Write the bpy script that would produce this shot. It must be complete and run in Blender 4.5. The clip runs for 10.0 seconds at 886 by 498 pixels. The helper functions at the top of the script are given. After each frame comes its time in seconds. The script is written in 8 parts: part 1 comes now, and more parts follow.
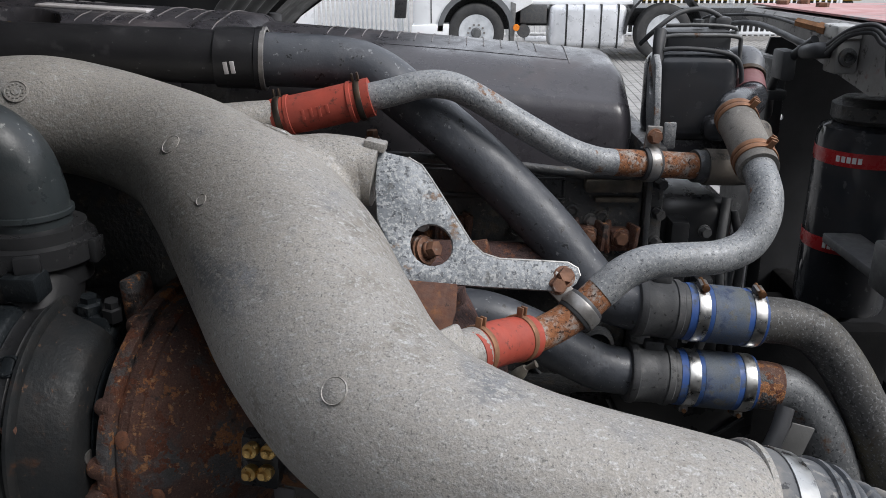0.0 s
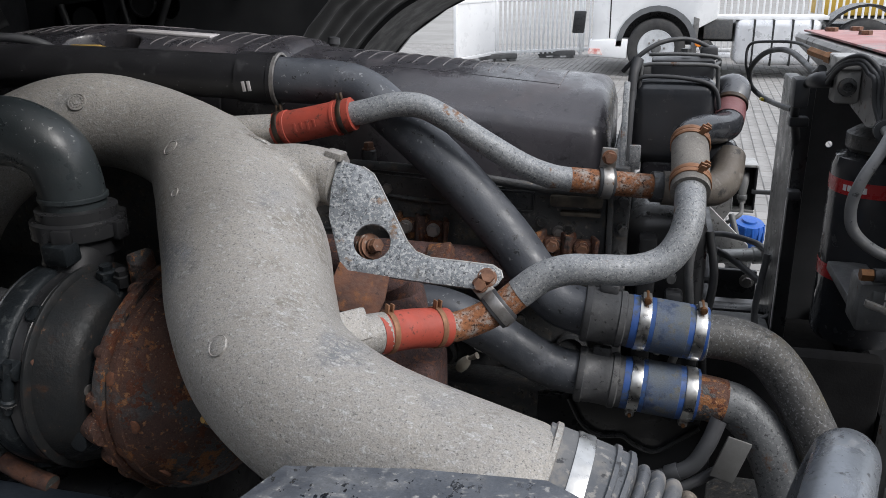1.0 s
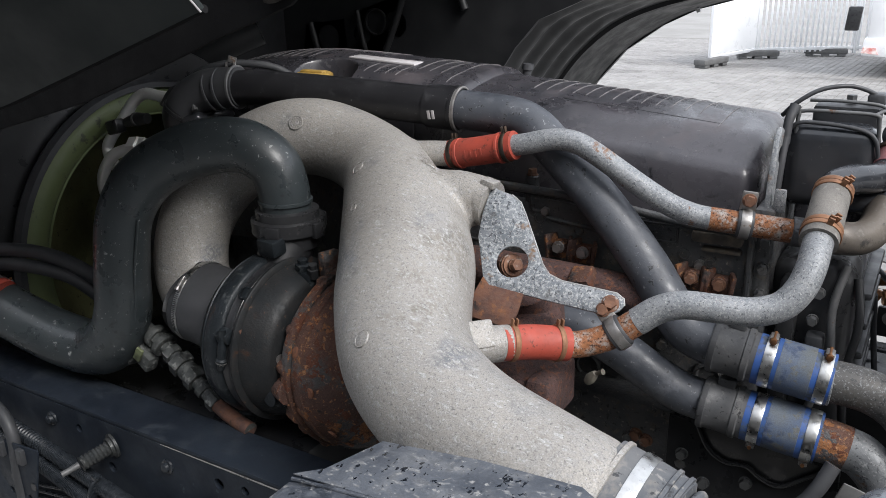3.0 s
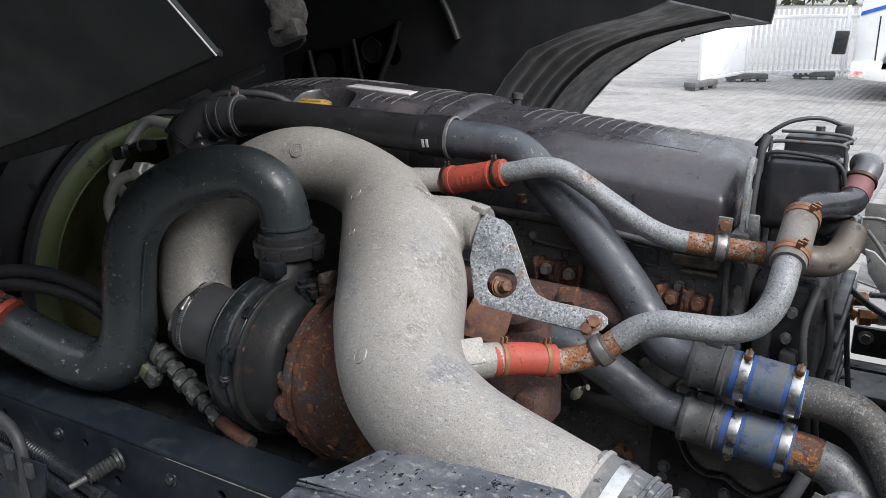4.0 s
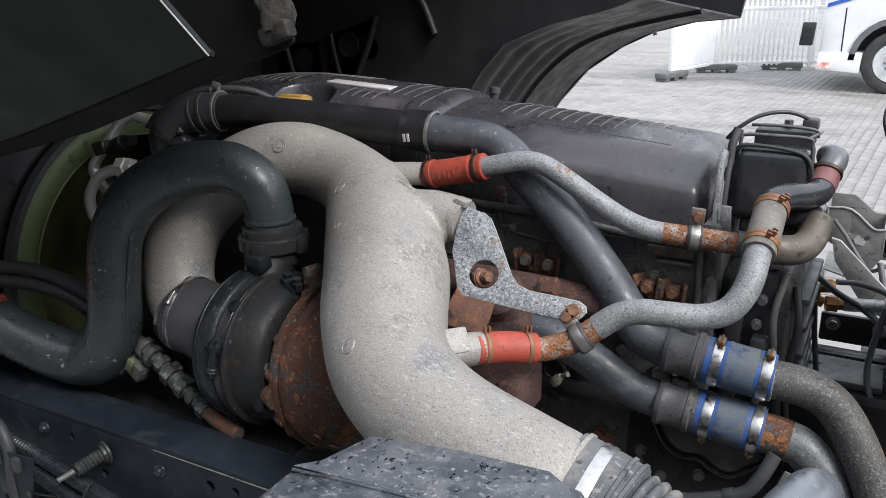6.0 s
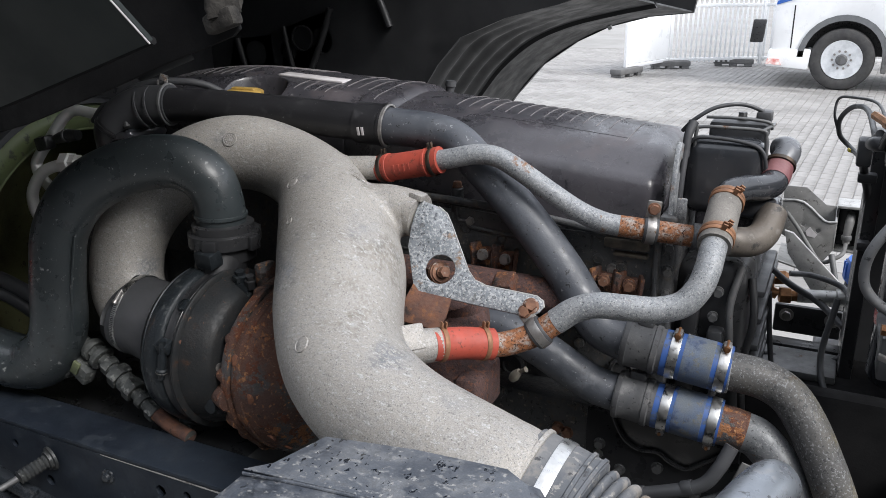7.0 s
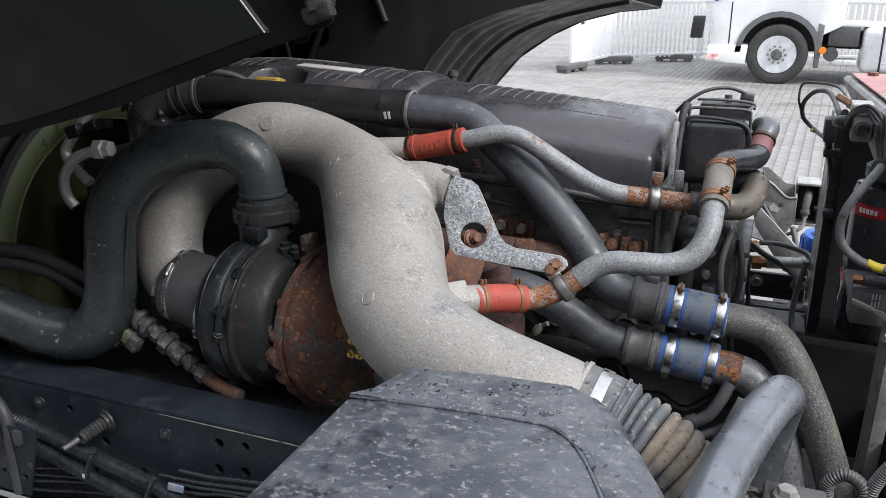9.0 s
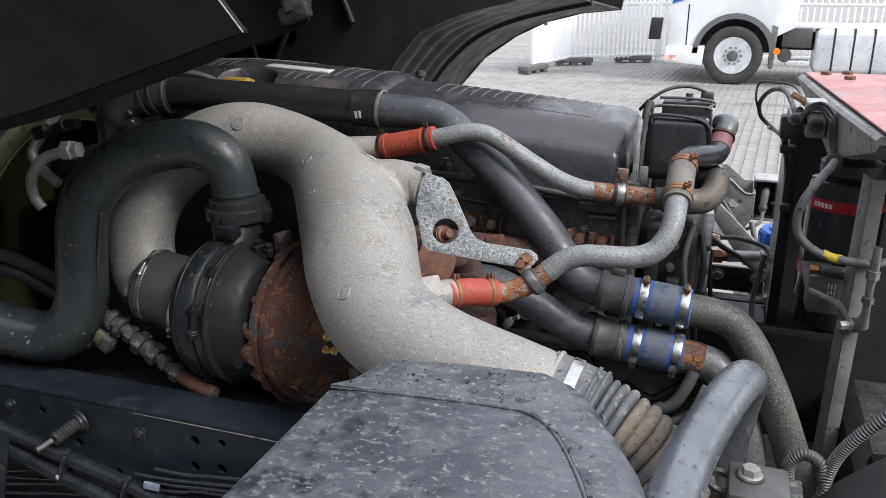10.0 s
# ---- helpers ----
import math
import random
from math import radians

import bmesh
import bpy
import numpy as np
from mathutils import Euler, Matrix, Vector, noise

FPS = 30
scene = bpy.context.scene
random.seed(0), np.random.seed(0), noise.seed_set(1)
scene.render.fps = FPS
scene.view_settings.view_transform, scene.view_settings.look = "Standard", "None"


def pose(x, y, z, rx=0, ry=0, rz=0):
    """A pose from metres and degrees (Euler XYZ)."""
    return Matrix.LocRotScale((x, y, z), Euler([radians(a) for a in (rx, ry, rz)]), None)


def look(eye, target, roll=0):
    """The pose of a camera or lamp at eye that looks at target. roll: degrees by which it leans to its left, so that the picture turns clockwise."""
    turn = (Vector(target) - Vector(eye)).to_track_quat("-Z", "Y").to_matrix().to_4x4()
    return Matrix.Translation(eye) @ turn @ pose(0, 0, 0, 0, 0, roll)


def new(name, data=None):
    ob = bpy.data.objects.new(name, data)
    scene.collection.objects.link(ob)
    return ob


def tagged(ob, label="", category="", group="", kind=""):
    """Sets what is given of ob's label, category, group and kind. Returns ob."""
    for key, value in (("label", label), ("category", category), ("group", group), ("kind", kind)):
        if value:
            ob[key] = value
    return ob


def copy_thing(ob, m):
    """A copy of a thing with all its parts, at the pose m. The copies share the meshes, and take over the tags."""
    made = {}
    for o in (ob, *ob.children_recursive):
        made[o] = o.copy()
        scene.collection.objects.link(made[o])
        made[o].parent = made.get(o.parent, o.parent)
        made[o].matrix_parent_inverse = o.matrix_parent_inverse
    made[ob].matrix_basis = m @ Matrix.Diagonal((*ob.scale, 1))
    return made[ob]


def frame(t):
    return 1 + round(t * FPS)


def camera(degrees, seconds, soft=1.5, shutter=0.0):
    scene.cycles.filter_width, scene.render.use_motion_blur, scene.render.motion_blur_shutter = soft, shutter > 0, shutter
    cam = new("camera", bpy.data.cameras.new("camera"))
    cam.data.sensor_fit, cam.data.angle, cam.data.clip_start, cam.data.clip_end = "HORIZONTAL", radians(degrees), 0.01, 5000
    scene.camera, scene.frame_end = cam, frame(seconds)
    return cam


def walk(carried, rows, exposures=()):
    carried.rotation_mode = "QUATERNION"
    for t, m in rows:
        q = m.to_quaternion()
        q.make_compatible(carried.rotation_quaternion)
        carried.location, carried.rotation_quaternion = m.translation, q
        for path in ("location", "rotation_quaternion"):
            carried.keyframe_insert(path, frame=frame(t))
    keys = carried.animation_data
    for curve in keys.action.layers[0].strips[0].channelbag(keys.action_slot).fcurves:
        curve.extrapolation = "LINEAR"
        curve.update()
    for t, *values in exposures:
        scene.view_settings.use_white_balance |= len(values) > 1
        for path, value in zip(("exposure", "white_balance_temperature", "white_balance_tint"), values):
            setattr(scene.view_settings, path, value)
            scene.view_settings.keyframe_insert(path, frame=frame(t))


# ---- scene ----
cam = camera(56.6, 10.0, soft=0.8)
PATH = [
    (0, (0.029, 0.022, 1.744), (-0.003, 1.904, 1.068), -0.1),
    (0.5, (0.169, -0.024, 1.76), (-0.197, 1.836, 1.122), -0.8),
    (1, (0.306, -0.068, 1.771), (-0.156, 1.768, 1.126), -0.7),
    (1.5, (0.43, -0.048, 1.784), (-0.131, 1.761, 1.14), -0.7),
    (2, (0.474, -0.049, 1.79), (-0.344, 1.656, 1.141), -1.3),
    (2.5, (0.451, -0.091, 1.826), (-0.501, 1.506, 1.092), -1.4),
    (3, (0.464, -0.132, 1.85), (-0.524, 1.478, 1.192), -1.3),
    (3.2, (0.471, -0.139, 1.849), (-0.534, 1.481, 1.243), -1.2),
    (4.5, (0.501, -0.209, 1.888), (-0.457, 1.434, 1.27), -1.0),
    (5, (0.498, -0.215, 1.889), (-0.447, 1.434, 1.264), -1.0),
    (5.5, (0.498, -0.216, 1.886), (-0.433, 1.439, 1.257), -1.0),
    (6.8, (0.497, -0.208, 1.883), (-0.368, 1.477, 1.24), -0.8),
    (7, (0.493, -0.197, 1.876), (-0.339, 1.504, 1.234), -0.6),
    (7.5, (0.483, -0.185, 1.856), (-0.29, 1.542, 1.209), -0.4),
    (8, (0.458, -0.25, 1.872), (-0.3, 1.482, 1.221), -0.4),
    (8.5, (0.44, -0.343, 1.878), (-0.294, 1.399, 1.227), -0.4),
    (9, (0.431, -0.394, 1.881), (-0.278, 1.359, 1.231), -0.4),
    (9.5, (0.427, -0.413, 1.879), (-0.23, 1.361, 1.231), -0.2),
    (10, (0.427, -0.426, 1.881), (-0.199, 1.36, 1.234), -0.2),
]
walk(cam, [(t, look(eye, target, roll)) for t, eye, target, roll in PATH], exposures=[(0.0, -0.22), (1.0, -0.25), (2.0, -0.14), (3.0, 0.14), (4.5, 0.18), (7.0, 0.19), (10.0, 0.15)])

# ---- light ----
world = bpy.data.worlds.new("overcast_sky")
scene.world = world
world.use_nodes = True
wn = world.node_tree
sky = wn.nodes.new("ShaderNodeTexSky")
sky.sky_type, sky.sun_disc = "NISHITA", False
sky.sun_elevation, sky.sun_rotation = radians(46), radians(112)
sky.dust_density, sky.ozone_density, sky.air_density = 4.0, 1.0, 1.6
haze = wn.nodes.new("ShaderNodeMix")
haze.data_type = "RGBA"
haze.inputs["Factor"].default_value = 0.75
haze.inputs["B"].default_value = (9.1, 9.45, 10.3, 1)
wn.links.new(sky.outputs["Color"], haze.inputs["A"])
back = wn.nodes["Background"]
wn.links.new(haze.outputs["Result"], back.inputs["Color"])
back.inputs["Strength"].default_value = 0.20
sun = new("sun", bpy.data.lights.new("sun", "SUN"))
sun.data.energy, sun.data.angle, sun.data.color = 2.8, radians(22), (0.99, 0.98, 0.98)
sun.matrix_world = look((0, 0, 10), (-0.85, 0.35, 9.05))

# ---- building blocks ----


def thing(name, label, category, at=(0, 0, 0), group="", kind=""):
    e = new(name)
    e.empty_display_size = 0.02
    e.matrix_world = Matrix.Translation(at)
    return tagged(e, label, category, group, kind)


def base_of(ob):
    m = Matrix.Identity(4)
    while ob is not None:
        m = ob.matrix_basis @ m if ob.parent is None else ob.matrix_parent_inverse @ ob.matrix_basis @ m
        ob = ob.parent
    return m


def smooth(bm, angle=40):
    bm.normal_update()
    for f in bm.faces:
        f.smooth = True
    for e in bm.edges:
        if len(e.link_faces) == 2 and e.calc_face_angle(0) > radians(angle):
            e.smooth = False


def part(name, bm, material, parent, label="", angle=40):
    """One mesh under a thing or a part; its vertices are given in the world's metres."""
    smooth(bm, angle)
    me = bpy.data.meshes.new(name)
    bm.to_mesh(me)
    bm.free()
    me.materials.append(material)
    ob = new(name, me)
    if parent is not None:
        ob.parent = parent
        ob.matrix_parent_inverse = base_of(parent).inverted()
    return tagged(ob, label)


def single(name, bm, material, label, category, group="", kind="", angle=40):
    return tagged(part(name, bm, material, None, "", angle), label, category, group, kind)


def curve_through(pts, steps=8):
    """Catmull-Rom points through pts; each is a Vector with extra numbers after the place."""
    p = [np.array(q, float) for q in pts]
    p = [2 * p[0] - p[1]] + p + [2 * p[-1] - p[-2]]
    out = []
    for i in range(1, len(p) - 2):
        for k in range(steps):
            t = k / steps
            a, b, c, d = p[i - 1], p[i], p[i + 1], p[i + 2]
            out.append(0.5 * (2 * b + (c - a) * t + (2 * a - 5 * b + 4 * c - d) * t * t + (3 * b - a - 3 * c + d) * t ** 3))
    out.append(p[-2])
    return out


def sweep(bm, path, seg=24, cap=True, squash=1.0, wobble=None):
    """A tube along path: rows of x, y, z, radius."""
    rows = [np.array(r, float) for r in path]
    side = None
    rings = []
    for i, r in enumerate(rows):
        d = Vector(rows[min(i + 1, len(rows) - 1)][:3] - rows[max(i - 1, 0)][:3]).normalized()
        if side is None:
            side = d.orthogonal().normalized()
            if abs(d.z) < 0.9:
                side = Vector((0, 0, 1)).cross(d).normalized()
        side = (side - d * side.dot(d)).normalized()
        up = d.cross(side)
        ring = []
        for k in range(seg):
            a = 2 * math.pi * k / seg
            rad = float(r[3]) * (1 + (wobble(i, a) if wobble else 0))
            ring.append(bm.verts.new(Vector(r[:3]) + rad * (math.cos(a) * side + math.sin(a) * squash * up)))
        rings.append(ring)
    for a, b in zip(rings, rings[1:]):
        for k in range(seg):
            bm.faces.new((a[k], a[(k + 1) % seg], b[(k + 1) % seg], b[k]))
    if cap:
        bm.faces.new(rings[0][::-1])
        bm.faces.new(rings[-1])
    return bm


def tube(pts, r, seg=24, steps=8, squash=1.0):
    """A smooth tube through pts. r: one radius, or one for each point."""
    rr = r if isinstance(r, (list, tuple)) else [r] * len(pts)
    return sweep(bmesh.new(), curve_through([(*p, q) for p, q in zip(pts, rr)], steps), seg, True, squash)


def lathe(profile, at, axis, seg=40, bm=None, closed=False):
    """Turns a profile of (along, radius) round the axis through at. closed: a ring, whose profile meets itself."""
    bm = bm or bmesh.new()
    d = Vector(axis).normalized()
    s = d.orthogonal().normalized()
    u = d.cross(s)
    rings = []
    for z, r in profile:
        if r < 1e-6:
            rings.append([bm.verts.new(Vector(at) + d * z)])
        else:
            rings.append([bm.verts.new(Vector(at) + d * z + r * (math.cos(2 * math.pi * k / seg) * s + math.sin(2 * math.pi * k / seg) * u)) for k in range(seg)])
    for a, b in zip(rings, rings[1:] + rings[:1] if closed else rings[1:]):
        for k in range(seg):
            q = [a[k % len(a)], a[(k + 1) % len(a)], b[(k + 1) % len(b)], b[k % len(b)]]
            q = list(dict.fromkeys(q))
            if len(q) > 2:
                bm.faces.new(q)
    for ring, flip in ((rings[0], True), (rings[-1], False)):
        if len(ring) > 2 and not closed:
            bm.faces.new(ring[::-1] if flip else ring)
    return bm


def block(lo, hi, bevel=0.004, m=None, bm=None, seg=2):
    bm = bm or bmesh.new()
    old = set(bm.verts)
    mid, size = (Vector(lo) + Vector(hi)) / 2, Vector(hi) - Vector(lo)
    made = bmesh.ops.create_cube(bm, size=1, matrix=Matrix.Translation(mid) @ Matrix.Diagonal((*size, 1)))["verts"]
    if bevel:
        edges = list({e for v in made for e in v.link_edges})
        bmesh.ops.bevel(bm, geom=edges, offset=bevel, segments=seg, affect="EDGES", profile=0.5)
    if m is not None:
        bmesh.ops.transform(bm, matrix=m, verts=[v for v in bm.verts if v not in old])
    return bm


def slab(outline, thick, m, holes=(), bevel=0.0015, bm=None):
    """A plate with the 2D outline in the plane of m, thick along m's z, with round holes (x, y, r)."""
    bm = bm or bmesh.new()
    old = set(bm.verts)
    if not holes:
        f = bm.faces.new([bm.verts.new((x, y, 0)) for x, y in outline])
        made = [f]
    else:
        loops = [[bm.verts.new((x, y, 0)) for x, y in outline]]
        for x, y, r in holes:
            loops.append([bm.verts.new((x + r * math.cos(2 * math.pi * k / 20), y + r * math.sin(2 * math.pi * k / 20), 0)) for k in range(20)])
        edges = [bm.edges.new((l[k], l[(k + 1) % len(l)])) for l in loops for k in range(len(l))]
        made = [g for g in bmesh.ops.triangle_fill(bm, edges=edges, use_beauty=True)["geom"] if isinstance(g, bmesh.types.BMFace)]
    bmesh.ops.recalc_face_normals(bm, faces=made)
    if made[0].normal.z > 0:
        bmesh.ops.reverse_faces(bm, faces=made)
    ext = bmesh.ops.extrude_face_region(bm, geom=made)["geom"]
    bmesh.ops.translate(bm, vec=(0, 0, thick), verts=[g for g in ext if isinstance(g, bmesh.types.BMVert)])
    fresh = [v for v in bm.verts if v not in old]
    if bevel:
        edges = [e for e in {e for v in fresh for e in v.link_edges} if len(e.link_faces) == 2 and e.calc_face_angle(0) > radians(60)]
        bmesh.ops.bevel(bm, geom=edges, offset=bevel, segments=2, affect="EDGES", profile=0.5)
    bmesh.ops.transform(bm, matrix=m, verts=[v for v in bm.verts if v not in old])
    return bm


def frame_of(at, x, y):
    """A matrix with its x and y along the given ways."""
    x = Vector(x).normalized()
    z = x.cross(Vector(y)).normalized()
    return Matrix.Translation(at) @ Matrix((x, z.cross(x), z)).transposed().to_4x4()


def bolt_mesh(at, axis, r=0.008, h=0.008, flange=1.22, bm=None):
    """A hexagon head on a flange, standing on at along axis."""
    bm = bm or bmesh.new()
    lathe([(0, 0), (0, r * flange), (h * 0.14, r * flange), (h * 0.2, r * flange * 0.94), (h * 0.2, 0)], at, axis, 18, bm)
    d = Vector(axis).normalized()
    s = d.orthogonal().normalized()
    u = d.cross(s)
    rings = []
    for z, k in ((h * 0.2, 1.0), (h * 0.92, 1.0), (h, 0.93)):
        rings.append([bm.verts.new(Vector(at) + d * z + r * k * (math.cos(i * math.pi / 3) * s + math.sin(i * math.pi / 3) * u)) for i in range(6)])
    for a, b in zip(rings, rings[1:]):
        for i in range(6):
            bm.faces.new((a[i], a[(i + 1) % 6], b[(i + 1) % 6], b[i]))
    bm.faces.new(rings[-1])
    return bm


def ring_band(at, axis, r, width, thick, seg=36, bm=None):
    w = width / 2
    return lathe([(-w, r), (-w, r + thick * 0.7), (-w * 0.8, r + thick), (w * 0.8, r + thick), (w, r + thick * 0.7), (w, r)], at, axis, seg, bm, True)


# ---- materials ----


def mat(name, base, rough=0.5, metal=0.0, c2=None, vscale=7.0, layers=(), bump=((140, 0.25),), rvar=0.12, rnd=0.0, grain=0.0, coat=0.0, spec=0.5):
    """A worn surface. layers: (colour, scale, low, high, roughness, metal, stretch) laid on where a noise passes from low to high."""
    m = bpy.data.materials.new(name)
    m.use_nodes = True
    nt = m.node_tree
    N, L = nt.nodes, nt.links
    bs = N["Principled BSDF"]
    co = N.new("ShaderNodeTexCoord").outputs["Object"]

    def noise_at(scale, detail=6.0, stretch=None, rough_=0.6):
        src = co
        if stretch:
            mp = N.new("ShaderNodeMapping")
            mp.inputs["Scale"].default_value = stretch
            L.new(co, mp.inputs["Vector"])
            src = mp.outputs["Vector"]
        n = N.new("ShaderNodeTexNoise")
        n.inputs["Scale"].default_value, n.inputs["Detail"].default_value, n.inputs["Roughness"].default_value = scale, detail, rough_
        L.new(src, n.inputs["Vector"])
        return n.outputs["Fac"]

    def span(sock, lo, hi, a=0.0, b=1.0):
        r = N.new("ShaderNodeMapRange")
        r.interpolation_type = "SMOOTHSTEP"
        for k, v in zip(("From Min", "From Max", "To Min", "To Max"), (lo, hi, a, b)):
            r.inputs[k].default_value = v
        L.new(sock, r.inputs["Value"])
        return r.outputs["Result"]

    def blend(f, a, b):
        x = N.new("ShaderNodeMix")
        x.data_type = "RGBA"
        L.new(f, x.inputs["Factor"])
        for s, v in (("A", a), ("B", b)):
            if isinstance(v, tuple):
                x.inputs[s].default_value = (*v, 1)
            else:
                L.new(v, x.inputs[s])
        return x.outputs["Result"]

    def fmix(f, a, b):
        x = N.new("ShaderNodeMix")
        L.new(f, x.inputs["Factor"])
        for s, v in (("A", a), ("B", b)):
            if isinstance(v, float):
                x.inputs[s].default_value = v
            else:
                L.new(v, x.inputs[s])
        return x.outputs["Result"]

    c2 = c2 or tuple(v * 0.72 for v in base)
    col = blend(span(noise_at(vscale), 0.35, 0.68), base, c2)
    ro = span(noise_at(vscale * 3.1), 0.3, 0.7, max(0.03, rough - rvar), min(1.0, rough + rvar))
    me = None
    for colour, scale, lo, hi, r2, m2, *st in layers:
        f = span(noise_at(scale, 8.0, st[0] if st else None, 0.65), lo, hi)
        shade = blend(span(noise_at(scale * 4), 0.3, 0.7), colour, tuple(v * 0.6 for v in colour))
        col = blend(f, col, shade)
        ro = fmix(f, ro, float(r2))
        me = fmix(f, float(metal) if me is None else me, float(m2))
    if grain:
        h = N.new("ShaderNodeHueSaturation")
        L.new(col, h.inputs["Color"])
        L.new(span(noise_at(650, 2.0), 0.25, 0.75, 1 - grain, 1 + grain), h.inputs["Value"])
        col = h.outputs["Color"]
    if rnd:
        h = N.new("ShaderNodeHueSaturation")
        L.new(col, h.inputs["Color"])
        L.new(span(N.new("ShaderNodeObjectInfo").outputs["Random"], 0, 1, 1 - rnd, 1 + rnd), h.inputs["Value"])
        col = h.outputs["Color"]
    L.new(col, bs.inputs["Base Color"])
    L.new(ro, bs.inputs["Roughness"])
    if me is None:
        bs.inputs["Metallic"].default_value = metal
    else:
        L.new(me, bs.inputs["Metallic"])
    bs.inputs["Coat Weight"].default_value, bs.inputs["Specular IOR Level"].default_value = coat, spec
    last = None
    for scale, strength in bump:
        b = N.new("ShaderNodeBump")
        b.inputs["Strength"].default_value, b.inputs["Distance"].default_value = strength, 0.25 / scale
        L.new(noise_at(scale, 4.0), b.inputs["Height"])
        if last is not None:
            L.new(last, b.inputs["Normal"])
        last = b.outputs["Normal"]
    if last is not None:
        L.new(last, bs.inputs["Normal"])
    return m


RUST = (0.16, 0.055, 0.022)
M_CAST = mat("sand_cast_aluminium", (0.308, 0.291, 0.265), 0.55, 0.15, (0.246, 0.234, 0.217), 6,
             layers=[((0.252, 0.231, 0.201), 11, 0.53, 0.68, 0.7, 0.05), ((0.226, 0.232, 0.242), 8, 0.54, 0.68, 0.6, 0.15, (1.0, 1.0, 1.8)), ((0.340, 0.328, 0.310), 150, 0.48, 0.58, 0.55, 0.2, (0.8, 1.3, 1.3)), ((0.205, 0.198, 0.189), 330, 0.575, 0.64, 0.8, 0.1), ((0.46, 0.45, 0.435), 260, 0.590, 0.625, 0.5, 0.25), ((0.43, 0.425, 0.415), 95, 0.57, 0.65, 0.5, 0.25, (0.7, 1.5, 1.5))], bump=((420, 0.9), (130, 0.45)), grain=0.18)
M_ZINC = mat("weathered_zinc_steel", (0.23, 0.24, 0.25), 0.5, 0.25, (0.165, 0.177, 0.19), 34,
             layers=[((0.37, 0.38, 0.38), 330, 0.50, 0.60, 0.7, 0.1), ((0.11, 0.118, 0.13), 280, 0.56, 0.63, 0.6, 0.2), ((0.24, 0.11, 0.045), 22, 0.60, 0.66, 0.85, 0.0), ((0.50, 0.50, 0.49), 420, 0.58, 0.64, 0.8, 0.0)], bump=((300, 0.5),), grain=0.15)
M_SPANGLE = mat("mottled_galvanised_plate", (0.185, 0.20, 0.215), 0.5, 0.25, (0.120, 0.133, 0.148), 40,
                layers=[((0.40, 0.415, 0.42), 260, 0.50, 0.57, 0.65, 0.1), ((0.070, 0.077, 0.088), 220, 0.54, 0.61, 0.6, 0.2), ((0.52, 0.525, 0.52), 420, 0.59, 0.63, 0.7, 0.1), ((0.13, 0.135, 0.135), 30, 0.60, 0.70, 0.7, 0.1), ((0.26, 0.15, 0.08), 26, 0.62, 0.70, 0.85, 0.0)], bump=((260, 0.4),))
M_RUSTYZINC = mat("rust_eaten_zinc_steel", (0.30, 0.285, 0.265), 0.6, 0.2, (0.22, 0.20, 0.18), 25,
                  layers=[((0.26, 0.10, 0.038), 80, 0.32, 0.54, 0.85, 0.0), ((0.05, 0.022, 0.012), 300, 0.53, 0.62, 0.9, 0.0), ((0.36, 0.35, 0.33), 170, 0.58, 0.66, 0.7, 0.1)], bump=((260, 0.7),))
M_RUST = mat("heavy_rust", (0.100, 0.046, 0.030), 0.75, 0.1, (0.062, 0.034, 0.028), 13,
             layers=[((0.085, 0.083, 0.084), 9, 0.52, 0.58, 0.6, 0.2), ((0.30, 0.125, 0.048), 30, 0.56, 0.585, 0.9, 0.0), ((0.13, 0.045, 0.022), 52, 0.555, 0.585, 0.9, 0.0), ((0.028, 0.024, 0.023), 20, 0.57, 0.63, 0.6, 0.2), ((0.34, 0.17, 0.08), 120, 0.59, 0.63, 0.9, 0.0), ((0.24, 0.17, 0.13), 260, 0.61, 0.65, 0.9, 0.0)], bump=((200, 0.9), (50, 0.6)), grain=0.25)
M_MANIFOLD = mat("dull_red_brown_rust", (0.080, 0.043, 0.038), 0.9, 0.05, (0.045, 0.027, 0.026), 24,
                 layers=[((0.15, 0.062, 0.036), 120, 0.54, 0.60, 0.9, 0.0), ((0.03, 0.02, 0.018), 260, 0.56, 0.62, 0.9, 0.0)], bump=((320, 1.0), (90, 0.8)), grain=0.3)
M_CONDUIT = mat("glossy_black_conduit", (0.014, 0.017, 0.021), 0.30, 0, (0.022, 0.026, 0.031), 20, spec=0.6, layers=[((0.07, 0.075, 0.08), 120, 0.62, 0.68, 0.6, 0.0)], bump=())
M_DUSTSTEEL = mat("dusty_pale_steel", (0.25, 0.248, 0.24), 0.55, 0.2, (0.17, 0.168, 0.162), 14, layers=[((0.10, 0.095, 0.09), 46, 0.58, 0.66, 0.6, 0.2), ((0.16, 0.09, 0.05), 30, 0.63, 0.70, 0.85, 0.0), ((0.36, 0.355, 0.34), 120, 0.6, 0.65, 0.8, 0.0)], bump=((220, 0.3),))
M_DUSTHOSE = mat("dusty_grey_hose", (0.115, 0.118, 0.122), 0.55, 0, (0.155, 0.158, 0.16), 16, layers=[((0.22, 0.22, 0.215), 60, 0.57, 0.66, 0.85, 0.0), ((0.04, 0.042, 0.045), 90, 0.58, 0.65, 0.5, 0.0)], bump=((300, 0.3),))
M_RUBBER = mat("black_rubber", (0.033, 0.035, 0.038), 0.55, 0, (0.047, 0.048, 0.052), 12, layers=[((0.10, 0.10, 0.10), 90, 0.66, 0.75, 0.8, 0.0)], bump=((300, 0.12),))
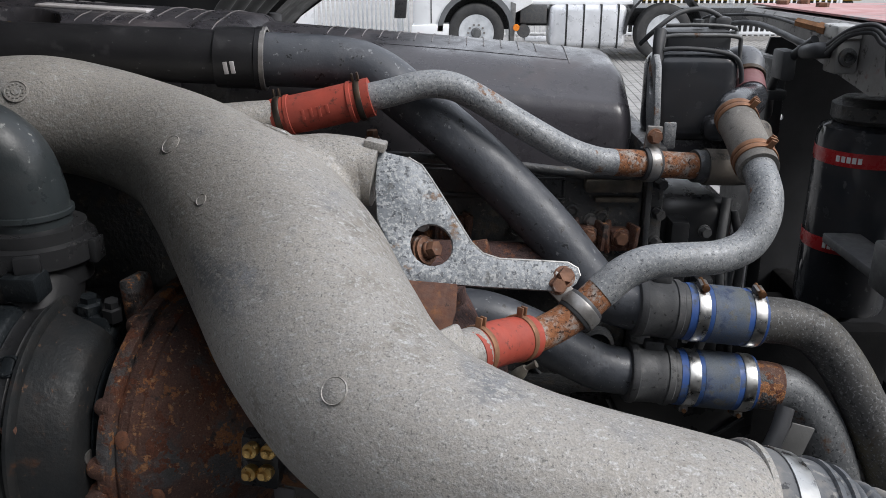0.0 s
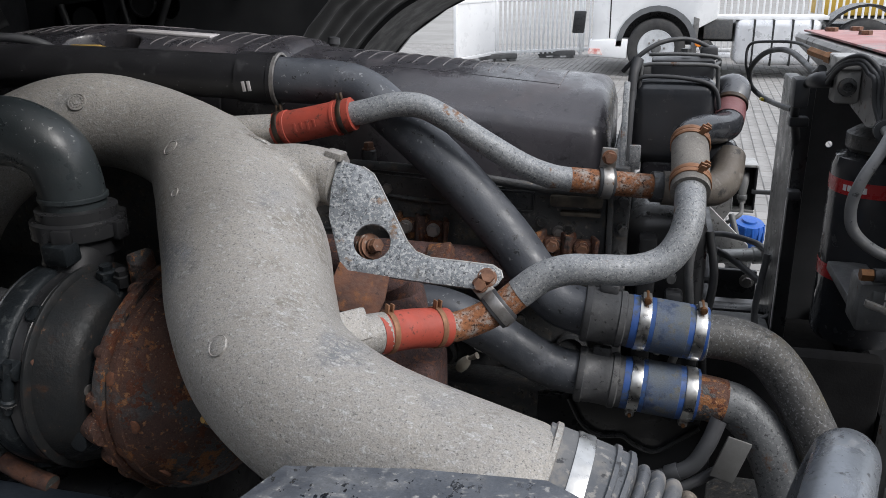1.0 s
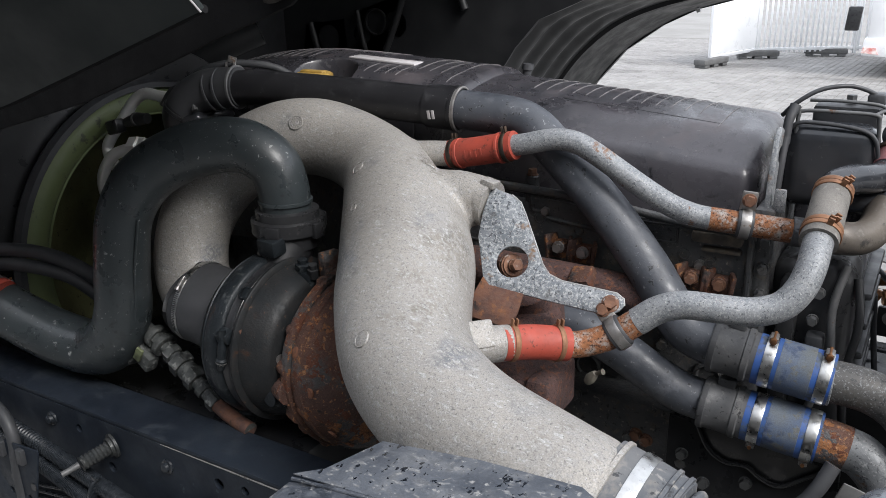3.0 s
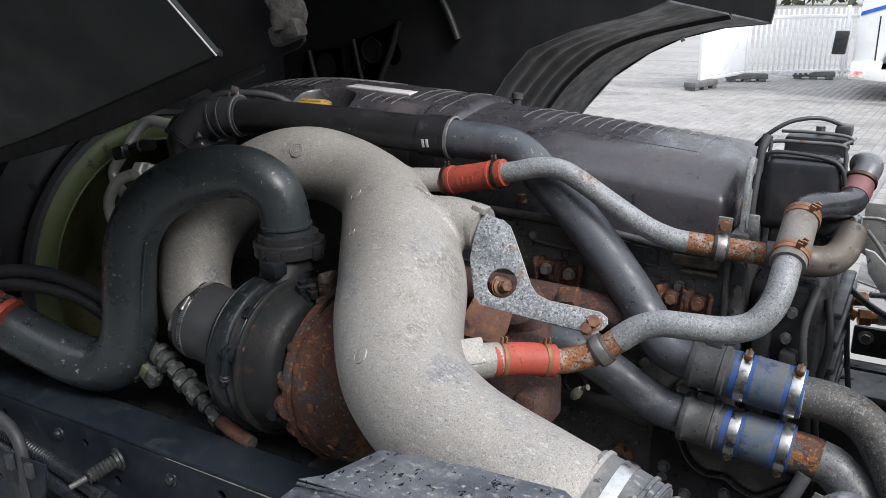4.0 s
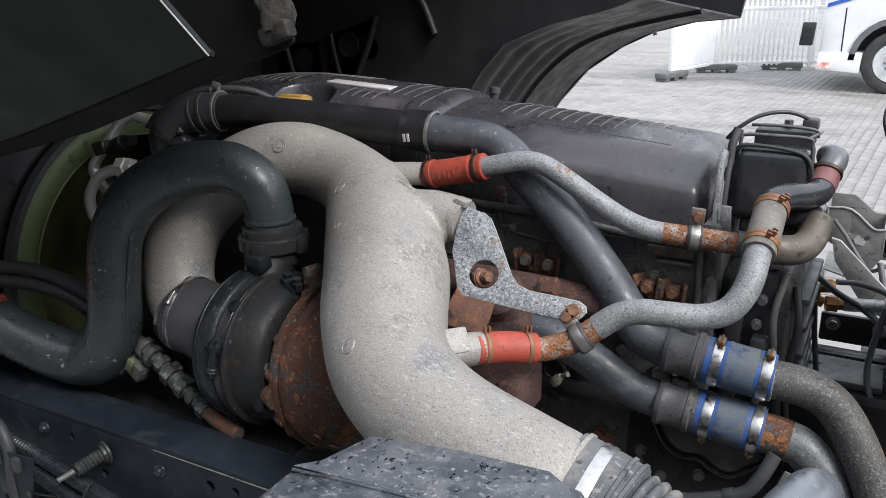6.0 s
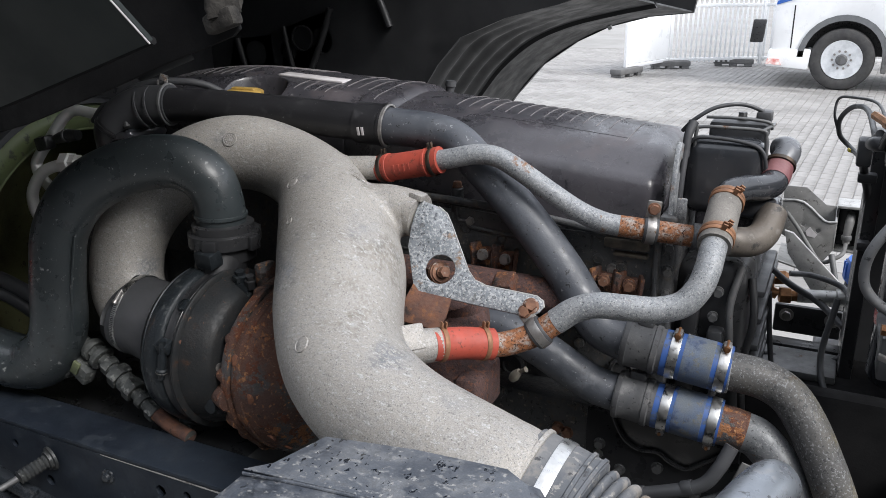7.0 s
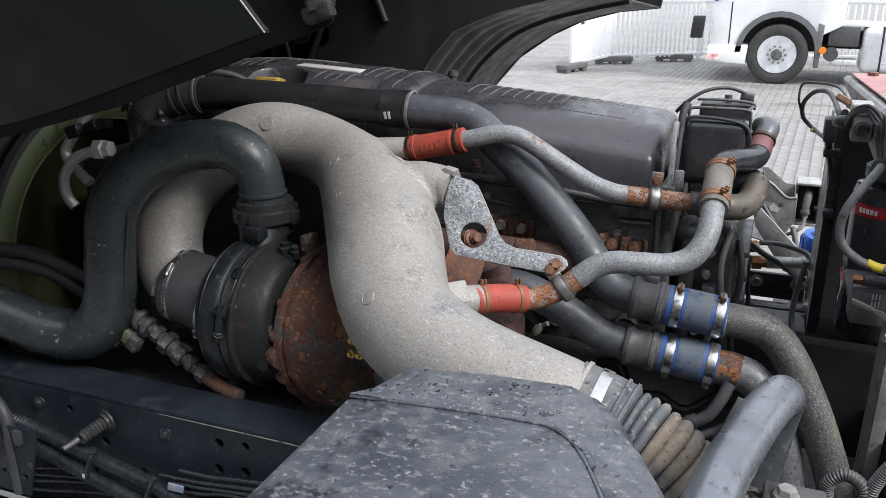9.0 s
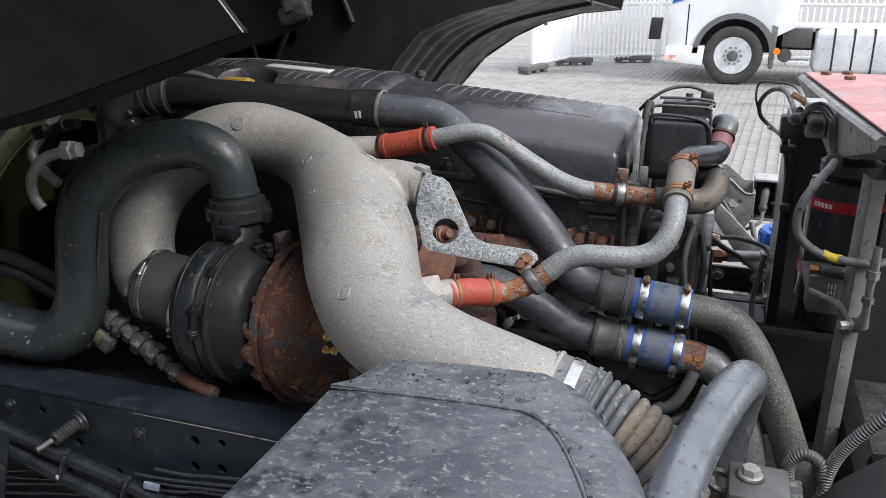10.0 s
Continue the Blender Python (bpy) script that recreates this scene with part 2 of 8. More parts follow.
M_HOSE = mat("matt_black_charge_hose", (0.023, 0.028, 0.030), 0.36, 0, (0.031, 0.038, 0.041), 9, layers=[((0.044, 0.051, 0.054), 18, 0.54, 0.68, 0.5, 0.0), ((0.30, 0.31, 0.30), 120, 0.628, 0.655, 0.8, 0.0), ((0.24, 0.25, 0.245), 45, 0.665, 0.685, 0.8, 0.0), ((0.02, 0.022, 0.024), 60, 0.60, 0.68, 0.35, 0.0)], bump=((350, 0.2), (40, 0.06)))
M_PIPE = mat("black_painted_steel_pipe", (0.044, 0.049, 0.059), 0.44, 0.0, (0.072, 0.078, 0.090), 14, layers=[((0.105, 0.112, 0.128), 34, 0.52, 0.64, 0.6, 0.0), ((0.15, 0.155, 0.165), 90, 0.58, 0.66, 0.7, 0.0), ((0.26, 0.27, 0.285), 150, 0.62, 0.66, 0.7, 0.0), ((0.018, 0.020, 0.024), 90, 0.60, 0.66, 0.35, 0.0)], bump=((200, 0.25),))
M_COVER = mat("black_plastic_cover", (0.034, 0.034, 0.039), 0.29, 0, (0.050, 0.047, 0.053), 7, layers=[((0.088, 0.078, 0.084), 12, 0.52, 0.64, 0.5, 0.0), ((0.075, 0.072, 0.078), 60, 0.55, 0.64, 0.5, 0.0), ((0.22, 0.21, 0.21), 90, 0.655, 0.69, 0.6, 0.0), ((0.014, 0.014, 0.017), 30, 0.60, 0.68, 0.28, 0.0)], bump=((420, 0.3), (25, 0.06)))
M_GLOSSBLACK = mat("smooth_black_plastic", (0.024, 0.027, 0.032), 0.17, 0, (0.04, 0.04, 0.043), 14, layers=[((0.10, 0.10, 0.105), 60, 0.62, 0.72, 0.5, 0.0)], bump=((300, 0.08),))
M_BLOCK = mat("dark_painted_iron", (0.050, 0.053, 0.057), 0.42, 0.1, (0.078, 0.077, 0.076), 22, layers=[((0.13, 0.115, 0.098), 55, 0.54, 0.64, 0.85, 0.0), ((0.26, 0.235, 0.21), 130, 0.60, 0.67, 0.9, 0.0), ((0.022, 0.022, 0.023), 90, 0.58, 0.65, 0.4, 0.0)], bump=((160, 0.8), (45, 0.35)))
M_TURBO = mat("dark_cast_housing", (0.016, 0.0195, 0.0225), 0.38, 0.2, (0.012, 0.015, 0.0175), 18, layers=[((0.070, 0.034, 0.018), 30, 0.64, 0.72, 0.85, 0.0), ((0.12, 0.125, 0.125), 130, 0.64, 0.68, 0.6, 0.2), ((0.075, 0.083, 0.086), 60, 0.56, 0.66, 0.5, 0.2)], bump=((240, 0.5), (60, 0.15)), spec=0.25)
M_STEEL = mat("bright_band_steel", (0.56, 0.56, 0.55), 0.34, 1.0, (0.42, 0.42, 0.41), 30, layers=[((0.20, 0.19, 0.18), 45, 0.57, 0.66, 0.6, 0.6)], bump=((200, 0.1),))
M_WORNSTEEL = mat("dull_steel", (0.34, 0.33, 0.32), 0.45, 0.8, (0.22, 0.21, 0.2), 40, layers=[((0.16, 0.09, 0.05), 70, 0.58, 0.70, 0.85, 0.0)], bump=((240, 0.25),))
M_BOLT = mat("rusted_bolt", (0.20, 0.10, 0.06), 0.7, 0.3, (0.12, 0.06, 0.04), 60, layers=[((0.36, 0.33, 0.30), 90, 0.56, 0.68, 0.5, 0.6)], bump=((300, 0.4),))
M_RED = mat("red_silicone_hose", (0.35, 0.055, 0.033), 0.6, 0, (0.26, 0.045, 0.029), 30, layers=[((0.17, 0.045, 0.03), 110, 0.55, 0.68, 0.7, 0.0)], bump=((500, 0.2),))
M_BLUE = mat("blue_silicone_hose", (0.026, 0.078, 0.27), 0.55, 0, (0.035, 0.085, 0.23), 24, layers=[((0.085, 0.105, 0.13), 40, 0.50, 0.62, 0.75, 0.0)], bump=((420, 0.2),))
M_BLUEGREY = mat("dusty_faded_hose_middle", (0.105, 0.118, 0.128), 0.75, 0, (0.060, 0.092, 0.165), 14, layers=[((0.15, 0.155, 0.15), 70, 0.54, 0.64, 0.8, 0.0), ((0.04, 0.065, 0.14), 24, 0.54, 0.66, 0.7, 0.0)], grain=0.15, bump=((420, 0.25),))
M_FABRIC = mat("grey_fabric_hose", (0.175, 0.163, 0.147), 0.8, 0, (0.125, 0.118, 0.108), 25, layers=[((0.30, 0.29, 0.27), 120, 0.58, 0.66, 0.85, 0.0), ((0.06, 0.057, 0.053), 45, 0.58, 0.68, 0.7, 0.0)], grain=0.2, bump=((520, 0.5),))
M_RAIL = mat("dark_blue_grey_chassis_paint", (0.011, 0.0145, 0.021), 0.5, 0.0, (0.018, 0.0235, 0.032), 8, spec=0.18, layers=[((0.075, 0.088, 0.10), 70, 0.64, 0.70, 0.7, 0.0), ((0.03, 0.037, 0.047), 22, 0.54, 0.64, 0.6, 0.0)], bump=((220, 0.25),))
M_DUSTBOX = mat("dusty_black_plastic", (0.046, 0.053, 0.066), 0.42, 0, (0.080, 0.089, 0.105), 10,
                layers=[((0.110, 0.119, 0.134), 26, 0.47, 0.62, 0.65, 0.0), ((0.036, 0.042, 0.053), 18, 0.53, 0.66, 0.38, 0.0), ((0.155, 0.161, 0.170), 60, 0.53, 0.63, 0.8, 0.0, (1.0, 1.5, 1.0)), ((0.25, 0.25, 0.245), 10, 0.63, 0.70, 0.85, 0.0, (1.0, 1.6, 1.0)), ((0.27, 0.27, 0.263), 130, 0.60, 0.65, 0.85, 0.0), ((0.020, 0.024, 0.031), 120, 0.63, 0.65, 0.3, 0.0)], bump=((300, 0.35),), grain=0.16)
M_DARKRUN = mat("black_plastic_run", (0.0125, 0.0125, 0.014), 0.42, 0, (0.019, 0.019, 0.021), 9, spec=0.4, layers=[((0.04, 0.04, 0.043), 40, 0.57, 0.68, 0.6, 0.0), ((0.13, 0.13, 0.13), 130, 0.655, 0.68, 0.7, 0.0)], bump=((300, 0.2),))
M_SPOTTED = mat("water_spotted_plastic", (0.048, 0.055, 0.068), 0.42, 0, (0.092, 0.101, 0.116), 14,
                layers=[((0.135, 0.143, 0.156), 30, 0.49, 0.60, 0.7, 0.0), ((0.210, 0.214, 0.218), 62, 0.56, 0.63, 0.8, 0.0, (1.0, 1.8, 1.0)), ((0.30, 0.30, 0.295), 150, 0.60, 0.64, 0.85, 0.0), ((0.012, 0.015, 0.021), 70, 0.60, 0.612, 0.2, 0.0, (1.5, 1.0, 1.0))], bump=((300, 0.3),), grain=0.15)
M_BELLOWS = mat("dusty_beige_rubber_bellows", (0.185, 0.150, 0.115), 0.85, 0, (0.11, 0.094, 0.079), 22, layers=[((0.085, 0.088, 0.092), 12, 0.50, 0.60, 0.7, 0.0), ((0.30, 0.26, 0.21), 90, 0.57, 0.66, 0.9, 0.0), ((0.05, 0.05, 0.052), 150, 0.58, 0.65, 0.8, 0.0)], bump=((260, 0.6),))
M_GREYBEL = mat("grey_rubber_cuff", (0.070, 0.077, 0.088), 0.65, 0, (0.12, 0.122, 0.125), 12, layers=[((0.27, 0.255, 0.235), 16, 0.53, 0.64, 0.85, 0.0), ((0.30, 0.29, 0.275), 90, 0.56, 0.64, 0.85, 0.0), ((0.035, 0.037, 0.042), 60, 0.60, 0.67, 0.6, 0.0)], bump=((420, 0.5),))
M_ALUPIPE = mat("dull_aluminium_pipe", (0.18, 0.197, 0.22), 0.30, 0.5, (0.13, 0.142, 0.16), 9, layers=[((0.27, 0.28, 0.295), 60, 0.585, 0.63, 0.5, 0.3), ((0.09, 0.10, 0.12), 22, 0.54, 0.68, 0.35, 0.3), ((0.06, 0.065, 0.075), 110, 0.61, 0.65, 0.6, 0.1)], bump=((200, 0.2),))
M_GOLD = mat("yellow_oil_cap_plastic", (0.42, 0.27, 0.06), 0.55, 0, (0.30, 0.19, 0.05), 40, bump=((300, 0.2),))
M_LABEL = mat("pale_sticker_and_glint", (0.55, 0.53, 0.54), 0.45, 0, (0.45, 0.43, 0.43), 30, bump=())
M_CABIN = mat("black_cab_plastic", (0.019, 0.020, 0.022), 0.5, 0, (0.028, 0.029, 0.031), 8, spec=0.4, bump=((300, 0.2),))
M_CABPANEL = mat("dark_grey_cab_panel", (0.0180, 0.0222, 0.0220), 0.6, 0, (0.0220, 0.0268, 0.0264), 4, spec=0.25, layers=[((0.09, 0.09, 0.09), 120, 0.70, 0.76, 0.8, 0.0)], bump=((500, 0.08),))
M_FOAM = mat("black_sound_foam", (0.022, 0.021, 0.020), 0.95, 0, (0.050, 0.047, 0.043), 60, spec=0.1, bump=((90, 0.9),))
# Near-black for felt, and for deep shade put into fill sheets.
M_SHADEFELT = mat("black_felt_and_shade", (0.007, 0.007, 0.0075), 0.9, 0, (0.0115, 0.0115, 0.012), 14, spec=0.12, bump=((260, 0.4),))
M_LINER = mat("dull_black_liner_plastic", (0.018, 0.0188, 0.020), 0.5, 0, (0.024, 0.0245, 0.0255), 6, spec=0.3, bump=((200, 0.15),))
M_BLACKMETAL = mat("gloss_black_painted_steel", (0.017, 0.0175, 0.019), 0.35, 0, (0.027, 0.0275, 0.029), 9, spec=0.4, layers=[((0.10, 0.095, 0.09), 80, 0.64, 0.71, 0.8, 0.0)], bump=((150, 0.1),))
M_OLIVE = mat("olive_green_shroud", (0.150, 0.185, 0.082), 0.5, 0, (0.115, 0.145, 0.066), 6, layers=[((0.085, 0.098, 0.065), 30, 0.58, 0.68, 0.6, 0.0)], bump=((200, 0.15),))
M_BRASS = mat("tarnished_brass", (0.30, 0.15, 0.07), 0.5, 0.8, (0.2, 0.1, 0.05), 60, bump=((300, 0.3),))
M_REDPAINT = mat("faded_red_paint", (0.36, 0.15, 0.145), 0.55, 0, (0.42, 0.22, 0.21), 7, layers=[((0.36, 0.36, 0.36), 12, 0.52, 0.66, 0.7, 0.0)], bump=((120, 0.2),))
M_GREYPAINT = mat("dirty_grey_paint", (0.15, 0.15, 0.148), 0.6, 0, (0.095, 0.095, 0.093), 12, layers=[((0.1, 0.07, 0.05), 40, 0.62, 0.72, 0.8, 0.0)], bump=((150, 0.2),))
M_SILVER = mat("bare_aluminium_casting", (0.42, 0.42, 0.41), 0.42, 0.45, (0.29, 0.29, 0.285), 30, layers=[((0.12, 0.11, 0.10), 70, 0.58, 0.68, 0.8, 0.0)], bump=((240, 0.3),))
M_REDBAND = mat("red_printed_band", (0.42, 0.022, 0.025), 0.3, 0, (0.36, 0.02, 0.022), 20, bump=())
M_WHITEINK = mat("white_print", (0.75, 0.75, 0.75), 0.4, 0, (0.7, 0.7, 0.7), 20, bump=())
M_YELLOW = mat("yellow_tape", (0.55, 0.43, 0.03), 0.5, 0, (0.48, 0.37, 0.03), 30, bump=())
M_BLUECAP = mat("bright_blue_cap", (0.02, 0.10, 0.36), 0.4, 0, (0.015, 0.1, 0.45), 30, bump=())
M_WHITE = mat("white_paint", (0.78, 0.79, 0.80), 0.35, 0, (0.72, 0.73, 0.74), 2, bump=())
M_BLUEPAINT = mat("blue_stripe_paint", (0.04, 0.12, 0.42), 0.35, 0, (0.03, 0.1, 0.36), 3, bump=())
M_TYRE = mat("tyre_rubber", (0.030, 0.030, 0.031), 0.8, 0, (0.045, 0.044, 0.043), 5, bump=((60, 0.3),))
M_RIM = mat("silver_wheel_rim", (0.66, 0.68, 0.70), 0.45, 0.3, (0.50, 0.52, 0.54), 8, bump=())
M_TANK = mat("brushed_tank_aluminium", (0.70, 0.71, 0.73), 0.35, 0.3, (0.55, 0.56, 0.58), 3, bump=())
M_CONCRETE = mat("grey_concrete_foot", (0.13, 0.13, 0.13), 0.9, 0, (0.1, 0.1, 0.1), 8, bump=((40, 0.4),))
M_PAVER = mat("grey_concrete_paver", (0.258, 0.251, 0.242), 0.8, 0, (0.222, 0.216, 0.208), 1.3, layers=[((0.205, 0.198, 0.19), 0.55, 0.5, 0.62, 0.7, 0.0, (0.45, 1.6, 1.0)), ((0.17, 0.165, 0.16), 3.2, 0.6, 0.7, 0.8, 0.0)], bump=((60, 0.4),), rnd=0.08)
M_GROUND = mat("grey_yard_paving", (0.27, 0.265, 0.255), 0.9, 0, (0.22, 0.215, 0.205), 0.6, bump=((12, 0.4),))
M_JOINT = mat("dark_joint_sand", (0.20, 0.193, 0.184), 0.95, 0, (0.175, 0.168, 0.158), 3, bump=((80, 0.4),))
M_ORANGE = mat("orange_lens", (0.75, 0.22, 0.02), 0.3, 0, (0.7, 0.2, 0.02), 20, bump=())
M_LEAF = mat("dull_hedge_leaf", (0.07, 0.085, 0.045), 0.7, 0, (0.10, 0.11, 0.07), 3, bump=(), rnd=0.0)
M_PAVER_FAR = M_PAVER.copy()
M_PAVER_FAR.name = "grey_concrete_pavers"
for nd in [n for n in M_PAVER_FAR.node_tree.nodes if n.bl_idname == "ShaderNodeObjectInfo"]:
    geo = M_PAVER_FAR.node_tree.nodes.new("ShaderNodeNewGeometry")
    M_PAVER_FAR.node_tree.links.new(geo.outputs["Random Per Island"], nd.outputs["Random"].links[0].to_socket)
M_GRIMEBROWN = mat("dusty_brown_grime", (0.12, 0.10, 0.075), 0.9, 0, (0.06, 0.052, 0.045), 40, bump=((260, 0.5),))
M_DUSTYRUBBER = mat("dusty_rubber", (0.050, 0.052, 0.056), 0.6, 0, (0.085, 0.086, 0.088), 16, layers=[((0.17, 0.17, 0.168), 70, 0.55, 0.66, 0.85, 0.0), ((0.02, 0.02, 0.022), 110, 0.58, 0.65, 0.5, 0.0)], bump=((300, 0.3),))
M_STRUT = mat("grimy_grey_steel", (0.12, 0.123, 0.125), 0.5, 0.2, (0.075, 0.076, 0.077), 16, layers=[((0.18, 0.18, 0.18), 70, 0.57, 0.67, 0.6, 0.2), ((0.12, 0.06, 0.03), 40, 0.62, 0.70, 0.85, 0.0)], bump=((200, 0.3),))
M_BAREALU = mat("bare_aluminium_tube", (0.74, 0.74, 0.72), 0.40, 0.35, (0.64, 0.64, 0.62), 12, layers=[((0.60, 0.59, 0.56), 40, 0.66, 0.74, 0.45, 0.7)], bump=((240, 0.3),))

# ---- air intake elbow ----
intake = thing("air_intake_pipe", "large grey sand-cast aluminium air intake elbow over the turbocharger", "engine pipe", (-0.1, 0.7, 1.3))
INTAKE = [(-0.487, 0.745, 1.315, 0.0566), (-0.544, 0.752, 1.320, 0.0600), (-0.588, 0.766, 1.347, 0.0605), (-0.605, 0.785, 1.400, 0.0605), (-0.601, 0.811, 1.457, 0.0612), (-0.579, 0.848, 1.508, 0.0623),
          (-0.542, 0.886, 1.546, 0.0633), (-0.493, 0.919, 1.570, 0.0639), (-0.435, 0.938, 1.575, 0.0634), (-0.374, 0.941, 1.564, 0.0628), (-0.315, 0.925, 1.549, 0.0645), (-0.261, 0.890, 1.535, 0.0690),
          (-0.215, 0.842, 1.518, 0.0770), (-0.169, 0.791, 1.494, 0.0870), (-0.126, 0.735, 1.464, 0.0920), (-0.086, 0.664, 1.433, 0.0875), (-0.030, 0.593, 1.400, 0.0785), (0.064, 0.545, 1.372, 0.0740), (0.189, 0.522, 1.346, 0.0730), (0.235, 0.522, 1.334, 0.0725)]
bm = sweep(bmesh.new(), [(*p[:3], p[3] + 0.0016) for p in curve_through(INTAKE, 10)], 56)
sweep(bm, curve_through([(-0.200, 0.820, 1.510, 0.050), (-0.140, 0.842, 1.528, 0.0430), (-0.09, 0.846, 1.534, 0.0375), (-0.056, 0.843, 1.530, 0.0345)], 8), 28)
sweep(bm, curve_through([(-0.31, 0.915, 1.545, 0.034), (-0.26, 0.922, 1.558, 0.026), (-0.215, 0.932, 1.569, 0.0215)], 6), 24)
sweep(bm, curve_through([(-0.030, 0.610, 1.395, 0.036), (-0.008, 0.650, 1.400, 0.030), (0.014, 0.669, 1.403, 0.026)], 6), 24)
body = part("body", bm, M_CAST, intake)
cast = body.modifiers.new("one_casting", "REMESH")
cast.mode, cast.voxel_size, cast.use_smooth_shade = "VOXEL", 0.0032, True
soft = body.modifiers.new("cast_fillets", "SMOOTH")
soft.factor, soft.iterations = 0.5, 90


skin = body.evaluated_get(bpy.context.evaluated_depsgraph_get())
skin.data.calc_loop_triangles()


def on_intake(near, out=0.0):
    """The point of the elbow's cast skin nearest to near, and the way out of it."""
    ok, at_, d_, _ = skin.closest_point_on_mesh(body.matrix_world.inverted() @ Vector(near))
    best = min(curve_through(INTAKE, 10), key=lambda r: (Vector(r[:3]) - Vector(near)).length)
    at_ = body.matrix_world @ at_
    d_ = (at_ - Vector(best[:3])).normalized()
    return at_ + d_ * out, d_


at, d = on_intake((-0.434, 0.885, 1.607), 0.0)
mark = part("date_roundel", lathe([(-0.004, 0.0125), (0.0016, 0.0125), (0.0018, 0.0108), (0.0008, 0.0105), (0.0008, 0.005), (0.0018, 0.0045), (0.0018, 0)], at, d, 28), M_CAST, intake, "raised round casting date mark")
bm = bmesh.new()
s0 = d.orthogonal().normalized()
u0 = d.cross(s0)
for k in range(12):
    a = k * math.pi / 6
    c = at + 0.0078 * (math.cos(a) * s0 + math.sin(a) * u0)
    lathe([(0.0005, 0.0012), (0.0021, 0.001), (0.0022, 0)], c, d, 6, bm)
part("dot_ring", bm, M_CAST, mark)
for near, r in (((-0.247, 0.792, 1.575), 0.0100), ((-0.194, 0.717, 1.538), 0.0055), ((-0.053, 0.550, 1.441), 0.0105)):
    at, d = on_intake(near, 0.0004)
    part("ejector_mark", lathe([(-0.004, r), (0.0004, r), (0.0008, r * 0.97), (0.0005, r * 0.93), (0.0002, r * 0.90), (0.0005, r * 0.85), (0.0005, 0)], at, d, 30), M_CAST, intake)
part("upper_spigot", tube([(-0.31, 0.915, 1.545), (-0.27, 0.920, 1.556), (-0.22, 0.930, 1.568), (-0.160, 0.941, 1.573)], [0.034, 0.029, 0.021, 0.0185], 24), M_CAST, intake)
bm = tube([(-0.030, 0.610, 1.395), (-0.008, 0.650, 1.400), (0.020, 0.674, 1.403), (0.048, 0.700, 1.402)], [0.036, 0.030, 0.0245, 0.0225], 24)
part("lower_spigot", bm, M_CAST, intake)
part("spigot_web", block((-0.030, -0.006, -0.018), (0.026, 0.012, 0.018), 0.004, frame_of((0.016, 0.662, 1.418), (0.66, 0.75, -0.02), (0.55, -0.5, 0.6))), M_CAST, intake)
part("bracket_arm", tube([(-0.17, 0.838, 1.525), (-0.12, 0.845, 1.535), (-0.085, 0.846, 1.535), (-0.053, 0.843, 1.530)], [0.036, 0.036, 0.0345, 0.033], 28), M_CAST, intake, "tapered cast arm")
part("arm_lip", block((-0.012, -0.010, -0.004), (0.010, 0.010, 0.006), 0.002, frame_of((-0.052, 0.838, 1.561), (0.97, -0.08, -0.2), (0, 1, 0))), M_CAST, intake)
part("arm_fin", slab([(-0.03, 0.0), (0.05, -0.004), (0.02, 0.010), (0.0, 0.014)], 0.006, frame_of((-0.165, 0.845, 1.570), (0.97, -0.05, -0.15), (0.2, -0.2, 1))), M_CAST, intake)

# ---- mounting bracket ----
M_CRUST = mat("crusted_brown_rust", (0.115, 0.052, 0.032), 0.9, 0.0, (0.060, 0.033, 0.027), 40, layers=[((0.20, 0.085, 0.038), 90, 0.54, 0.64, 0.9, 0.0), ((0.03, 0.022, 0.02), 70, 0.57, 0.66, 0.9, 0.0)], bump=((220, 0.9),))
bracket = thing("mounting_bracket", "mottled galvanised steel bracket plate with a round hole", "bracket", (0.0, 0.8, 1.4))
PLANE = Matrix(((0.9682, -0.1115, -0.2242, -0.0469), (0.1144, -0.5996, 0.7921, 0.8368), (-0.2227, -0.7925, -0.5678, 1.5554), (0, 0, 0, 1)))
OUT = [(-0.004, -0.004), (0.002, -0.007), (0.0045, -0.001), (0.028, 0.000), (0.043, 0.006), (0.055, 0.019), (0.080, 0.049), (0.103, 0.077), (0.116, 0.0865), (0.134, 0.089), (0.172, 0.084), (0.206, 0.080),
       (0.217, 0.084), (0.2205, 0.092), (0.217, 0.101), (0.207, 0.110), (0.194, 0.1125), (0.120, 0.121), (0.046, 0.128), (0.034, 0.120), (0.006, 0.070), (-0.001, 0.037)]
part("plate", slab(OUT, 0.005, PLANE, holes=[(0.0635, 0.0875, 0.0215)], bevel=0.0012), M_SPANGLE, bracket)
part("worn_edge", sweep(bmesh.new(), [(*(PLANE @ Vector((x, y, 0.0006))).to_3d(), 0.0011) for x, y in OUT[3:14]], 6), M_SILVER, bracket, "pale bare edge")
part("rusty_foot", slab([(0.034, 0.119), (0.046, 0.127), (0.094, 0.1225), (0.096, 0.150), (0.092, 0.172), (0.040, 0.176), (0.030, 0.150)], 0.007, PLANE @ Matrix.Translation((0, 0, -0.001)), bevel=0.0015), M_CRUST, bracket, "rust-eaten lower flange of the plate")
n_out = -PLANE.col[2].to_3d()
bolt_at = (PLANE @ Vector((0.203, 0.096, 0))).to_3d()
part("bolt", bolt_mesh(bolt_at, n_out, 0.0085, 0.009, 1.35), M_BOLT, bracket, "rusted hexagon bolt")
nut_at = (PLANE @ Vector((0.062, 0.088, 0.020))).to_3d()
n_side = Vector((0.75, -0.55, 0.36)).normalized()
nut = part("stud_nut", bolt_mesh(nut_at + n_side * 0.004, n_side, 0.0085, 0.011, 1.1), M_BOLT, bracket, "rusted nut behind the hole")
